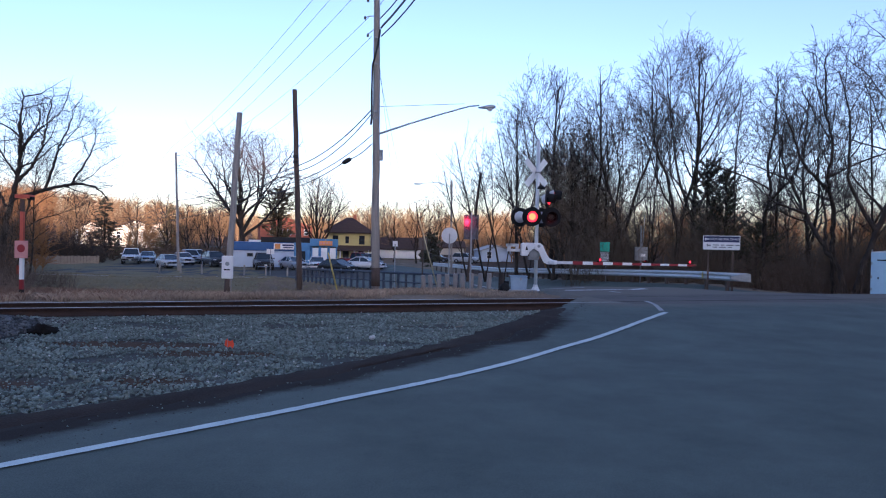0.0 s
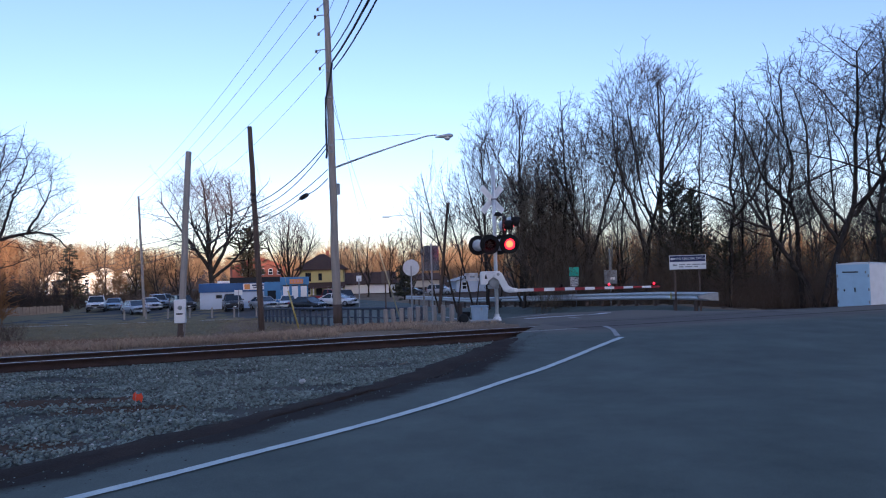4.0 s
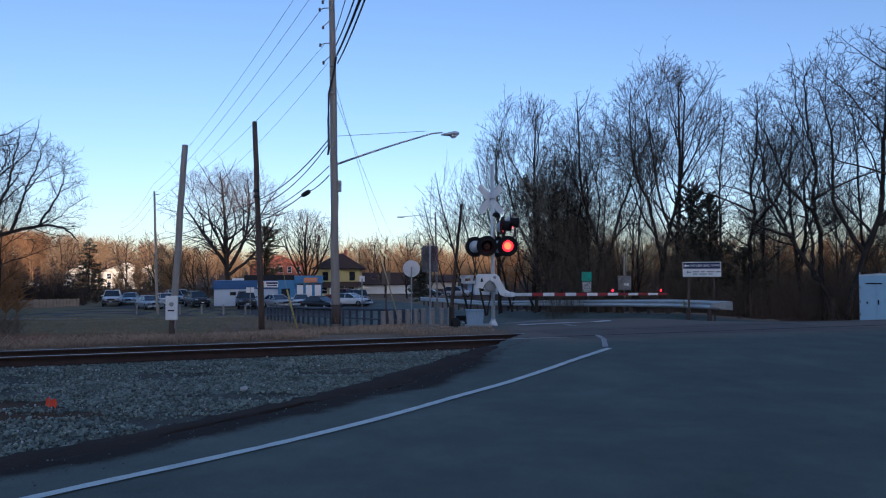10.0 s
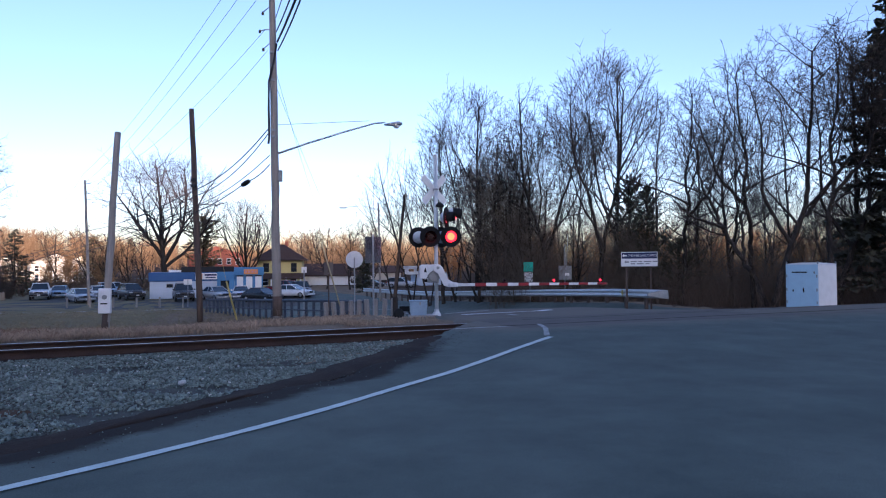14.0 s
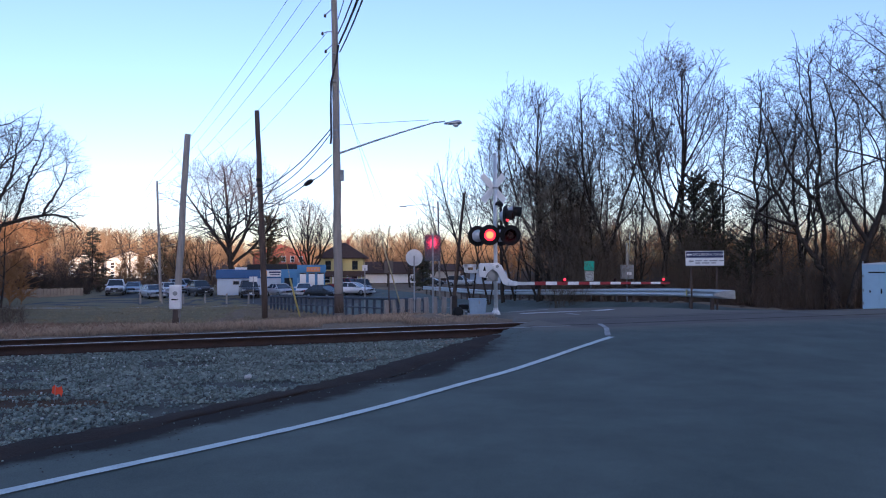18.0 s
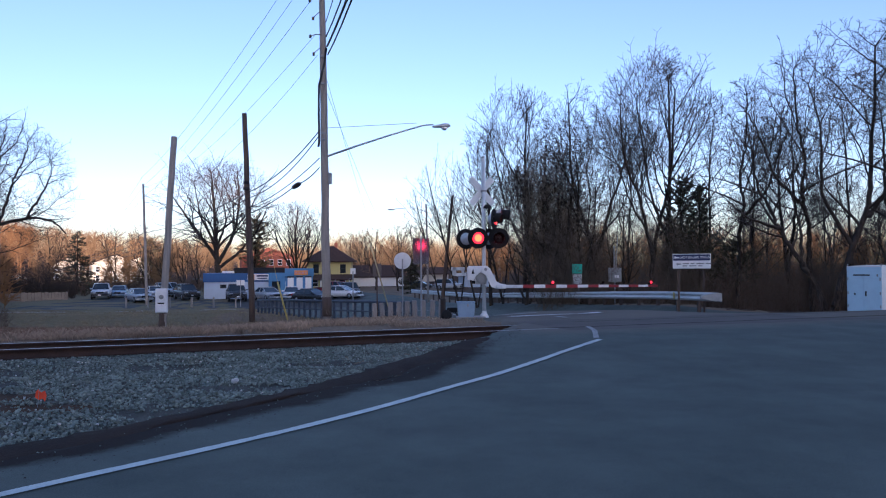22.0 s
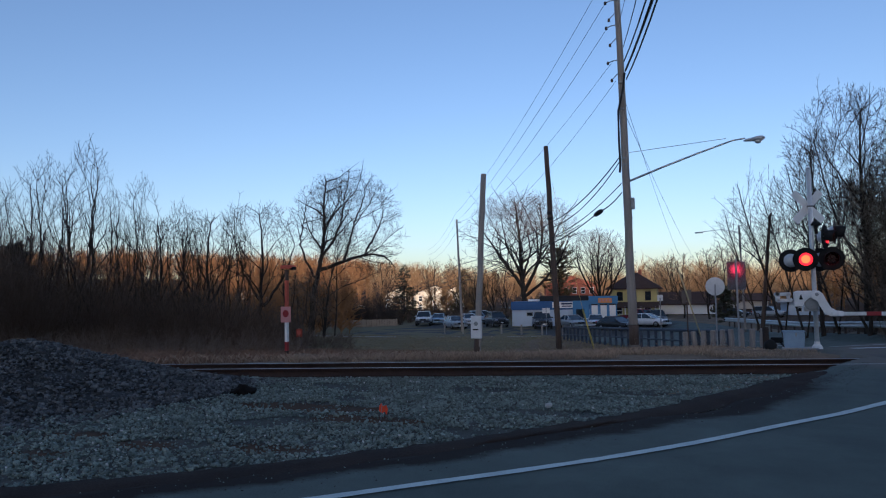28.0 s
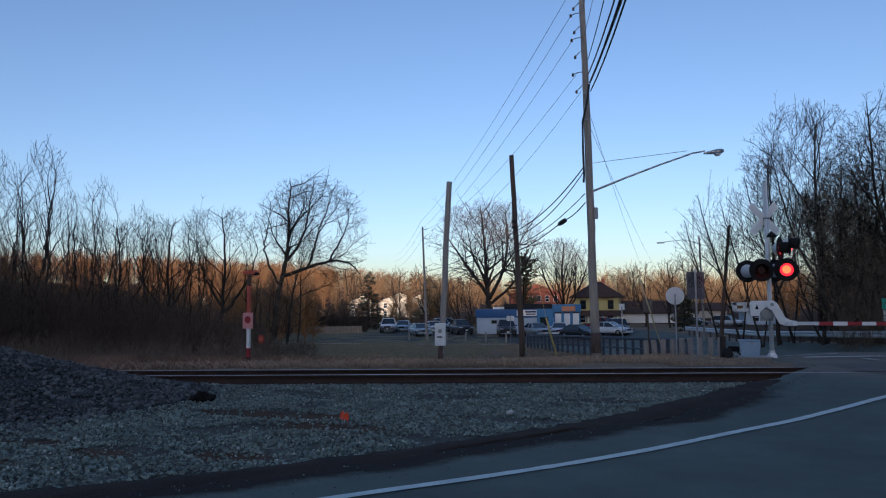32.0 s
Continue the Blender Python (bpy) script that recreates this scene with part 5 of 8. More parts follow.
SIGN_BACK_DULL = material("dull_sign_back", (0.16, 0.13, 0.11), (0.11, 0.09, 0.08), 0.6, 0.2, scale=3, fine=30, bump=0)
GUY_PALE = material("guy_guard_pale", (0.42, 0.36, 0.18), (0.3, 0.26, 0.16), 0.7, scale=3, fine=30, bump=0)
GUY_YELLOW = material("guy_guard_yellow", (0.50, 0.38, 0.07), (0.38, 0.31, 0.12), 0.6, scale=3, fine=30, bump=0)


MARK_ORANGE = material("dull_marker_orange", (0.26, 0.05, 0.025), (0.2, 0.04, 0.025), 0.7, scale=4, fine=40, bump=0.1)


def build_marker_post():
    o = empty("track_marker", -14.42, 19.36, -0.55)
    tagged(o, "marker post in faded orange, white and red with pink notice", "marker post")
    for z0, z1, mat, lab in ((-0.3, 0.42, TIE, "dark wooden foot"), (0.42, 0.72, RED_PAINT, "red band"), (0.72, 1.40, SIGN_WHITE, "white band"), (1.40, 2.75, ORANGE_PAINT, "faded orange shaft"), (2.75, 3.12, POLE_DARK, "bare wooden top")):
        part("band", bmesh_box(0, 0, (z0 + z1) / 2, 0.105, 0.10, z1 - z0, 0.006), mat, o, lab)
    n = part("notice", bmesh_box(0.03, -0.09, 1.62, 0.40, 0.012, 0.52), SIGN_PINK, o, "faded pink notice with a ring mark")
    bm = bmesh.new()
    lathe(bm, [(0.09, 0), (0.12, 0), (0.12, 0.004), (0.09, 0.004)], 18, pose(0.03, -0.098, 1.65, 90, 0, 0))
    part("ring_mark", bm, RED_PAINT, n, "faded red ring")
    bm = bmesh.new()
    box(bm, 0.06, 0, 3.20, 0.46, 0.26, 0.11, 0.01)
    part("roof_board", bm, ORANGE_PAINT, o, "orange painted board on top")
    bm = bmesh.new()
    box(bm, 0.26, -0.02, 3.15, 0.12, 0.2, 0.10, 0.01)
    part("lamp_block", bm, BLACK_PAINT, o, "dark block under the board")
    o = empty("track_marker", -17.55, 24.5, land1(-17.55, 24.5))
    tagged(o, "short post with a small orange-red square sign in the grass", "marker post")
    gz = land1(-17.55, 24.5)
    part("post", bmesh_box(0, 0, 0.35, 0.08, 0.08, 1.3), POLE_DARK, o)
    b = part("plate", bmesh_box(0, -0.06, 0.18 - gz, 0.30, 0.02, 0.34), MARK_ORANGE, o, "dull orange-red square plate with a ring")
    bm = bmesh.new()
    lathe(bm, [(0.07, 0), (0.10, 0), (0.10, 0.004), (0.07, 0.004)], 16, pose(0, -0.072, 0.20 - gz, 90, 0, 0))
    part("ring_mark", bm, ORANGE_PAINT, b, "faded ring")


def build_guardrail():
    o = empty("guardrail", 0, 0, 0)
    tagged(o, "galvanised steel W-beam guardrail on posts along the far road", "guardrail")
    ctl = [(12.70, 32.0, 0.10), (11.6, 36.5, 0.02), (10.0, 41.5, -0.16), (7.0, 50.5, -0.52), (3.0, 62.5, -1.0), (-3.3, 82.0, -1.25)]
    c = lerp_list(ctl, 60)
    d = np.gradient(c[:, :2], axis=0)
    d /= np.linalg.norm(d, axis=1)[:, None]
    nr = np.stack([-d[:, 1], d[:, 0]], 1)
    nr *= -np.sign(nr[:, 0:1] * -1)          # towards the road
    prof = [(a_ * 1.2, h_ * 1.28) for a_, h_ in ((0.0, -0.155), (0.03, -0.15), (0.08, -0.10), (0.08, -0.06), (0.0, -0.015), (0.0, 0.015), (0.08, 0.06), (0.08, 0.10), (0.03, 0.15), (0.0, 0.155))]
    V, F = [], []
    k = len(prof)
    for i in range(len(c)):
        for a, h in prof:
            V.append((c[i, 0] - nr[i, 0] * a, c[i, 1] - nr[i, 1] * a, c[i, 2] + h))
    for i in range(len(c) - 1):
        for j in range(k - 1):
            F.append((i * k + j, (i + 1) * k + j, (i + 1) * k + j + 1, i * k + j + 1))
    b = raw("beam", V, F, GALV, o, smooth=False)
    b["label"] = "ribbed galvanised beam"
    mod = b.modifiers.new("thick", 'SOLIDIFY')
    mod.thickness = 0.006
    # upper far beam on the other side of the road bend
    e = c[0]
    bm = bmesh.new()
    prism(bm, [(-0.9, -0.06), (-0.9, 0.06), (-0.35, 0.17), (0.10, 0.19), (0.12, -0.22), (-0.35, -0.17)], 0.10, pose(e[0], e[1] - 0.05, e[2], 0, 0, -math.degrees(math.atan2(1.0, 3.3)) + 20))
    bmesh.ops.bevel(bm, geom=bm.edges[:], offset=0.015, segments=1, affect='EDGES')
    part("end_terminal", bm, GALV_DULL, o, "flared steel end terminal")
    for i in range(2, 60, 2):
        p = c[i]
        z0 = land1(p[0] - nr[i, 0] * -0.15, p[1])
        z0 = min(z0, p[2] - 0.45)
        bm = bmesh_box(p[0] + nr[i, 0] * 0.14, p[1] + nr[i, 1] * 0.14, (z0 - 0.2 + p[2] + 0.27) / 2, 0.15, 0.17, p[2] + 0.27 - z0 + 0.2, 0.008)
        part("post", bm, POLE_DARK, o, "wooden guardrail post")
    bm = bmesh_box(c[4][0] - nr[4, 0] * 0.1, c[4][1] - nr[4, 1] * 0.1, c[4][2], 0.02, 0.22, 0.34)
    part("reflector", bm, GUY_YELLOW, o, "yellow reflector patch")
    # bridge railing on the other side of the road
    r = empty("bridge_railing", 0, 0, 0)
    tagged(r, "blue-grey steel bridge railing with square posts and two rails", "railing")
    ctl = [(-1.2, 30.4), (-2.9, 32.9), (-5.6, 36.7), (-8.7, 41.2), (-12.0, 46.6)]
    q = lerp_list(ctl, 27)
    zz = np.interp(q[:, 1], [30, 41, 53], [-0.05, -0.42, -0.9])
    for i in range(27):
        z0 = land1(q[i, 0], q[i, 1])
        part("post", bmesh_box(q[i, 0], q[i, 1], (z0 - 0.3 + zz[i] + 0.15) / 2, 0.13, 0.13, zz[i] + 0.15 - z0 + 0.3, 0.01), RAIL_BLUE, r, "square steel post")
    for dz in (0.08, -0.38):
        for i in range(26):
            a, b2 = Vector((q[i, 0], q[i, 1] - 0.09, zz[i] + dz)), Vector((q[i + 1, 0], q[i + 1, 1] - 0.09, zz[i + 1] + dz))
            bm = bmesh.new()
            tube(bm, a, b2, 0.065 if dz > 0 else 0.035, seg=6)
            part("rail_bar", bm, RAIL_BLUE, r, "steel rail")
    # weathered timber bollards by the road side
    base = None
    rnd = random.Random(3)
    for k in range(9):
        x, y = -2.7 + k * 0.34, 29.2 - k * 0.28 + rnd.uniform(-0.3, 0.3)
        m = pose(x, y, land1(x, y), rnd.uniform(-4, 4), rnd.uniform(-4, 4), rnd.uniform(0, 90))
        if base is None:
            bm = bmesh.new()
            pipe(bm, [(0, 0, -0.3), (0.005, 0, 0.3), (0, 0.01, 0.62), (0, 0.01, 0.66)], [0.11, 0.105, 0.10, 0.085], 9)
            base = finish("timber_bollard", bm, POLE_GREY, None, "", False)
            base.matrix_basis = m
            tagged(base, "weathered grey timber bollard in dead grass", "bollard", "timber bollards")
        else:
            copy_thing(base, m)


RAIL_BLUE = material("railing_blue_grey", (0.075, 0.09, 0.115), (0.05, 0.06, 0.08), 0.6, 0.2, scale=3, fine=30, bump=0.05)


def build_trackside_boxes():
    gz = land1(0.84, 23.0)
    o = empty("equipment_case", 0.84, 23.0, gz, 0)
    tagged(o, "blue-grey tapered metal equipment case on a low concrete pad", "equipment case")
    top = 0.40 - gz
    bm = bmesh.new()
    vs = box(bm, 0, 0, 0.06 + (top - 0.06) / 2, 0.50, 0.40, top - 0.06, 0)
    for v in vs:
        if v.co.z > 0.2:
            v.co.x *= 1.16
            v.co.z -= 0.04 * (v.co.x > 0)
    bmesh.ops.bevel(bm, geom=bm.edges[:], offset=0.02, segments=2, affect='EDGES')
    part("case", bm, CASE_BLUE, o, "blue-grey painted steel case")
    part("lid", bmesh_box(-0.01, 0, top - 0.005, 0.61, 0.44, 0.035, 0.01), CASE_BLUE, o, "overhanging lid")
    part("hasp", bmesh_box(0.05, -0.215, top - 0.09, 0.05, 0.03, 0.10, 0.005), GALV_DULL, o, "steel hasp")
    part("pad", bmesh_box(0.15, 0, 0.0, 0.95, 0.6, 0.14, 0.015), CONCRETE, o, "low concrete pad")
    # low junction box and conduit behind the case
    o = empty("junction_box", 0.40, 23.9, land1(0.40, 23.9))
    tagged(o, "low dark junction box with a bent conduit", "junction box")
    part("box_body", bmesh_box(0, 0, 0.26, 0.34, 0.22, 0.16, 0.02), BLACK_PAINT, o, "dark metal box")
    part("post", bmesh_box(0, 0, 0.06, 0.07, 0.07, 0.40, 0.005), GALV_DULL, o)
    bm = bmesh.new()
    pipe(bm, [(0.1, -0.05, 0.2), (0.2, -0.1, 0.05), (0.35, -0.3, 0.02), (0.6, -0.6, 0.0)], 0.03, 8)
    part("conduit", bm, CABLE, o, "black bent conduit", True)
    o = empty("buffer_stump", 0.08, 21.2, land1(0.08, 21.2) + 0.02)
    tagged(o, "short dark timber stump with a black rubber ring", "stump")
    bm = bmesh.new()
    pipe(bm, [(0, 0, -0.1), (0, 0, 0.58), (0, 0, 0.61)], [0.085, 0.08, 0.06], 10)
    part("stump_body", bm, TIE, o, "dark wooden stump")
    bm = bmesh.new()
    lathe(bm, [(0.04, -0.09), (0.13, -0.09), (0.16, -0.04), (0.16, 0.04), (0.13, 0.09), (0.04, 0.09)], 16, pose(0.10, -0.2, 0.12, 72, 0, 20))
    part("tyre_ring", bm, BLACK_PAINT, o, "black rubber ring leaning on it", True)


CASE_BLUE = material("case_blue_grey", (0.30, 0.40, 0.50), (0.22, 0.30, 0.39), 0.55, scale=3, fine=30, bump=0.08)
# white paint coloured blue to stand for sky reflected in the cabinet front
SKY_TINT_PAINT = material("sky_tint_paint", (0.50, 0.66, 0.76), (0.42, 0.56, 0.66), 0.5, scale=2.5, fine=30, bump=0.08, mid=0.6)


def build_bungalow():
    """White signal equipment cabinet with double doors."""
    x, y = 20.19, 32.68
    o = empty("signal_cabinet", x, y, land1(x, y) - 0.02, -61.5)
    tagged(o, "white painted steel signal cabinet standing on asphalt", "cabinet")
    w, d, h = 1.6, 1.6, 2.2
    part("body", bmesh_box(0, 0, h / 2, w, d, h, 0.02), WHITE_PAINT, o, "white steel body")
    bm = bmesh.new()
    prism(bm, [(-w / 2, 0), (w / 2, 0), (w / 2, 0.03), (0, 0.09), (-w / 2, 0.03)], d, pose(0, -d / 2, h))
    part("roof", bm, WHITE_PAINT, o, "shallow white roof")
    # thin panel added over the front to carry the painted sky reflection
    part("sky_tint_panel", bmesh_box(0, -d / 2 - 0.004, h / 2, w - 0.01, 0.014, h - 0.01, 0.004), SKY_TINT_PAINT, o, "front panel tinted with the blue of reflected sky")
    for dx in (-0.385, 0.385):
        dr = part("door", bmesh_box(dx, -d / 2 - 0.012, h / 2 - 0.02, 0.75, 0.024, h - 0.2, 0.006), SKY_TINT_PAINT, o, "white steel door tinted with the blue of reflected sky")
        for hz in (0.4, 1.0, 1.65):
            part("hinge", bmesh_box(dx * 2.0 - 0.03 * (1 if dx > 0 else -1), -d / 2 - 0.03, hz, 0.05, 0.03, 0.13), GALV_DULL, dr)
    part("handle", bmesh_box(0.10, -d / 2 - 0.045, 0.98, 0.05, 0.05, 0.22, 0.01), BLACK_PAINT, o, "dark door handle")
    part("vent", bmesh_box(-0.1, -d / 2 - 0.03, 1.83, 0.75, 0.03, 0.06), BLACK_PAINT, o, "dark vent slot")
    part("lock", bmesh_box(-0.42, -d / 2 - 0.03, 0.95, 0.06, 0.03, 0.10), BLACK_PAINT, o, "dark lock")
    part("label_plate", bmesh_box(0.62, -d / 2 - 0.03, 1.82, 0.07, 0.01, 0.10), GREY_TEXT, o, "small dark label")
    for sx in (-1, 1):
        for sy in (-1, 1):
            bm = bmesh.new()
            tube(bm, (sx * (w / 2 - 0.03), sy * (d / 2 - 0.03), h), (sx * (w / 2 - 0.03), sy * (d / 2 - 0.03), h + 0.14), 0.03, seg=6)
            part("lifting_lug", bm, GALV_DULL, o)
    part("plinth", bmesh_box(0, 0, -0.06, w + 0.06, d + 0.06, 0.16, 0.01), CONCRETE, o)


def build_flags_and_debris():
    for x, y, h in ((-4.86, 8.55, 0.14), (-10.6, 6.75, 0.33), (-15.2, 18.4, -0.35)):
        o = empty("marker_flag", x, y, float(gravel_z(np.array(x), np.array(y))) if y < 10 else land1(x, y))
        tagged(o, "small orange survey flag on a thin wire", "marker flag", "survey flags")
        bm = bmesh.new()
        tube(bm, (0, 0, -0.05), (0.02, 0, 0.20), 0.003, seg=5)
        part("wire_stem", bm, GALV_DULL, o)
        bm = bmesh.new()
        pts = [(-0.03, 0, 0.15), (0.02, 0, 0.12), (0.06, 0.015, 0.14), (0.09, -0.01, 0.10), (0.11, 0, 0.17), (0.09, 0.01, 0.23), (0.04, -0.015, 0.21), (0.01, 0, 0.25), (-0.02, 0, 0.22)]
        prism(bm, [(a, c - 0.06) for a, _, c in pts], 0.003)
        part("flag", bm, FLAG_ORANGE, o, "crumpled orange plastic flag")
    # dark clod of earth and tie scraps
    rng = random.Random(9)
    bm = bmesh.new()
    bmesh.ops.create_icosphere(bm, subdivisions=3, radius=1.0)
    for v in bm.verts:
        n = noise.noise(v.co * 2.3) * 0.55 + noise.noise(v.co * 5) * 0.32 + noise.noise(v.co * 11) * 0.16
        v.co = Vector((v.co.x * (0.36 + 0.3 * n), v.co.y * (0.24 + 0.2 * n), max(v.co.z, -0.2) * (0.17 + 0.15 * n)))
    o = finish("earth_clod", bm, BLACK_EARTH, None, "", True)
    o.matrix_basis = pose(-8.3, 9.85, float(gravel_z(np.array(-8.3), np.array(9.85))) + 0.01, 0, 0, -15) @ Matrix.Scale(0.72, 4)
    tagged(o, "dark clod of earth lying on the gravel", "clod")
    bm = bmesh.new()
    bmesh.ops.create_icosphere(bm, subdivisions=2, radius=1.0)
    for v in bm.verts:
        v.co = v.co * (0.055 + 0.02 * noise.noise(v.co * 2))
        v.co.z *= 0.7
    o = finish("pale_stone", bm, PALE_STONE, None, "", False)
    o.matrix_basis = pose(-2.89, 9.95, -0.03)
    tagged(o, "single pale stone among the grey gravel", "stone")


# ---- cars ----
TYRE = material("tyre_rubber", (0.018, 0.018, 0.018), (0.03, 0.03, 0.03), 0.85, scale=6, fine=40, bump=0.1)
CAR_GLASS = glass("car_glass")
HEADLIGHT = material("headlight_lens", (0.6, 0.62, 0.65), (0.5, 0.52, 0.55), 0.15, 0.3, scale=8, fine=40, bump=0)
TAIL = material("tail_lens", (0.35, 0.02, 0.02), (0.3, 0.02, 0.02), 0.25, scale=8, fine=40, bump=0)
TRIM = material("black_trim", (0.03, 0.03, 0.032), (0.02, 0.02, 0.02), 0.6, scale=8, fine=40, bump=0)


def car_paint(name, c):
    return material(name, c, tuple(v * 0.9 for v in c), 0.28, 0.15, scale=1.5, fine=40, bump=0, spec=0.55)


PAINTS = {
    "white": car_paint("car_white", (0.72, 0.73, 0.74)), "silver": car_paint("car_silver", (0.42, 0.45, 0.48)), "blue": car_paint("car_pale_blue", (0.36, 0.46, 0.56)),
    "dark": car_paint("car_dark_grey", (0.035, 0.037, 0.042)), "black": car_paint("car_black", (0.012, 0.012, 0.014)), "red": car_paint("car_red", (0.30, 0.03, 0.025)), "maroon": car_paint("car_maroon", (0.11, 0.015, 0.02)),
}
# side outlines (x forward, z up): lower body, and glasshouse (bottom and top)
CAR_KINDS = {
    "sedan": (4.7, 1.8, [(-2.35, 0.35), (-2.35, 0.78), (-2.2, 0.95), (-1.55, 0.98), (0.95, 0.95), (2.05, 0.80), (2.33, 0.62), (2.35, 0.35), (2.2, 0.24), (-2.2, 0.24)], (-1.85, 1.20, -0.95, 0.15, 0.95, 1.44)),
    "suv": (4.7, 1.88, [(-2.35, 0.42), (-2.35, 1.0), (-2.28, 1.10), (0.95, 1.10), (2.0, 1.02), (2.32, 0.85), (2.35, 0.42), (2.2, 0.30), (-2.2, 0.30)], (-2.25, 1.15, -1.85, 0.25, 1.08, 1.74)),
    "pickup": (5.6, 1.95, [(-2.8, 0.55), (-2.8, 1.12), (-0.75, 1.12), (-0.70, 1.14), (1.1, 1.14), (2.45, 1.08), (2.75, 0.92), (2.8, 0.5), (2.65, 0.38), (-2.65, 0.42)], (-0.85, 1.25, -0.70, 0.55, 1.13, 1.82)),
}


def car(kind, x, y, rz, paint, label, dz=0.0):
    L, W, prof, cab = CAR_KINDS[kind]
    o = empty("pickup_truck" if kind == "pickup" else "car", x, y, land1(x, y) + 0.02 + dz, math.degrees(math.atan2(-y, -x)) + rz)
    tagged(o, label, "pickup truck" if kind == "pickup" else "car", "parked cars")
    pm = PAINTS[paint]
    zb = min(p[1] for p in prof)
    tops = sorted(p for p in prof if p[1] > 0.6)
    bm = bmesh.new()
    rings = []
    for x0 in np.unique(np.concatenate([np.linspace(-L / 2, L / 2, 13), [-L / 2 + 0.06, -L / 2 + 0.2, L / 2 - 0.06, L / 2 - 0.2]])):
        zt = float(np.interp(x0, [p[0] for p in tops], [p[1] for p in tops]))
        e = (L / 2 - abs(x0)) / 0.55
        w = W / 2 * (0.80 + 0.20 * math.sqrt(max(0, min(1, 1 - (1 - min(e, 1)) ** 2))))
        lo = zb + 0.10 * max(0, 1 - e)
        zt -= 0.08 * max(0, 1 - e * 2)
        sec = [(-w * 0.86, lo), (-w * 0.97, lo + 0.16), (-w, lo + 0.36), (-w * 0.985, zt - 0.20), (-w * 0.94, zt - 0.06), (-w * 0.80, zt), (0, zt + 0.025)]
        rings.append([bm.verts.new((x0, y0, z0)) for y0, z0 in sec + [(-y0, z0) for y0, z0 in sec[-2::-1]]])
    for r1, r2 in zip(rings, rings[1:]):
        for i in range(len(r1)):
            j = (i + 1) % len(r1)
            bm.faces.new((r1[i], r2[i], r2[j], r1[j]))
    bm.faces.new(rings[0])
    bm.faces.new(rings[-1][::-1])
    bmesh.ops.recalc_face_normals(bm, faces=bm.faces)
    part("body", bm, pm, o, "", True)
    if kind == "pickup":
        part("cargo_bed", bmesh_box(-1.80, 0, 1.08, 1.75, W - 0.3, 0.12), TRIM, o, "dark open cargo bed")
    b0, b1, t0, t1, zb, zt = cab
    wb, wt = W / 2 - 0.07, W / 2 - 0.27
    bm = bmesh.new()
    v = [bm.verts.new(p) for p in ((b0, -wb, zb), (b1, -wb, zb), (b1, wb, zb), (b0, wb, zb), (t0, -wt, zt), (t1, -wt, zt), (t1, wt, zt), (t0, wt, zt))]
    for f in ((3, 2, 1, 0), (0, 1, 5, 4), (1, 2, 6, 5), (2, 3, 7, 6), (3, 0, 4, 7), (4, 5, 6, 7)):
        bm.faces.new([v[i] for i in f])
    part("glasshouse", bm, CAR_GLASS, o, "dark glass")
    bm = bmesh.new()
    box(bm, (t0 + t1) / 2, 0, zt + 0.005, t1 - t0 + 0.12, 2 * wt + 0.1, 0.05, 0.02)
    part("roof", bm, pm, o)
    for s in (-1, 1):
        for (xa, xb) in ((b0, t0), (b1, t1), ((b0 + b1) / 2, (t0 + t1) / 2)):
            bm = bmesh.new()
            tube(bm, (xa, s * wb, zb), (xb, s * wt, zt), 0.035, seg=6)
            part("pillar", bm, pm, o)
        part("mirror", bmesh_box(b1 - 0.25, s * (wb + 0.14), zb + 0.10, 0.14, 0.2, 0.14, 0.03), pm, o)
        part("headlight", bmesh_box(L / 2 - 0.08, s * (W / 2 - 0.27), 0.70 if kind == "sedan" else 0.88, 0.12, 0.38, 0.16, 0.03), HEADLIGHT, o, "clear headlight")
        part("tail_light", bmesh_box(-L / 2 + 0.05, s * (W / 2 - 0.2), 0.82 if kind == "sedan" else 0.95, 0.1, 0.22, 0.24, 0.03), TAIL, o, "red tail light")
    zg = 0.66 if kind == "sedan" else 0.82
    part("grille", bmesh_box(L / 2 - 0.02, 0, zg, 0.08, W * 0.42, 0.2, 0.02), TRIM, o, "dark grille")
    part("bumper", bmesh_box(L / 2 - 0.02, 0, zg - 0.26, 0.14, W * 0.94, 0.17, 0.04), TRIM if kind != "sedan" else pm, o)
    part("bumper", bmesh_box(-L / 2 + 0.02, 0, zg - 0.2, 0.14, W * 0.94, 0.18, 0.04), TRIM if kind != "sedan" else pm, o)
    part("plate", bmesh_box(L / 2 + 0.055, 0, zg - 0.26, 0.01, 0.3, 0.12, 0), SIGN_WHITE, o)
    r = 0.33 if kind == "sedan" else 0.38
    for sx in (-L * 0.30, L * 0.305):
        for s in (-1, 1):
            bm = bmesh.new()
            lathe(bm, [(r * 0.62, -0.1), (r * 0.95, -0.11), (r, -0.07), (r, 0.07), (r * 0.95, 0.11), (r * 0.62, 0.1)], 16, pose(sx, s * (W / 2 - 0.10), r, 90, 0, 0))
            wh = part("wheel", bm, TYRE, o, "black tyre", True)
            bm = bmesh.new()
            lathe(bm, [(r * 0.62, -0.105), (r * 0.5, -0.08), (r * 0.2, -0.10), (r * 0.2, 0.10), (r * 0.5, 0.08), (r * 0.62, 0.105)], 12, pose(sx, s * (W / 2 - 0.10), r, 90, 0, 0))
            part("rim", bm, GALV_DULL, wh, "grey wheel rim", True)
    return o


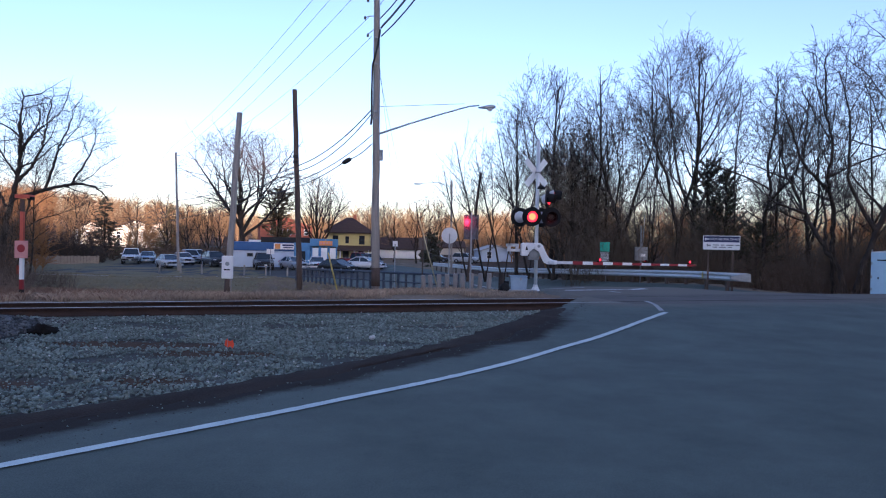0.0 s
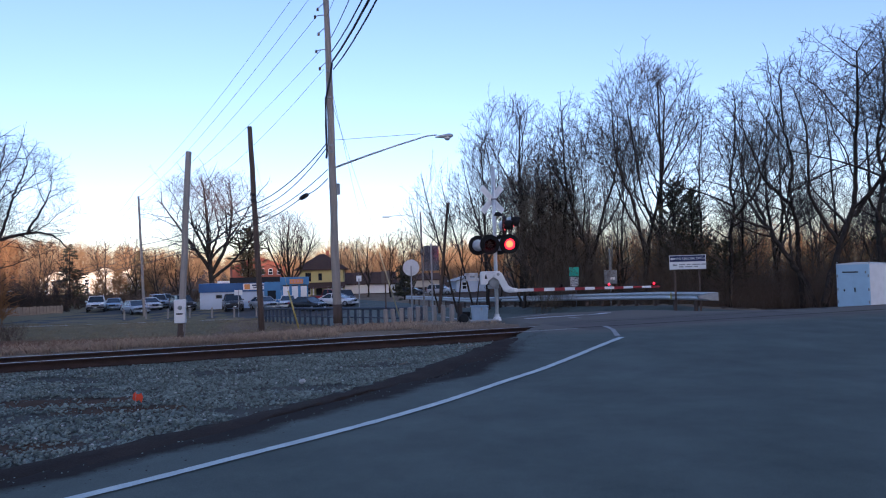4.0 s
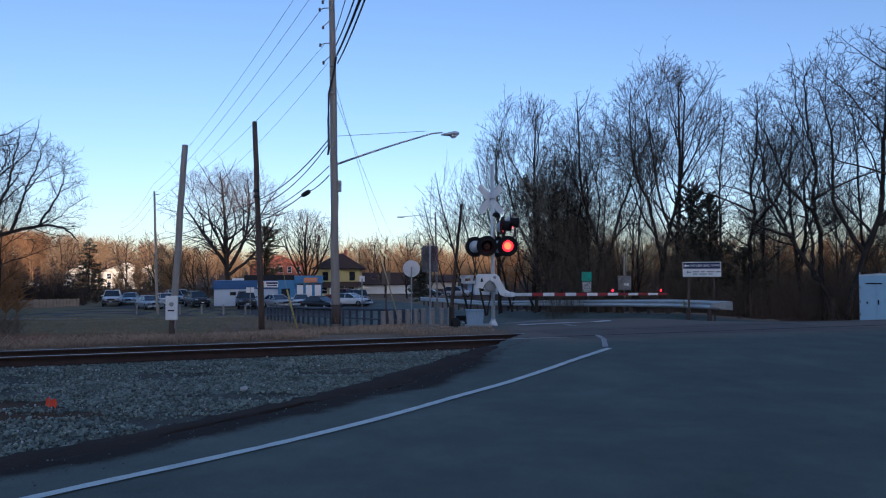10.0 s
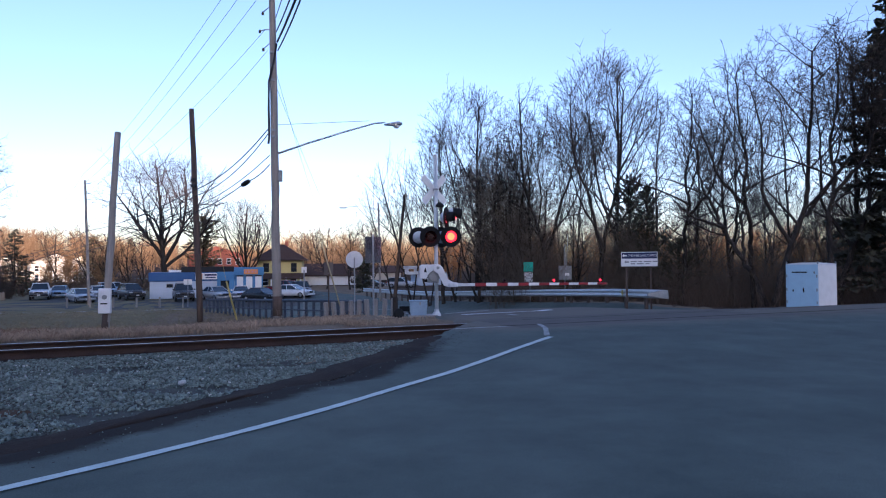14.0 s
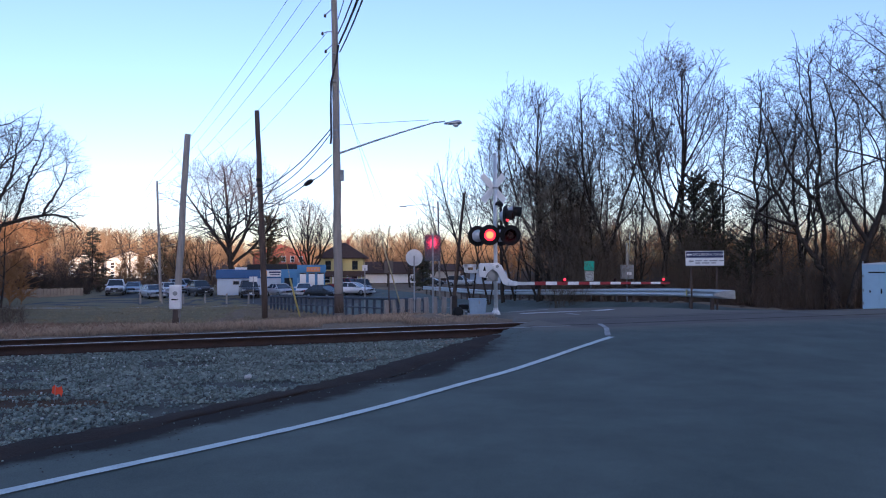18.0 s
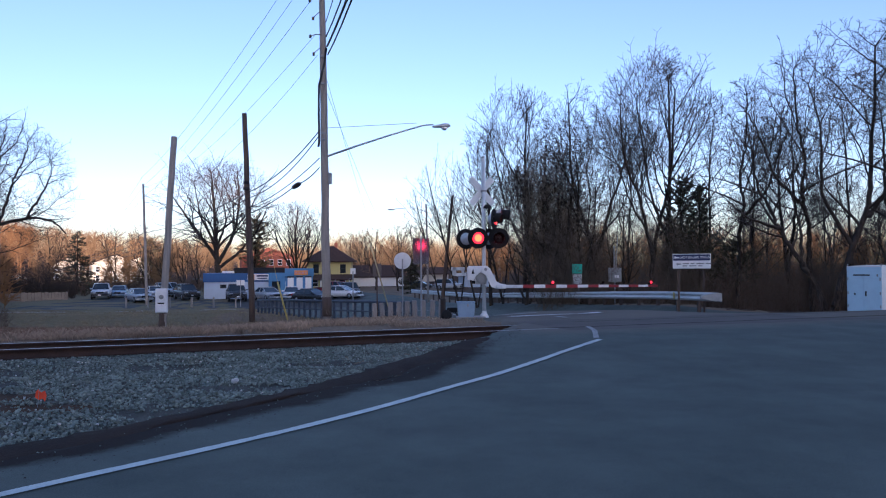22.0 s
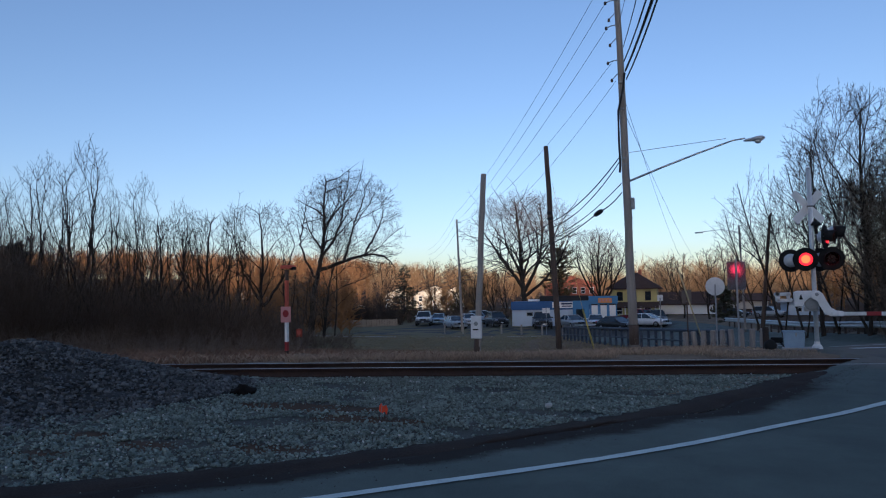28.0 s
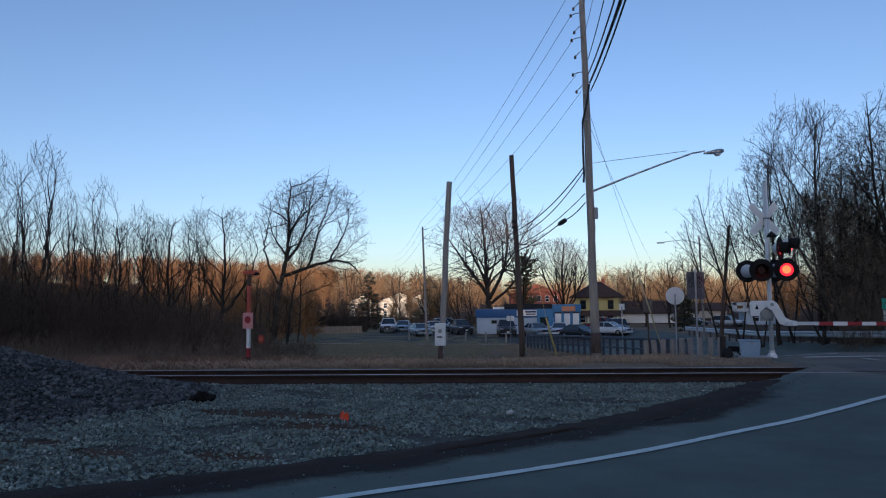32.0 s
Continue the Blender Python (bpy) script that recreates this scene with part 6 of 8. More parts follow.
def build_cars():
    for kind, x, y, rz, paint, label in (
            ("pickup", *dirxy(101, 92, 3.14), -4, "white", "white pickup truck parked nose out on the lot"),
            ("sedan", *dirxy(134, 96, 3.14), -6, "blue", "pale blue sedan parked on the lot"),
            ("sedan", *dirxy(170, 83, 3.14), 16, "silver", "silver sedan parked at the lot edge"),
            ("sedan", *dirxy(200, 90, 3.14), 12, "white", "white sedan parked behind others"),
            ("suv", *dirxy(228, 99, 3.14), 12, "silver", "pale sport utility car parked at the back"),
            ("suv", *dirxy(216, 95, 3.14), 8, "blue", "pale blue sport utility car parked behind others"),
            ("suv", *dirxy(258, 85, 3.14), 16, "dark", "dark sport utility car parked beside the shop"),
            ("pickup", *dirxy(349, 80.5, 3.14), 4, "dark", "dark pickup truck parked nose out before the white wall"),
            ("sedan", -19.0, 77.8, 24, "silver", "silver sedan parked nose out at the shop"),
            ("sedan", -16.5, 78.4, 0, "white", "white sedan parked before the garage doors"),
            ("sedan", -13.4, 73.8, 42, "black", "black sedan parked side on"),
            ("pickup", -12.6, 86.0, 50, "red", "red pickup truck parked by the house"),
            ("suv", -10.6, 83.0, 8, "dark", "dark sport utility car with bright front by the road"),
            ("sedan", -11.2, 80.4, 60, "white", "white sedan half hidden behind a pole"),
            ("suv", 1.5, 118.0, 70, "silver", "silver car far down the street"),
            ("sedan", -3.5, 122.0, 75, "dark", "dark car far down the street")):
        car(kind, x, y, rz, paint, label)


# ---- buildings ----
LOT_PAVING = material("worn_lot_paving", (0.10, 0.098, 0.094), (0.062, 0.061, 0.059), 0.8, scale=0.3, fine=20, bump=0.2, spec=0.08)
SHOP_WHITE = material("painted_block_pale", (0.50, 0.58, 0.68), (0.42, 0.49, 0.58), 0.7, scale=1.2, fine=14, bump=0.1)
SHOP_BLUE = material("painted_blue_fascia", (0.030, 0.110, 0.290), (0.024, 0.09, 0.24), 0.5, scale=1.2, fine=20, bump=0.05)
SHOP_BLUE2 = material("painted_light_blue", (0.075, 0.23, 0.45), (0.062, 0.19, 0.38), 0.5, scale=1.2, fine=20, bump=0.05)
ROOF_TAR = material("tar_roof", (0.03, 0.03, 0.032), (0.02, 0.02, 0.02), 0.9, scale=1.2, fine=20, bump=0.2)
SIDING_YELLOW = material("yellow_siding", (0.56, 0.50, 0.21), (0.47, 0.42, 0.18), 0.7, scale=1.5, fine=20, bump=0.1, stretch=(1, 1, 6))
SHINGLE = material("brown_shingle", (0.085, 0.052, 0.040), (0.055, 0.036, 0.03), 0.9, scale=3, fine=22, bump=0.4)
SIGN_ORANGE = material("orange_sign", (0.70, 0.30, 0.08), (0.6, 0.25, 0.07), 0.6, scale=3, fine=22, bump=0)
BRICK_RED = material("red_brick", (0.36, 0.12, 0.07), (0.26, 0.09, 0.055), 0.9, scale=3, fine=30, bump=0.3)
DARK_WINDOW = glass("dark_window", (0.02, 0.025, 0.03))
CREAM_SIDING = material("cream_siding", (0.50, 0.46, 0.38), (0.42, 0.38, 0.31), 0.8, scale=1.5, fine=20, bump=0.1, stretch=(1, 1, 6))
# white walls given a cream base that holds some of the sun's yellow
SUN_TINT_SIDING = material("sun_tint_siding", (0.68, 0.60, 0.46), (0.56, 0.49, 0.37), 0.8, scale=1.5, fine=20, bump=0.1, stretch=(1, 1, 6))
FENCE_BOARD = material("weathered_board_fence", (0.34, 0.28, 0.21), (0.24, 0.19, 0.14), 0.9, scale=2, fine=30, bump=0.2)


def window(parent, x, y, z, w, h, frame_mat=SIGN_WHITE, depth=0.08):
    wd = part("window", bmesh_box(x, y, z, w, depth, h, 0.004), frame_mat, parent, "window frame")
    part("pane", bmesh_box(x, y - depth / 2 - 0.002, z + h * 0.24, w - 0.14, 0.012, h * 0.46 - 0.06, 0), DARK_WINDOW, wd, "dark pane")
    part("pane", bmesh_box(x, y - depth / 2 - 0.002, z - h * 0.24, w - 0.14, 0.012, h * 0.46 - 0.06, 0), DARK_WINDOW, wd, "dark pane")
    return wd


def build_shop():
    o = empty("repair_shop", -26.9, 80.4, -2.02, 13)
    tagged(o, "low blue and white repair shop with garage doors", "shop building")
    W1 = 9.1
    part("wall", bmesh_box(W1 / 2, 4.5, 1.0, W1, 9.0, 2.0, 0.02), SHOP_WHITE, o, "pale painted block wall")
    part("fascia", bmesh_box(W1 / 2, 4.45, 2.48, W1 + 0.2, 9.2, 1.0, 0.02), SHOP_BLUE, o, "deep blue fascia band")
    part("roof", bmesh_box(W1 / 2 + 1.6, 4.3, 3.28, W1 - 3.4, 8.4, 0.66, 0.03), ROOF_TAR, o, "flat black roof with a low parapet")
    part("roof_vent", bmesh_box(2.6, 2.0, 3.1, 1.5, 0.8, 0.28, 0.03), SIGN_WHITE, o, "white vent box on the roof")
    part("window", bmesh_box(2.1, -0.01, 1.48, 0.75, 0.08, 0.48), GALV_DULL, o, "small grey framed window")
    part("pane", bmesh_box(2.1, -0.055, 1.48, 0.6, 0.02, 0.34, 0), DARK_WINDOW, o, "dark pane")
    s = part("sign_board", bmesh_box(6.05, -0.2, 2.52, 2.5, 0.12, 0.72), SIGN_WHITE, o, "white sign board with an orange patch and dark bars")
    part("patch", bmesh_box(5.25, -0.27, 2.52, 0.62, 0.02, 0.6, 0), SIGN_ORANGE, s)
    part("bar", bmesh_box(6.45, -0.27, 2.66, 1.3, 0.02, 0.2, 0), SIGN_BLUE, s)
    part("bar", bmesh_box(6.45, -0.27, 2.38, 1.1, 0.02, 0.13, 0), SIGN_BLUE, s)
    # taller garage block
    x0, w2 = W1, 3.1
    part("wall", bmesh_box(x0 + w2 / 2, 4.2, 1.3, w2, 9.0, 2.6, 0.02), SHOP_BLUE2, o, "blue wall of the garage block")
    part("fascia", bmesh_box(x0 + w2 / 2, 4.1, 3.05, w2 + 0.2, 9.2, 0.9, 0.02), SHOP_BLUE2, o, "lighter blue parapet")
    part("wall", bmesh_box(x0 - 1.0, -0.15, 1.7, 1.9, 0.3, 2.6, 0.02), SHOP_BLUE2, o, "blue corner panel")
    part("door", bmesh_box(x0 - 1.1, -0.33, 1.0, 0.95, 0.06, 2.0), DARK_WINDOW, o, "dark entrance door")
    s = part("sign_board", bmesh_box(x0 + 1.75, -0.55, 2.98, 1.55, 0.1, 0.55), SIGN_ORANGE, o, "orange sign with worn lettering")
    for k in range(4):
        part("bar", bmesh_box(x0 + 1.2 + 0.36 * k, -0.61, 2.98, 0.22, 0.02, 0.24, 0), SIGN_PINK, s)
    for k in range(3):
        dx = x0 + 0.55 + k * 1.02
        d = part("garage_door", bmesh_box(dx, -0.36, 1.22, 0.70, 0.08, 2.44), SIGN_WHITE, o, "white overhead door")
        for j in range(4):
            part("door_panel", bmesh_box(dx, -0.41, 0.35 + j * 0.55, 0.64, 0.02, 0.46, 0.005), SIGN_WHITE, d)
        # black strip paints the shade of a recess; no hollow is cut
        part("door_head", bmesh_box(dx, -0.38, 2.5, 0.74, 0.06, 0.14), TRIM, d, "dark strip drawn for the shaded recess above the door")


def build_house():
    o = empty("house", -18.7, 119, -2.35, 5)
    tagged(o, "yellow two-storey house with a dark brown hip roof and porch", "house")
    w, d, h = 7.4, 7.4, 5.0
    part("wall", bmesh_box(0, d / 2, h / 2, w, d, h, 0.02), SIDING_YELLOW, o, "yellow siding")
    bm = bmesh.new()
    e, rz = 0.8, 2.65
    v = [bm.verts.new(p) for p in ((-w / 2 - e, -e, h), (w / 2 + e, -e, h), (w / 2 + e, d + e, h), (-w / 2 - e, d + e, h), (-0.5, d / 2, h + rz), (0.5, d / 2, h + rz))]
    u = [bm.verts.new(q.co + Vector((0, 0, -0.16))) for q in v[:4]]
    for f in ((v[0], v[1], v[5], v[4]), (v[1], v[2], v[5]), (v[2], v[3], v[4], v[5]), (v[3], v[0], v[4])):
        bm.faces.new(f)
    for i in range(4):
        bm.faces.new((u[i], u[(i + 1) % 4], v[(i + 1) % 4], v[i]))
    bm.faces.new(u[::-1])
    part("roof", bm, SHINGLE, o, "brown shingled hip roof")
    part("chimney", bmesh_box(0.9, d / 2 + 0.4, h + rz - 0.1, 0.55, 0.55, 1.3), BRICK_RED, o, "red brick chimney")
    for x in (-2.2, 2.3):
        window(o, x, -0.02, 3.7, 0.95, 1.5, TRIM)
    window(o, -0.2, -0.02, 3.7, 0.6, 1.2, TRIM)
    bm = bmesh.new()
    pv = [(-w / 2 - 0.3, 0, 2.75), (w / 2 + 0.3, 0, 2.75), (w / 2 + 0.3, -2.6, 1.95), (-w / 2 - 0.3, -2.6, 1.95)]
    a = [bm.verts.new(p) for p in pv]
    b = [bm.verts.new((p[0], p[1], p[2] - 0.16)) for p in pv]
    bm.faces.new(a)
    bm.faces.new(b[::-1])
    for i in range(4):
        bm.faces.new((a[i], b[i], b[(i + 1) % 4], a[(i + 1) % 4]))
    bmesh.ops.recalc_face_normals(bm, faces=bm.faces)
    part("porch_roof", bm, SHINGLE, o, "brown porch roof")
    for x in (-3.5, -1.2, 1.2, 3.5):
        part("porch_post", bmesh_box(x, -2.4, 1.0, 0.2, 0.2, 2.0), SIGN_WHITE, o)
    part("porch_floor", bmesh_box(0, -1.3, 0.25, w + 0.4, 2.6, 0.3), POLE_GREY, o)
    part("door", bmesh_box(-0.4, -0.04, 1.3, 1.0, 0.08, 2.1), TRIM, o, "dark front door")
    window(o, 2.2, -0.02, 1.35, 1.1, 1.3)
    window(o, -2.4, -0.02, 1.35, 1.1, 1.3)
    # planter stand in front
    b = empty("brick_stand", -11.0, 88.0, land1(-11, 88))
    tagged(b, "square tan kiosk beside the parked cars", "kiosk")
    part("kiosk_body", bmesh_box(0, 0, 0.7, 1.1, 0.9, 1.5, 0.03), FENCE_BOARD, b)
    part("kiosk_top", bmesh_box(0, 0, 1.5, 1.3, 1.1, 0.12, 0.02), FENCE_BOARD, b)


def gable_house(x, y, rz, w, d, h, rise, wall, roof, label, wins, dz=0.0):
    o = empty("house", x, y, land1(x, y) + dz, rz)
    tagged(o, label, "house", "distant houses")
    part("wall", bmesh_box(0, d / 2, h / 2, w, d, h, 0.01), wall, o)
    bm = bmesh.new()
    prism(bm, [(-w / 2 - 0.4, h - 0.1), (0, h + rise), (w / 2 + 0.4, h - 0.1), (w / 2 + 0.4, h - 0.3), (0, h + rise - 0.25), (-w / 2 - 0.4, h - 0.3)], d + 0.8, pose(0, -0.4, 0))
    bmesh.ops.recalc_face_normals(bm, faces=bm.faces)
    part("roof", bm, roof, o)
    bm = bmesh.new()
    prism(bm, [(-w / 2, h - 0.15), (0, h + rise - 0.3), (w / 2, h - 0.15)], 0.2, pose(0, 0, 0))
    part("gable", bm, wall, o)
    for wx, wz in wins:
        window(o, wx, -0.02, wz, 0.9, 1.3)
    return o


def build_far_buildings():
    gable_house(-36.5, 150, 18, 11, 9, 4.6, 2.0, BRICK_RED, BRICK_RED, "far red brick building catching the low sun", [(-3, 3.4), (-1.2, 3.4), (0.6, 3.4), (2.4, 3.4), (4.2, 3.4), (-3, 1.2), (3, 1.2)], 0.6)
    gable_house(-7, 133, 96, 6, 10, 1.9, 2.0, SIGN_WHITE, SHINGLE, "far low white building with a brown roof", [], 0.0)
    gable_house(1.5, 146, 94, 6, 7, 1.7, 1.2, CREAM_SIDING, SHINGLE, "far white shed past the road", [(-2, 1.2), (2, 1.2)], 0.0)
    gable_house(7.5, 128, 10, 6, 6, 2.2, 0.9, SHOP_WHITE, GALV_DULL, "far pale shed among the trees", [(-1.5, 1.2)], 0.0)
    # houses on the slope to the west
    for px, d, rz, w, h, rise, lab in ((868, 172, 24, 10.5, 4.4, 2.2, "large white house on the far slope lit by low sun"), (802, 168, 30, 6.5, 3.4, 2.0, "small white house on the far slope lit by low sun"), (905, 190, 18, 8, 4.0, 1.8, "pale house on the far slope among trees"),
                                       (720, 150, 30, 6, 2.2, 1.2, "low pale house seen between trunks"), (560, 170, 45, 7, 3.0, 1.8, "pale house half hidden behind trees")):
        x, y = west(px, d)
        gable_house(x, y, rz, w, 7, h, rise, SUN_TINT_SIDING, SHINGLE, lab, [(-w * 0.34, h * 0.72), (-w * 0.1, h * 0.72), (w * 0.16, h * 0.72), (w * 0.36, h * 0.72), (-w * 0.34, h * 0.28), (0, h * 0.28), (w * 0.34, h * 0.28)], -0.5)
    # board fence by the lot
    f = empty("board_fence", *west(700, 92), 0)
    f.matrix_basis = pose(*west(742, 92), land1(*west(742, 92)), 0, 0, 28)
    tagged(f, "weathered pale board fence beyond the lot", "fence")
    for k in range(26):
        part("board", bmesh_box(-4.2 + k * 0.335, 0, 0.46, 0.31, 0.03, 0.96 + 0.03 * (k * 7 % 5 - 2), 0), FENCE_BOARD, f)
    for k in range(5):
        part("post", bmesh_box(-4.2 + k * 2.1, 0.07, 0.42, 0.12, 0.12, 1.14, 0), POLE_GREY, f)
    # lot fence posts
    base = None
    for k in range(7):
        x, y = -30 + k * 2.15, 67.5 - k * 0.2
        m = pose(x, y, land1(x, y))
        if base is None:
            base = finish("lot_post", bmesh_box(0, 0, 0.45, 0.14, 0.14, 1.1, 0.01), POLE_GREY)
            base.matrix_basis = m
            tagged(base, "short grey timber post along the parking lot", "post", "lot posts")
        else:
            copy_thing(base, m)
    # paved lot
    xs, ys = np.linspace(-62, -9, 44), np.linspace(47, 92, 46)
    X, Y = np.meshgrid(xs, ys)
    Z = land(X, Y) + 0.02
    idx = np.arange(X.size).reshape(X.shape)
    F = np.stack([idx[:-1, :-1], idx[:-1, 1:], idx[1:, 1:], idx[1:, :-1]], -1).reshape(-1, 4)
    cx, cy = X.ravel()[F].mean(1), Y.ravel()[F].mean(1)
    F = F[(cy > 53.5 + 0.55 * np.maximum(cx + 27, 0)) & (cx > -41)]
    lot = raw("parking_lot", np.stack([X, Y, Z], -1).reshape(-1, 3), F, LOT_PAVING, smooth=True)
    tagged(lot, "old grey asphalt parking lot", "parking lot", kind="structure")
    ribbon("driveway", [(-46, 57.5), (-40, 55.5), (-33, 53.2), (-27, 53.0), (-22, 55.8), (-17, 58.8)], 2.2, 0.045, ASPHALT_PALE, 60, "paler strip of worn asphalt along the lot", "driveway")


# ---- woods, brush, grass, stones ----
def straight(r, lean=0.0, bend=0.0, top=0.9):
    """A single stem, for grow()."""
    return (r, [(0, 0, -0.02), (lean * 0.25 + bend, 0.01, top * 0.3), (lean * 0.6 - bend, -0.01, top * 0.65), (lean, 0, top)])


def build_tree_kinds():
    # upswept, fine-twigged trees
    tree_kind("ash", TWIG, 0.0105, seed=11, height=17, stems=[straight(0.20, 0.02, 0.006), (0.12, [(0, 0, 0.26), (-0.08, 0.03, 0.45), (-0.15, 0.04, 0.80)])],
              crown=(-0.02, 0.60, 0.30, 0.42), angle=(24, 50), crook=0.08, up=0.055, bare=0.30, gap=(0.85, 0.55, 0.36, 0.24))
    tree_kind("ash_forked", TWIG, 0.0105, seed=12, height=17, stems=[(0.22, [(0, 0, -0.02), (-0.01, 0, 0.14), (0.02, 0.01, 0.30), (0.10, 0.02, 0.55), (0.11, 0, 0.90)]), (0.14, [(0.0, 0, 0.20), (-0.06, -0.02, 0.42), (-0.13, 0, 0.62), (-0.14, 0, 0.86)])],
              crown=(0, 0.58, 0.32, 0.44), angle=(28, 54), crook=0.10, up=0.05, bare=0.36, gap=(0.85, 0.55, 0.36, 0.24))
    tree_kind("slender", TWIG, 0.0105, seed=13, height=15, stems=[straight(0.12, 0.05, 0.012)], crown=(0.02, 0.60, 0.20, 0.42), angle=(28, 54), crook=0.09, up=0.045, bare=0.30, gap=(0.7, 0.5, 0.36, 0.25))
    tree_kind("slender_leaning", TWIG, 0.0095, seed=16, height=13, stems=[(0.10, [(0, 0, 0), (-0.08, 0, 0.35), (-0.17, 0.02, 0.70), (-0.22, 0, 0.93)]), (0.07, [(0, 0.02, 0), (0.05, 0.05, 0.4), (0.03, 0.08, 0.8)])], crown=(-0.08, 0.60, 0.26, 0.42), angle=(24, 46), crook=0.07, up=0.05, bare=0.25, gap=(0.6, 0.45, 0.36, 0.30), levels=3)
    # crooked, heavy-limbed trees
    tree_kind("locust", TWIG, 0.0105, seed=14, height=16, stems=[(0.21, [(0, 0, -0.02), (0.03, 0, 0.12), (0.07, 0, 0.25), (0.12, 0.02, 0.40), (0.12, 0, 0.56), (0.14, 0, 0.74), (0.14, 0, 0.90)]), (0.14, [(0.11, 0.01, 0.33), (0.20, 0.02, 0.46), (0.30, 0, 0.60), (0.29, 0, 0.78)]), (0.12, [(0.06, 0, 0.24), (-0.03, -0.05, 0.40), (-0.02, -0.05, 0.62), (-0.06, 0, 0.80)])],
              crown=(0.11, 0.62, 0.33, 0.40), angle=(30, 60), crook=0.115, up=0.03, bare=0.36, gap=(0.8, 0.5, 0.32, 0.21))
    tree_kind("locust_upright", TWIG, 0.0105, seed=24, height=16, stems=[(0.18, [(0, 0, -0.02), (-0.01, 0, 0.16), (-0.005, 0.01, 0.32), (-0.035, 0, 0.46), (-0.015, 0, 0.58), (-0.045, 0, 0.74), (-0.05, 0, 0.93)]), (0.12, [(-0.02, 0, 0.40), (-0.12, 0.03, 0.52), (-0.17, 0, 0.68), (-0.22, 0, 0.78)])],
              crown=(-0.04, 0.62, 0.27, 0.40), angle=(30, 60), crook=0.115, up=0.03, bare=0.32, gap=(0.8, 0.5, 0.32, 0.21))
    tree_kind("leaning_old", TWIG, 0.0105, seed=17, height=11, stems=[(0.20, [(0, 0, -0.03), (-0.05, 0, 0.16), (-0.15, 0, 0.32), (-0.24, 0.02, 0.50), (-0.33, 0, 0.70), (-0.35, 0, 0.90)]), (0.11, [(-0.12, 0, 0.28), (-0.12, 0.05, 0.48), (-0.18, 0.04, 0.72)]), (0.11, [(-0.22, 0, 0.46), (-0.38, -0.04, 0.52), (-0.52, 0, 0.66)])],
              crown=(-0.26, 0.66, 0.40, 0.40), angle=(30, 60), crook=0.13, up=0.03, bare=0.40, gap=(0.62, 0.46, 0.32, 0.22))
    # dense, vine-hung
    tree_kind("vine_hung", TWIG_VINE, 0.010, seed=15, height=10, stems=[straight(0.13, 0.04, 0.01), (0.10, [(0, 0, 0), (-0.10, 0.05, 0.35), (-0.15, 0.06, 0.75)]), (0.09, [(0.02, 0, 0), (0.11, -0.05, 0.40), (0.14, 0.0, 0.80)])],
              crown=(0, 0.50, 0.30, 0.50), angle=(30, 65), crook=0.13, up=0.03, bare=0.10, gap=(0.60, 0.46, 0.34, 0.25))
    # broad shade trees
    tree_kind("shade_tree", TWIG_PINK, 0.013, seed=23, height=20, stems=[(0.52, [(0, 0, -0.02), (0, 0, 0.16), (-0.01, 0, 0.30), (-0.02, 0.01, 0.55), (-0.05, 0, 0.88)]), (0.30, [(0, 0, 0.26), (-0.10, 0.03, 0.40), (-0.22, 0.04, 0.58), (-0.33, 0.02, 0.74)]), (0.30, [(0, 0, 0.24), (0.10, -0.05, 0.42), (0.15, -0.05, 0.66), (0.13, 0, 0.88)]),
              (0.26, [(0, 0, 0.20), (0.13, 0.05, 0.30), (0.27, 0.06, 0.46), (0.34, 0.02, 0.64)]), (0.20, [(-0.01, 0, 0.34), (0.06, 0.12, 0.55), (0.02, 0.20, 0.78)]), (0.20, [(-0.01, 0, 0.36), (-0.12, -0.10, 0.56), (-0.16, -0.16, 0.80)])],
              crown=(0, 0.60, 0.47, 0.41), angle=(30, 60), crook=0.12, up=0.02, bare=0.30, gap=(0.95, 0.72, 0.58, 0.46))
    tree_kind("vase_tree", TWIG_PINK, 0.013, seed=29, height=15, stems=[(0.34, [(0, 0, -0.02), (0, 0, 0.12), (-0.01, 0, 0.30), (-0.03, 0, 0.60), (0, 0, 0.90)]), (0.20, [(0, 0, 0.14), (-0.12, 0.03, 0.34), (-0.22, 0.02, 0.56), (-0.25, 0, 0.72)]), (0.20, [(0, 0, 0.14), (0.12, -0.03, 0.34), (0.22, -0.02, 0.58), (0.26, 0, 0.74)]), (0.16, [(0, 0, 0.20), (0.06, 0.10, 0.45), (0.10, 0.14, 0.80)]), (0.16, [(0, 0, 0.18), (-0.07, -0.10, 0.45), (-0.11, -0.12, 0.80)])],
              crown=(0, 0.60, 0.40, 0.41), angle=(24, 48), crook=0.09, up=0.03, bare=0.25, gap=(0.85, 0.66, 0.55, 0.46))
    # trees of the thicket
    tree_kind("snag", TWIG, 0.007, seed=31, height=9, stems=[straight(0.075, 0.03, 0.012), (0.05, [(0, 0, 0.20), (-0.07, 0.02, 0.42), (-0.10, 0, 0.62), (-0.11, 0, 0.82)])], crown=(0, 0.62, 0.17, 0.44), angle=(20, 42), crook=0.085, up=0.075, bare=0.32, levels=3, gap=(0.62, 0.45, 0.34, 0.28), fill=0.8)
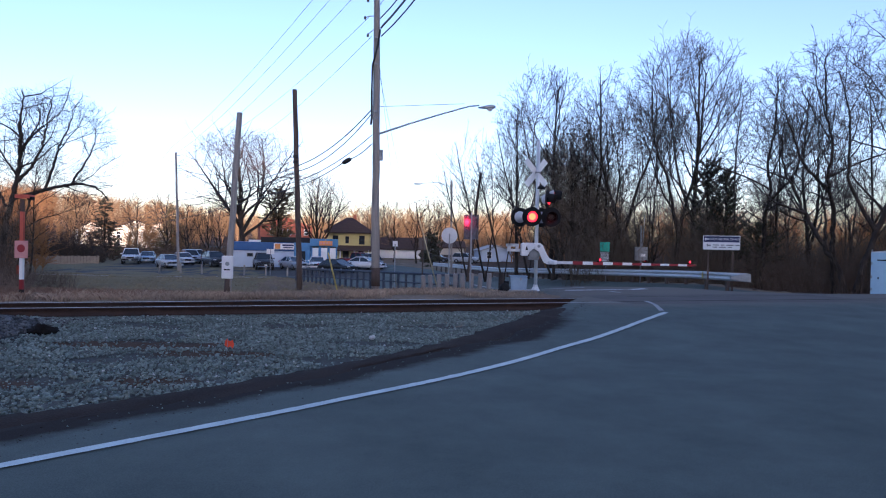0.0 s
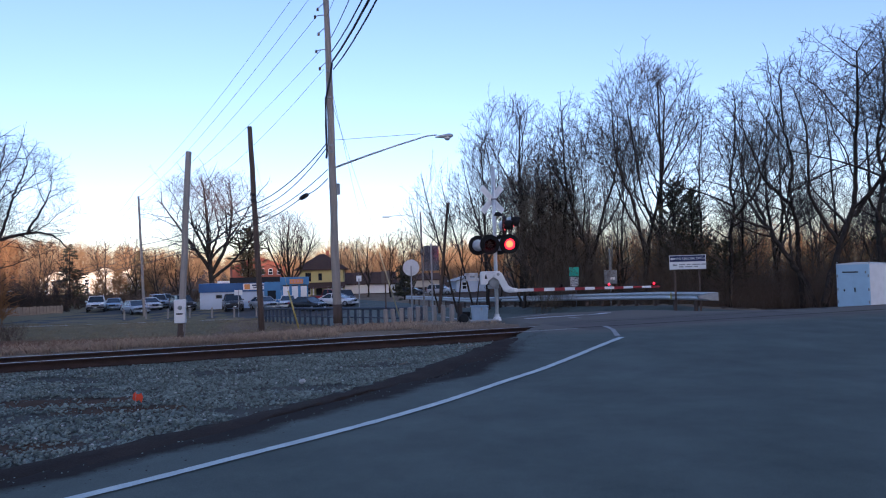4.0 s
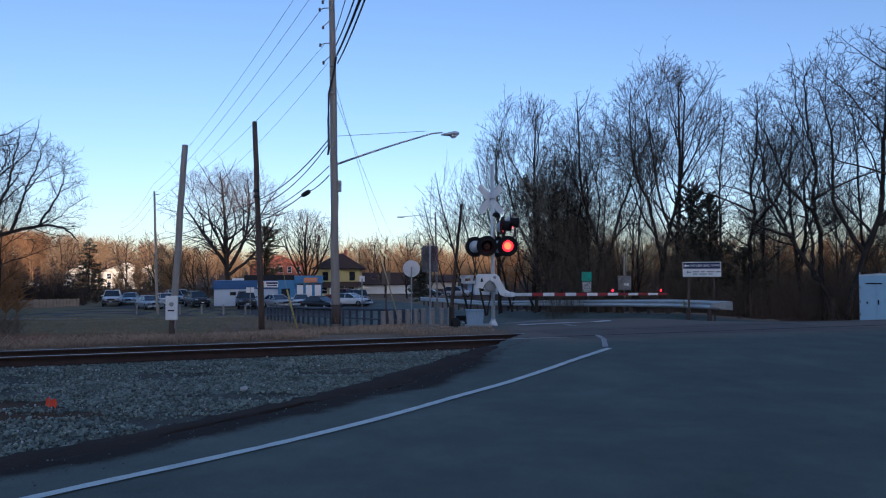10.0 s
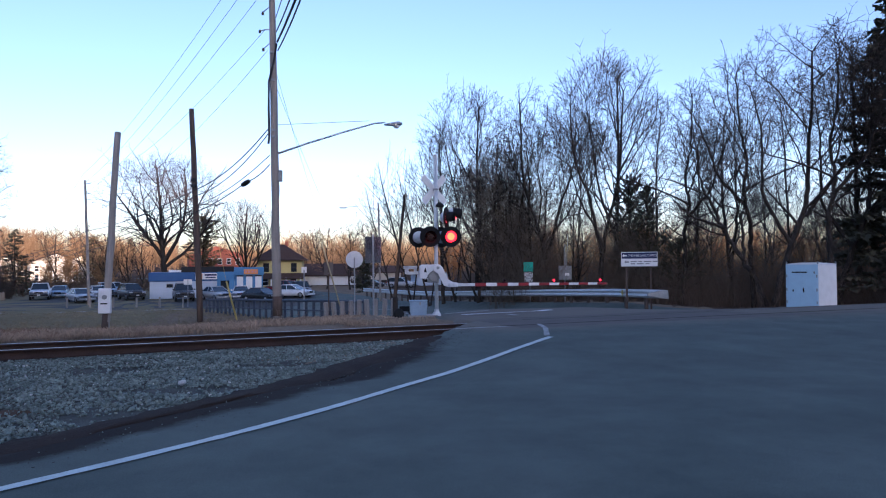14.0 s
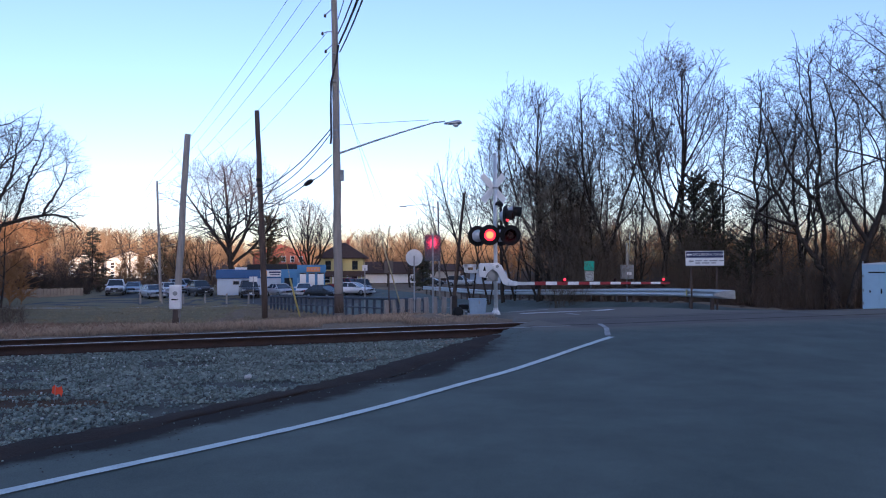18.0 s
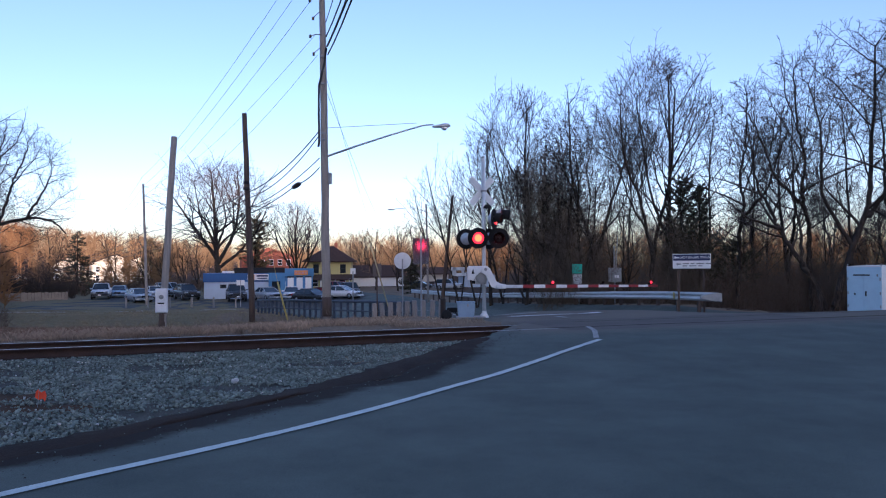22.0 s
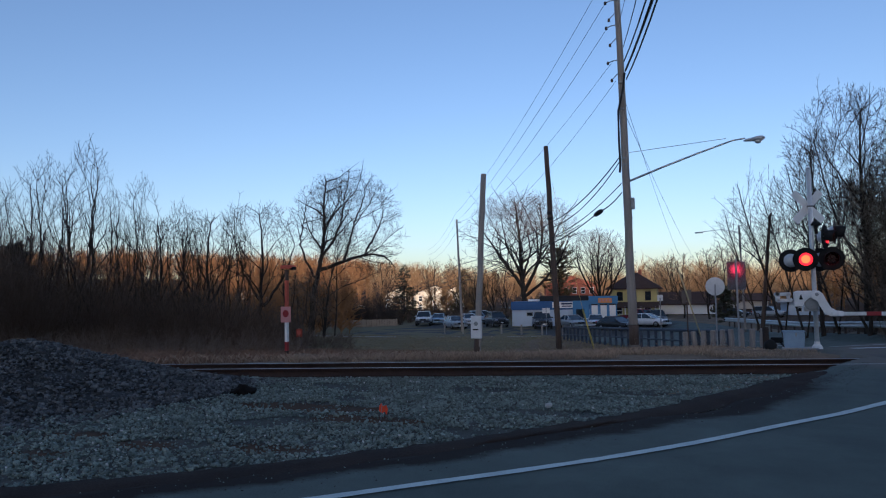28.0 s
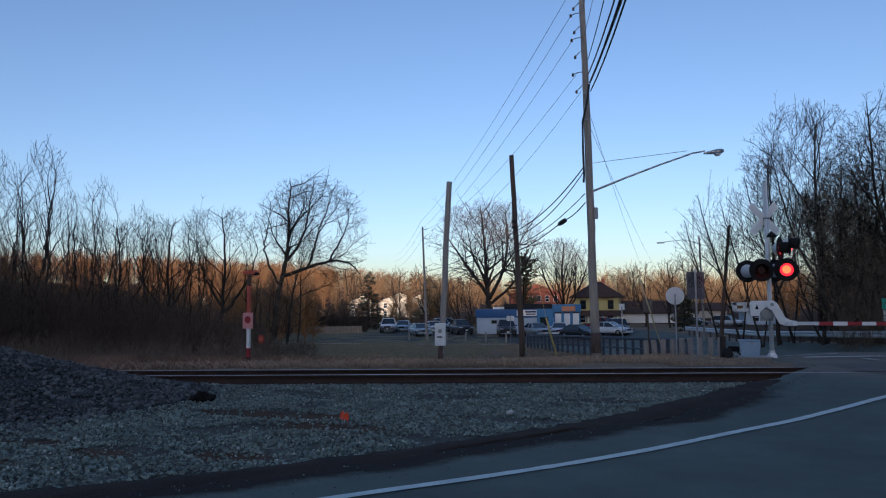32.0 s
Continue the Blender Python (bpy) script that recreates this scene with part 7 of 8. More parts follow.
    tree_kind("snag_forked", TWIG, 0.007, seed=36, height=9, stems=[(0.08, [(0, 0, -0.02), (0.01, 0, 0.30), (0.05, 0.01, 0.50), (0.06, 0, 0.70), (0.05, 0, 0.93)]), (0.055, [(0.01, 0, 0.26), (-0.05, 0.02, 0.50), (-0.05, 0, 0.66), (-0.08, 0, 0.86)]), (0.035, [(0.05, 0, 0.5), (0.12, 0, 0.62), (0.17, 0, 0.80)])], crown=(0.02, 0.62, 0.19, 0.44), angle=(20, 44), crook=0.09, up=0.07, bare=0.35, levels=3, gap=(0.68, 0.46, 0.34, 0.28), fill=0.75)
    tree_kind("sapling", TWIG, 0.007, seed=38, height=7, stems=[straight(0.04, 0.06, 0.01), (0.03, [(0.05, 0, 0), (-0.06, 0.05, 0.5), (-0.08, 0.05, 0.9)])], crown=(0, 0.60, 0.14, 0.44), angle=(18, 38), crook=0.08, up=0.09, bare=0.3, levels=2, gap=(0.5, 0.35, 0.3), fill=0.8)
    tree_kind("round_crown", TWIG, 0.007, seed=32, height=8, stems=[straight(0.13, 0.03, 0.02), (0.09, [(0, 0, 0.30), (-0.14, 0.03, 0.50), (-0.22, 0, 0.72)]), (0.08, [(0, 0, 0.30), (0.13, -0.03, 0.52), (0.20, 0, 0.74)])], crown=(0, 0.66, 0.33, 0.34), angle=(26, 52), crook=0.11, up=0.045, bare=0.35, gap=(0.45, 0.40, 0.32, 0.26))
    tree_kind("long_limbed", TWIG, 0.009, seed=53, height=14, stems=[
        (0.26, [(0, 0, -0.03), (0.01, 0, 0.14), (0.03, 0, 0.30), (0.06, 0, 0.43), (0.08, 0.02, 0.56), (0.09, 0, 0.68), (0.08, 0.02, 0.80), (0.10, 0, 0.94)]),
        (0.18, [(0.06, 0, 0.41), (0.13, 0, 0.43), (0.21, 0.01, 0.465), (0.30, 0, 0.49), (0.38, 0.02, 0.505), (0.46, 0, 0.48), (0.51, 0, 0.42)]),
        (0.13, [(0.08, 0, 0.50), (0.14, -0.04, 0.58), (0.19, -0.05, 0.70), (0.20, -0.05, 0.82), (0.23, -0.03, 0.95)]),
        (0.12, [(0.20, 0.01, 0.46), (0.24, 0.05, 0.57), (0.26, 0.06, 0.68), (0.31, 0.05, 0.80), (0.34, 0.04, 0.92)]),
        (0.10, [(0.32, 0, 0.49), (0.38, -0.03, 0.60), (0.43, -0.02, 0.70), (0.44, 0, 0.80)]),
        (0.11, [(0.04, 0, 0.34), (-0.02, 0.03, 0.46), (-0.06, 0.03, 0.58), (-0.03, 0.02, 0.70), (-0.02, 0, 0.84)]),
        (0.14, [(0.08, 0.03, -0.03), (0.10, 0.03, 0.20), (0.12, 0.02, 0.36), (0.15, 0, 0.45)])],
              crown=(0.22, 0.67, 0.35, 0.36), angle=(30, 62), crook=0.14, up=0.02, bare=0.42, gap=(0.55, 0.44, 0.34, 0.27), droop=0.02)
    tree_kind("small_bare", TWIG_SUN_RED, 0.02, seed=61, height=9, stems=[straight(0.14, 0.02, 0.02), (0.09, [(0, 0, 0.2), (-0.1, 0.04, 0.45), (-0.16, 0.05, 0.75)])], crown=(0, 0.56, 0.34, 0.44), angle=(28, 55), crook=0.12, up=0.04, bare=0.2, gap=(0.5, 0.45, 0.4), levels=3)


def build_trees():
    build_tree_kinds()
    rnd = random.Random(77)
    # woods beyond the guardrail: column, distance, kind, steepness of the top, turn of its own
    row = [(704, 60, "slender_leaning", 0.140, 0), (736, 60, "slender_leaning", 0.178, 4), (766, 58, "slender_leaning", 0.168, -12), (790, 57, "ash", 0.225, 200), (812, 56, "slender_leaning", 0.20, 10), (848, 54, "ash", 0.280, 4), (872, 58, "ash_forked", 0.200, 60),
           (852, 52, "vine_hung", 0.155, 30), (893, 53, "vine_hung", 0.18, 190), (878, 51, "vine_hung", 0.180, 0), (912, 52, "vine_hung", 0.190, 140), (946, 51, "vine_hung", 0.172, 250), (930, 57, "slender", 0.225, 180), (972, 50, "ash_forked", 0.272, 180), (1032, 56, "slender", 0.226, 90), (1018, 50, "vine_hung", 0.120, 60),
           (1072, 50, "ash_forked", 0.290, 30), (1098, 52, "ash", 0.322, 60), (1160, 54, "slender", 0.24, 0), (1214, 47, "locust_upright", 0.258, 190), (1250, 53, "slender", 0.235, 140), (1364, 46, "leaning_old", 0.200, 4), (1340, 47, "locust_upright", 0.288, 8),
           (1300, 55, "ash_forked", 0.240, 100), (1372, 45, "locust", 0.318, 0), (1410, 52, "slender", 0.24, 220), (1470, 45, "locust_upright", 0.312, 185), (1484, 46, "locust", 0.285, -20), (1530, 50, "ash", 0.30, 200), (1600, 45, "locust", 0.30, 90), (1690, 44, "ash", 0.30, 10)]
    for px, d, key, rise, turn in row:
        x, y = dirxy(px, d)
        plant(key, x, y, height_for(x, y, rise), facing(x, y) + turn, {"ash": "tall bare tree with upswept fine grey twigs", "ash_forked": "tall bare tree forking into upswept limbs", "locust": "bare tree with heavy crooked dark limbs", "locust_upright": "tall bare tree with a crooked dark trunk",
              "leaning_old": "old bare tree leaning far over", "vine_hung": "small bare tree tangled with dry vines"}.get(key, "slender bare tree at the edge of the woods"), "roadside woods")
    for i in range(20):
        x, y = dirxy(rnd.uniform(840, 1640), rnd.uniform(58, 80))
        plant(rnd.choice(["ash", "slender", "slender", "ash_forked"]), x, y, rnd.uniform(9, 13), rnd.uniform(0, 360), "bare deciduous tree deeper in the woods", "roadside woods")
    # thicket to the west
    for px, d, key, rise in ((46, 38, "round_crown", 0.172), (12, 37, "snag", 0.12), (85, 37, "snag", 0.135), (108, 36, "snag_forked", 0.125), (135, 37, "snag", 0.15), (160, 36, "snag_forked", 0.176), (196, 35, "snag", 0.198), (212, 36, "snag_forked", 0.165), (238, 35, "snag", 0.15), (257, 34, "snag_forked", 0.198), (275, 34, "snag", 0.222), (295, 37, "snag_forked", 0.15),
                             (318, 37, "snag", 0.12), (337, 35, "snag_forked", 0.152), (356, 36, "snag", 0.178), (376, 38, "snag_forked", 0.12), (396, 39, "round_crown", 0.130), (430, 36, "snag", 0.146), (446, 38, "snag_forked", 0.13), (470, 37, "round_crown", 0.138), (492, 38, "snag_forked", 0.10), (512, 36, "snag", 0.142), (536, 39, "snag_forked", 0.10), (568, 38, "round_crown", 0.153), (612, 40, "snag_forked", 0.09),
                             (-50, 36, "snag", 0.15), (-130, 38, "snag_forked", 0.15), (-220, 36, "round_crown", 0.14), (-300, 37, "snag", 0.15)):
        x, y = west(px, d)
        plant(key, x, y, height_for(x, y, rise), facing(x, y) + rnd.choice([0, 180]) + rnd.uniform(-25, 25), {"round_crown": "small bare tree with a rounded crown of fine twigs"}.get(key, "sparse crooked bare tree rising from the thicket"), "thicket trees")
    for i in range(34):
        px = rnd.uniform(-60, 560)
        x, y = west(px, rnd.uniform(33, 42))
        plant("sapling", x, y, height_for(x, y, rnd.uniform(0.075, 0.125)), rnd.uniform(0, 360), "thin upright bare sapling in the thicket", "thicket trees")
    x, y = west(648, 60)
    plant("long_limbed", x, y, height_for(x, y, 0.206), facing(x, y), "bare spreading tree with a long overhanging limb", "thicket trees")
    for px, d, rise in ((628, 55, 0.045), (650, 56, 0.055), (672, 57, 0.040)):
        x, y = west(px, d)
        plant("vine_hung", x, y, height_for(x, y, rise), px, "low dark tangle of vines round a tree's foot", "thicket trees")
    x, y = west(690, 63)
    plant("slender", x, y, height_for(x, y, 0.115), 40, "slender bare tree beside a spreading one", "thicket trees")
    # trees round the lot
    x, y = -30.2, 96.0
    plant("shade_tree", x, y, height_for(x, y, 0.181), facing(x, y), "large bare spreading shade tree behind the shop", "shade trees")
    x, y = -22.6, 112.0
    plant("vase_tree", x, y, height_for(x, y, 0.106), facing(x, y), "bare vase-shaped shade tree beside the yellow house", "shade trees")
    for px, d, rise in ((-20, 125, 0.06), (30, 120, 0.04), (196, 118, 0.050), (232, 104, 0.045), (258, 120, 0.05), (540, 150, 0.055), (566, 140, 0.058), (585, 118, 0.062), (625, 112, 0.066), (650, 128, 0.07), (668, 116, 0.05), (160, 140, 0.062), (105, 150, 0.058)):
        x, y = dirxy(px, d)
        plant("small_bare", x, y, height_for(x, y, rise), rnd.uniform(0, 360), "bare tree in the distance, low-sun warmth in its twig colour", "distant trees")
    conifer(*dirxy(1592, 47), 18.5, 3.6, 5, "tall dark spruce at the edge of the woods")
    conifer(*dirxy(1120, 50), 8.6, 1.7, 6, "dark evergreen cedar among bare trees", 0, 2.4, CEDAR, 0.38, (0.3, 1.5), 0.38)
    conifer(*dirxy(1152, 49), 7.8, 1.5, 7, "dark evergreen cedar among bare trees", 0, 2.0, CEDAR, 0.42, (0.3, 1.5), 0.38)
    conifer(*dirxy(1206, 48), 4.4, 2.0, 14, "low dark evergreen bush at the edge of the woods", 0, 2.0, CEDAR, 0.4, (0.1, 1.2), 0.4)
    conifer(*dirxy(366, 104), 10.6, 3.3, 8, "olive green pine with a broad crown behind the shop", 0, 2.6, PINE_NEEDLE, 0.24, (-0.1, 0.9), 0.5)
    conifer(*dirxy(648, 96), 4.8, 1.5, 12, "dark evergreen shrub beside the street", 0, 0.9, CEDAR, 0.3)
    conifer(*dirxy(34, 112), 9.2, 3.0, 9, "dark spruce with ragged boughs beyond the parking lot", 0, 0.8, CEDAR, 0.7, (-0.3, 0.2), 0.7)
    conifer(*dirxy(172, 150), 9.5, 4.5, 10, "far olive green pine on the slope", 0, 0.5, PINE_NEEDLE)
    conifer(*west(150, 39), 5.0, 2.6, 11, "dark vine-covered shrub mass in the thicket")


def far_woods():
    rng = np.random.default_rng(41)
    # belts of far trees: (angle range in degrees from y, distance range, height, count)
    # the reddish and rust belts carry low sunlight in their twig colour
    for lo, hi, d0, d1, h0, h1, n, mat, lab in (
            (-62, -30, 150, 330, 9, 13, 420, TWIG_SUN_RUST, "far wooded hillside of bare trees, low-sun orange in their colour"),
            (-50, -31, 66, 130, 4, 8, 130, TWIG_SUN_RUST, "bare trees and brush beyond the verge"),
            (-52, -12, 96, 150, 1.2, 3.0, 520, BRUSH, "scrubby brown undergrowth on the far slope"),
            (-36, -20, 118, 160, 5, 8, 26, TWIG_SUN_RED, "bare trees in front of the houses on the slope"),
            (-31, -8, 170, 330, 8, 12, 230, TWIG_SUN_RED, "far belt of bare trees behind the houses"),
            (-9, 6, 150, 260, 8, 12, 120, TWIG_SUN_RED, "far belt of bare trees at the end of the road"),
            (4, 42, 95, 190, 8, 13, 200, TWIG_SUN_RUST, "far bare woods seen between the near trunks")):
        a = np.radians(rng.uniform(lo, hi, n))
        d = np.sqrt(rng.uniform(d0 ** 2, d1 ** 2, n))
        x, y = d * np.sin(a), d * np.cos(a)
        h = rng.uniform(h0, h1, n)
        S0, S1, R0, R1 = [], [], [], []
        for i in range(n):
            k = 46 if h0 > 3 else 22
            base = np.array([x[i], y[i], land1(x[i], y[i]) - 0.3])
            S0.append(base); S1.append(base + [0, 0, h[i] * 0.55]); R0.append(0.012 * h[i]); R1.append(0.006 * h[i])
            u = rng.uniform(0.10, 0.75, k)
            dirs = rng.normal(0, 1, (k, 3))
            dirs[:, 2] = abs(dirs[:, 2]) * 0.9 + 0.5
            dirs /= np.linalg.norm(dirs, axis=1)[:, None]
            p = base + np.outer(u, [0, 0, h[i]])
            ln = h[i] * rng.uniform(0.16, 0.42, k) * (1.1 - 0.6 * u)
            q = p + dirs * ln[:, None]
            for j in range(k):
                S0.append(p[j]); S1.append(q[j]); R0.append(0.06); R1.append(0.03)
            for rep in range(2):
                m = p + (q - p) * rng.uniform(0.35, 1.0, k)[:, None]
                e = dirs + rng.normal(0, 0.55, (k, 3))
                e /= np.linalg.norm(e, axis=1)[:, None]
                mm = m + e * (ln * rng.uniform(0.3, 0.7, k))[:, None]
                for j in range(k):
                    S0.append(m[j]); S1.append(mm[j]); R0.append(0.032); R1.append(0.014)
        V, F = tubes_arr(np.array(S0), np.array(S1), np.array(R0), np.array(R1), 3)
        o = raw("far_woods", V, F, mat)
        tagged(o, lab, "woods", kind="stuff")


def build_brush():
    rng = np.random.default_rng(51)
    # right: undergrowth below the woods
    n = 7000
    a = rng.uniform(640, 1750, n)
    d = rng.uniform(43, 66, n)
    ang = np.arctan((a - 784) / 1245) + radians(3.87)
    x, y = d * np.sin(ang), d * np.cos(ang)
    low = np.interp(a, [990, 1012, 1046, 1066], [1, 0.3, 0.3, 1])
    keep = x > np.interp(y, [30, 36, 47, 59, 72], [26, 15, 10.5, 6.5, 2]) 
    x, y, low = x[keep], y[keep], low[keep]
    stems(1, x, y, land(x, y), low * rng.uniform(0.8, 3.6, len(x)) * rng.uniform(0.55, 1, len(x)), np.full(len(x), 0.012), BRUSH, "undergrowth", "tangled brown undergrowth below the woods", "undergrowth", 0.3, 3)
    # vine-hung saplings and dead stems among the trunks
    n = 2100
    a = np.concatenate([rng.uniform(880, 1620, n - 500), rng.normal(950, 34, 250), rng.normal(1122, 30, 250)])
    d = rng.uniform(46, 60, n)
    ang = np.arctan((a - 784) / 1245) + radians(3.87)
    x, y = d * np.sin(ang), d * np.cos(ang)
    h = rng.uniform(2.2, 5.0, n) + np.where(np.arange(n) >= n - 500, rng.uniform(0.5, 4.0, n), 0)
    h *= np.interp(a, [990, 1012, 1046, 1066], [1, 0.35, 0.35, 1])
    stems(5, x, y, land(x, y), h, np.full(n, 0.015), TWIG_VINE, "saplings", "tangle of saplings and dry vines among the trunks", "saplings", 0.30, 6, 3, 0.8)
    # left: dense thicket
    n = 7600
    a = rng.uniform(-420, 640, n)
    d = 31 + 17 * rng.random(n) ** 1.3
    ang = np.arctan((a - 784) / 1245) - radians(28.54)
    x, y = d * np.sin(ang), d * np.cos(ang)
    h = rng.uniform(1.6, 5.0, n) * np.interp(a, [-420, 90, 140, 200, 270, 380, 470, 560, 640], [1.0, 0.98, 1.12, 1.04, 0.96, 0.72, 0.66, 0.55, 0.34])
    stems(2, x, y, land(x, y), h, np.full(n, 0.014), BRUSH, "thicket", "dense dark brown thicket of leafless shrubs", "thicket", 0.28, 4)
    # dry weeds along the foot of the thicket
    n = 2600
    a = rng.uniform(-420, 640, n)
    d = 26.5 + 5.5 * rng.random(n) ** 0.7
    ang = np.arctan((a - 784) / 1245) - radians(28.54)
    x, y = d * np.sin(ang), d * np.cos(ang)
    stems(6, x, y, land(x, y), rng.uniform(0.35, 1.5, n) * rng.uniform(0.5, 1, n), np.full(n, 0.009), DRY_WEED, "tall_weeds", "pale brown dead weeds along the foot of the thicket", "weeds", 0.4, 4, 3, 0.6)
    # dark scrub beyond the end of the lot
    n = 420
    a = rng.uniform(655, 812, n)
    d = rng.uniform(94, 106, n)
    ang = np.arctan((a - 784) / 1245) - radians(28.54)
    x, y = d * np.sin(ang), d * np.cos(ang)
    stems(9, x, y, land(x, y), rng.uniform(2.0, 4.4, n), np.full(n, 0.03), TWIG, "scrub", "dark leafless scrub beyond the parking lot", "scrub", 0.35, 5, 3, 0.8)
    # low brush in front of the tree with the limb, and round the far verge
    n = 700
    a = rng.uniform(540, 720, n)
    d = rng.uniform(34, 50, n)
    ang = np.arctan((a - 784) / 1245) - radians(28.54)
    x, y = d * np.sin(ang), d * np.cos(ang)
    keep = x < np.interp(y, [30, 41, 54, 70], [-5, -11, -16, -22])
    x, y = x[keep], y[keep]
    stems(3, x, y, land(x, y), rng.uniform(0.3, 1.1, len(x)), np.full(len(x), 0.010), BRUSH, "low_brush", "low brown brush in the verge", "brush", 0.4, 3)


def verge_weeds():
    """Ragged weeds in front of the bridge railing and along the track's far side."""
    rng = np.random.default_rng(83)
    n = 1500
    x = rng.uniform(-16, -0.6, n)
    y = TRACK_A * x + TRACK_B + rng.uniform(5.0, 17.0, n)
    clump = np.array([noise.noise(Vector((a * 0.45, b * 0.35, 4))) for a, b in zip(x, y)])
    keep = (clump > -0.05) & (in_road(x, y) < -0.6)
    x, y, clump = x[keep], y[keep], clump[keep]
    h = rng.uniform(0.12, 0.42, len(x)) * (0.7 + 1.2 * clump)
    stems(8, x, y, land(x, y), h, np.full(len(x), 0.006), DRY_WEED, "verge_weeds", "ragged brown weeds between the track and the railing", "weeds", 0.5, 4, 3, 0.7)


def grass(seed, x, y, h, w, mat, name, label):
    rng = np.random.default_rng(seed)
    n = len(x)
    z = land(x, y)
    a = rng.uniform(0, 2 * np.pi, n)
    lean = rng.normal(0, 0.55, (n, 2)) * h[:, None]
    dx, dy = np.cos(a) * w, np.sin(a) * w
    V = np.stack([np.stack([x - dx, y - dy, z - 0.05], 1), np.stack([x + dx, y + dy, z - 0.05], 1),
                  np.stack([x + lean[:, 0] * 0.4 + dx * 0.6, y + lean[:, 1] * 0.4 + dy * 0.6, z + h * 0.6], 1), np.stack([x + lean[:, 0], y + lean[:, 1], z + h], 1)], 1).reshape(-1, 3)
    i = np.arange(n)[:, None] * 4
    F = i + np.array([[0, 1, 2, 3]])
    o = raw(name, V, F, mat)
    return tagged(o, label, "grass", kind="stuff")


GRASS_BROWN = material("dead_weeds_brown", (0.27, 0.175, 0.12), (0.15, 0.10, 0.072), 0.9, scale=0.4, fine=6, bump=0, island=0.25, spec=0.08)
GRASS_GREEN = material("winter_grass_blades", (0.31, 0.255, 0.155), (0.20, 0.165, 0.10), 0.9, scale=0.4, fine=6, bump=0, island=0.3, spec=0.08)
GRASS = material("dead_grass_blades", (0.44, 0.335, 0.24), (0.25, 0.19, 0.135), 0.9, scale=0.4, fine=6, bump=0, island=0.2, spec=0.08)


def build_grass():
    rng = np.random.default_rng(61)
    n = 140000
    x = rng.uniform(-26, 1.2, n)
    t = 3.0 + 15 * rng.random(n) ** 1.35
    y = TRACK_A * x + TRACK_B + t * (1 + 0.25 * np.clip(-x / 20, 0, 1))
    clump = np.array([noise.noise(Vector((a * 0.6, b * 0.6, 0))) for a, b in zip(x, y)])
    keep = (in_road(x, y) < -0.4) & (clump > -0.25 + 0.02 * (t - 3))
    x, y, t = x[keep], y[keep], t[keep]
    h = rng.uniform(0.04, 0.26, len(x)) * rng.uniform(0.5, 1, len(x)) * np.interp(t, [2.6, 4, 8, 18], [0.5, 1, 0.8, 0.35]) * np.interp(x, [-20, -14, -8, -3, -1, 0.5], [1.6, 1.3, 1.1, 0.9, 0.6, 0.3])
    thin = rng.random(len(x)) < np.interp(x, [-3, -0.8, 0.8], [1, 0.7, 0.2])
    x, y, t, h = x[thin], y[thin], t[thin], h[thin]
    far = x < -13 + rng.normal(0, 2.0, len(x))
    grass(1, x[~far], y[~far], h[~far], np.full((~far).sum(), 0.0042), GRASS, "dead_grass", "tall dead tan grass along the track")
    grass(4, x[far], y[far], h[far], np.full(far.sum(), 0.0065), GRASS_BROWN, "dead_weeds", "brown dead weeds below the thicket")
    n = 60000
    x = rng.uniform(-45, -3, n)
    y = rng.uniform(26, 60, n)
    keep = (in_road(x, y) < -0.5)
    x, y = x[keep], y[keep]
    grass(2, x, y, rng.uniform(0.03, 0.12, len(x)), np.full(len(x), 0.009), GRASS_GREEN, "winter_grass", "patchy green-brown winter grass between track and lot")


CHUNK = np.array([(-1, -1, -1), (1, -1, -1), (1, 1, -1), (-1, 1, -1), (-1, -1, 1), (1, -1, 1), (1, 1, 1), (-1, 1, 1)], float) * 0.62
CHUNK_TRI = np.array([(0, 2, 1), (0, 3, 2), (4, 5, 6), (4, 6, 7), (0, 1, 5), (0, 5, 4), (1, 2, 6), (1, 6, 5), (2, 3, 7), (2, 7, 6), (3, 0, 4), (3, 4, 7)])


def chunks(rng, x, y, z, s, flat=0.7):
    """Angular broken stones of size s at the given places, as arrays."""
    n = len(x)
    V = CHUNK[None] * rng.uniform(0.65, 1.2, (n, 1, 3)) + rng.normal(0, 0.17, (n, 8, 3))
    a, b = rng.uniform(0, 2 * np.pi, n)[:, None], rng.normal(0, 0.5, n)[:, None]
    X, Y, Z = V[..., 0], V[..., 1], V[..., 2] * flat
    X, Z = X * np.cos(b) - Z * np.sin(b), X * np.sin(b) + Z * np.cos(b)
    V = np.stack([X * np.cos(a) - Y * np.sin(a), X * np.sin(a) + Y * np.cos(a), Z], -1) * s[:, None, None]
    V += np.stack([x, y, z], 1)[:, None]
    return V.reshape(-1, 3), (np.arange(n)[:, None, None] * 8 + CHUNK_TRI[None]).reshape(-1, 3)


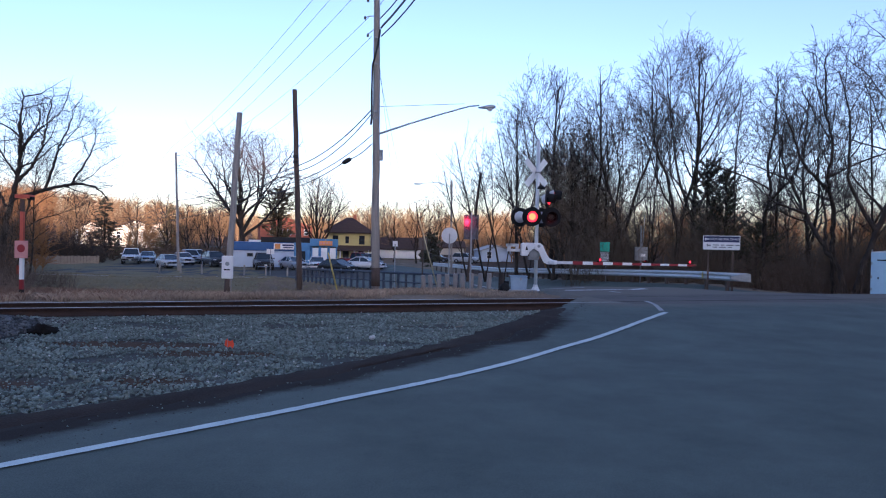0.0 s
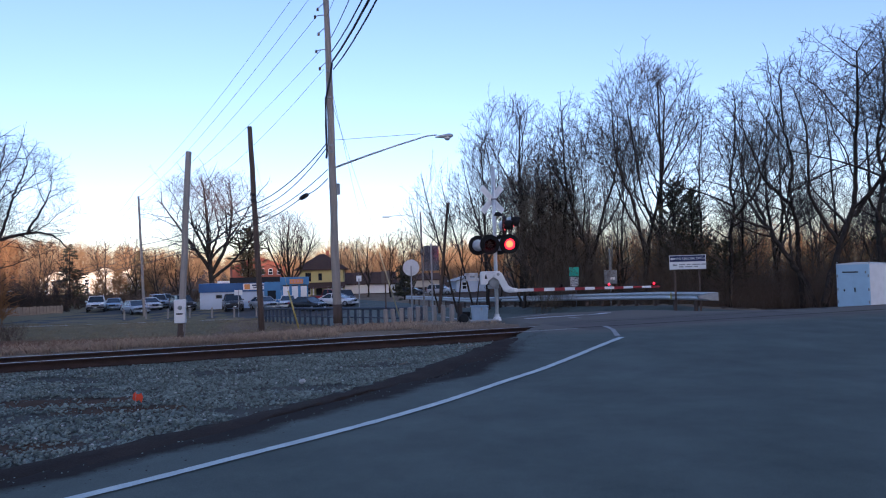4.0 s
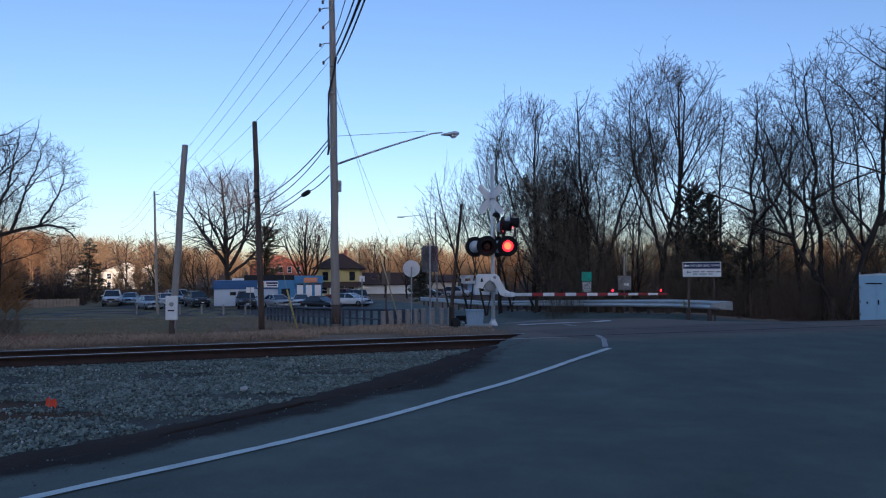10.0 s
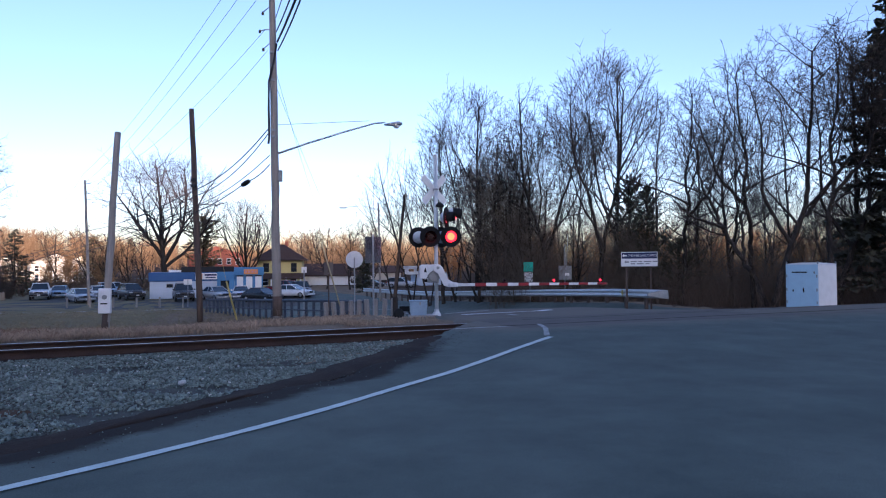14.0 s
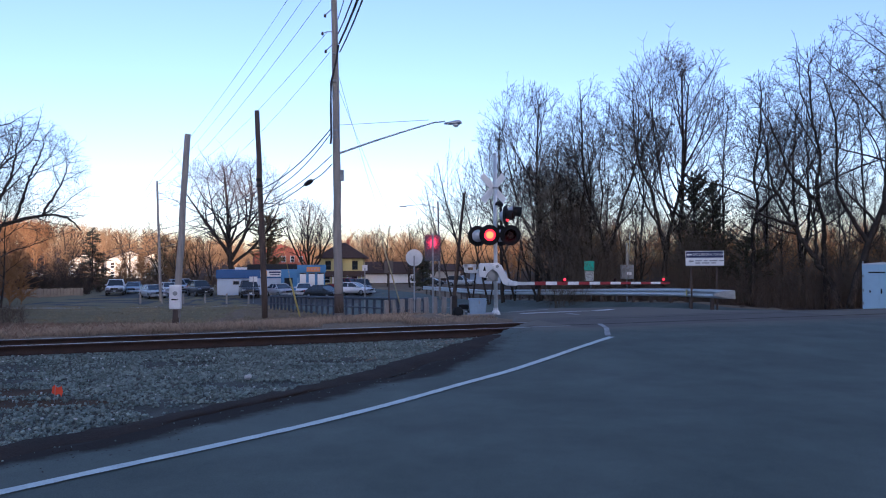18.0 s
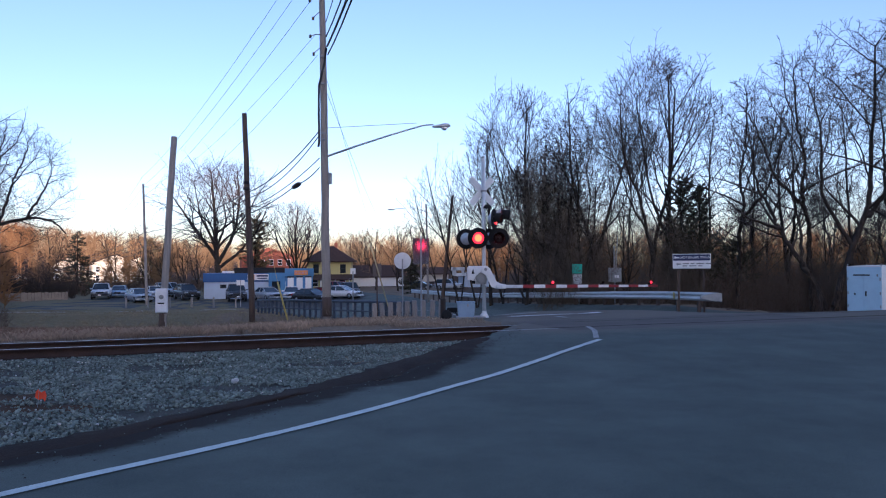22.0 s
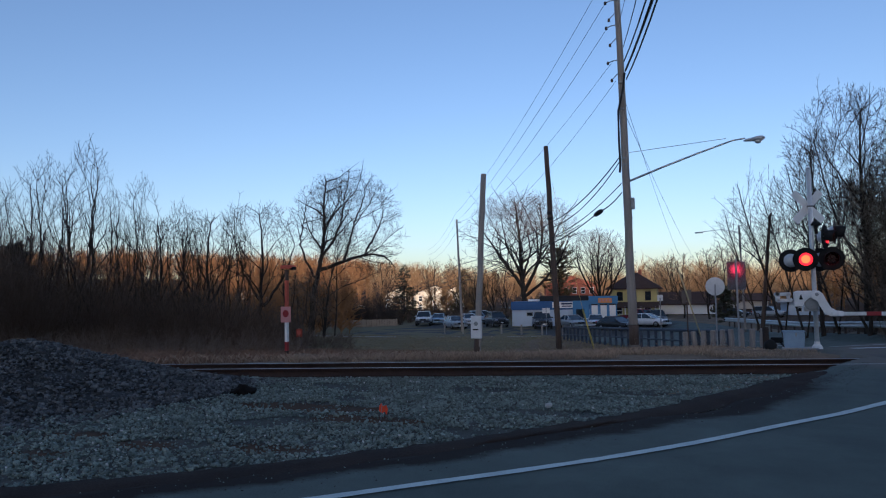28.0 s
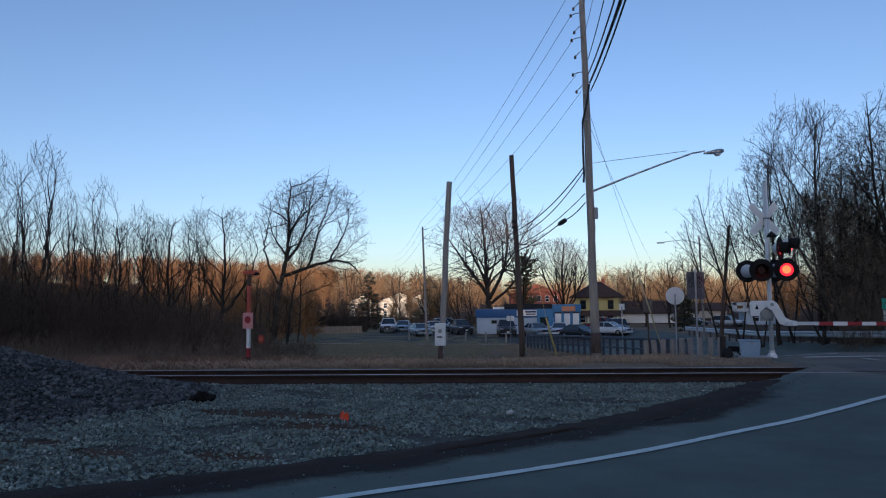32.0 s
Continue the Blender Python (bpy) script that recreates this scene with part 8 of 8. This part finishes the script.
def build_stones():
    rng = np.random.default_rng(71)
    n = 270000
    x = 2 - 23 * rng.random(n) ** 1.25
    y = rng.uniform(1.0, 18.5, n)
    t = y - (TRACK_A * x + TRACK_B)
    keep = (t < 3.1) & (x < berm_x(y) + rng.normal(0, 0.16, n)) & ~((t > -0.25) & (t < 1.8) & (rng.random(n) < 0.35)) & (in_road(x, y) < -0.25)
    bare = np.array([noise.noise(Vector((a * 0.55, b * 1.3, 9))) for a, b in zip(x, y)])
    keep &= pile_z(x, y) < 0.04
    # worn patches of bare soil
    bare = np.maximum(bare, worn(x, y))
    keep &= ~((bare > 0.28) & (t < -1.0) & (rng.random(n) < 0.86))
    x, y, t = x[keep], y[keep], t[keep]
    n = len(x)
    s = np.exp(rng.normal(math.log(0.0145), 0.42, n)).clip(0.007, 0.040)
    V, F = chunks(rng, x, y, gravel_z(x, y) + s * 0.12, s)
    o = raw("ballast_stones", V, F, STONE)
    tagged(o, "loose crushed grey ballast stones", "gravel", kind="stuff")
    m = 60000
    px, py = rng.uniform(-22, -8.5, m), rng.uniform(2.0, 12.5, m)
    keep = (pile_z(px, py) > -0.02) & (py - (TRACK_A * px + TRACK_B) < -0.5)
    px, py = px[keep], py[keep]
    ps = np.exp(rng.normal(math.log(0.023), 0.42, len(px))).clip(0.010, 0.06)
    V, F = chunks(rng, px, py, gravel_z(px, py) + ps * 0.12, ps)
    tagged(raw("stone_heap", V, F, STONE_DARK), "heap of dark crushed stone beside the track", "stone heap", kind="stuff")
    # a few stones repeated in pale colour as painted glints
    pick = rng.random(n) < 0.007
    x, y, s = x[pick], y[pick], np.minimum(s[pick], 0.022)
    V, F = chunks(rng, x, y, gravel_z(x, y) + 0.018, s)
    tagged(raw("glint_chips", V, F, PALE_STONE), "scattered pale chips drawn as glints on the gravel", "gravel", kind="stuff")
    # crumbs of dark earth on both edges of the verge
    n = 24000
    y = rng.uniform(-2, 16, n)
    u = rng.normal(0.3, 0.5, n)
    l = np.interp(y, [p[1] for p in ROAD_LEFT], [p[0] for p in ROAD_LEFT]) - 0.12
    x = l + (berm_x(y) - l) * u
    keep = (u > -0.75) & (u < 1.5)
    x, y, u = x[keep], y[keep], u[keep]
    s = np.exp(rng.normal(math.log(0.0065), 0.4, len(x))).clip(0.003, 0.013)
    z = np.where(u < 0, land(x, y) + 0.008, np.where(u > 1, gravel_z(x, y), land(x, y) - 0.03)) + s * 0.1
    V, F = chunks(rng, x, y, z, s, 0.5)
    tagged(raw("earth_crumbs", V, F, BERM), "crumbs of dark earth along the verge", "earth", kind="stuff")
    octa = np.array([(1, 0, 0), (0, 1, 0), (-1, 0, 0), (0, -1, 0), (0, 0, 1), (0, 0, -1)], float)
    tri = np.array([(0, 1, 4), (1, 2, 4), (2, 3, 4), (3, 0, 4), (1, 0, 5), (2, 1, 5), (3, 2, 5), (0, 3, 5)])
    # scattered grit on the edge of the road
    n = 160
    i = rng.integers(3, 9, n)
    u = rng.random(n)
    L = np.array(ROAD_LEFT)
    px = L[i, 0] * (1 - u) + L[i + 1, 0] * u + rng.normal(-0.2, 0.25, n)
    py = L[i, 1] * (1 - u) + L[i + 1, 1] * u
    s = rng.uniform(0.004, 0.011, n)
    V = octa[None] * rng.uniform(0.6, 1.2, (n, 6, 1)) * s[:, None, None] + np.stack([px, py, land(px, py) + 0.014], 1)[:, None]
    F = (np.arange(n)[:, None, None] * 6 + tri[None]).reshape(-1, 3)
    tagged(raw("road_grit", V.reshape(-1, 3), F, STONE), "scattered grit along the road edge", "gravel", kind="stuff")


def build_all():
    build_crossing_signal()
    base, at_h = build_main_pole()
    build_poles()
    build_wires(base, at_h)
    build_signs()
    build_marker_post()
    build_guardrail()
    build_trackside_boxes()
    build_bungalow()
    build_flags_and_debris()
    build_shop()
    build_house()
    build_far_buildings()
    build_cars()
    build_trees()
    far_woods()
    build_brush()
    verge_weeds()
    build_grass()
    build_stones()


build_ground()
build_road()
build_lines()
build_gravel()
build_track()
build_all()


def motions():
    move_lamps()


motions()
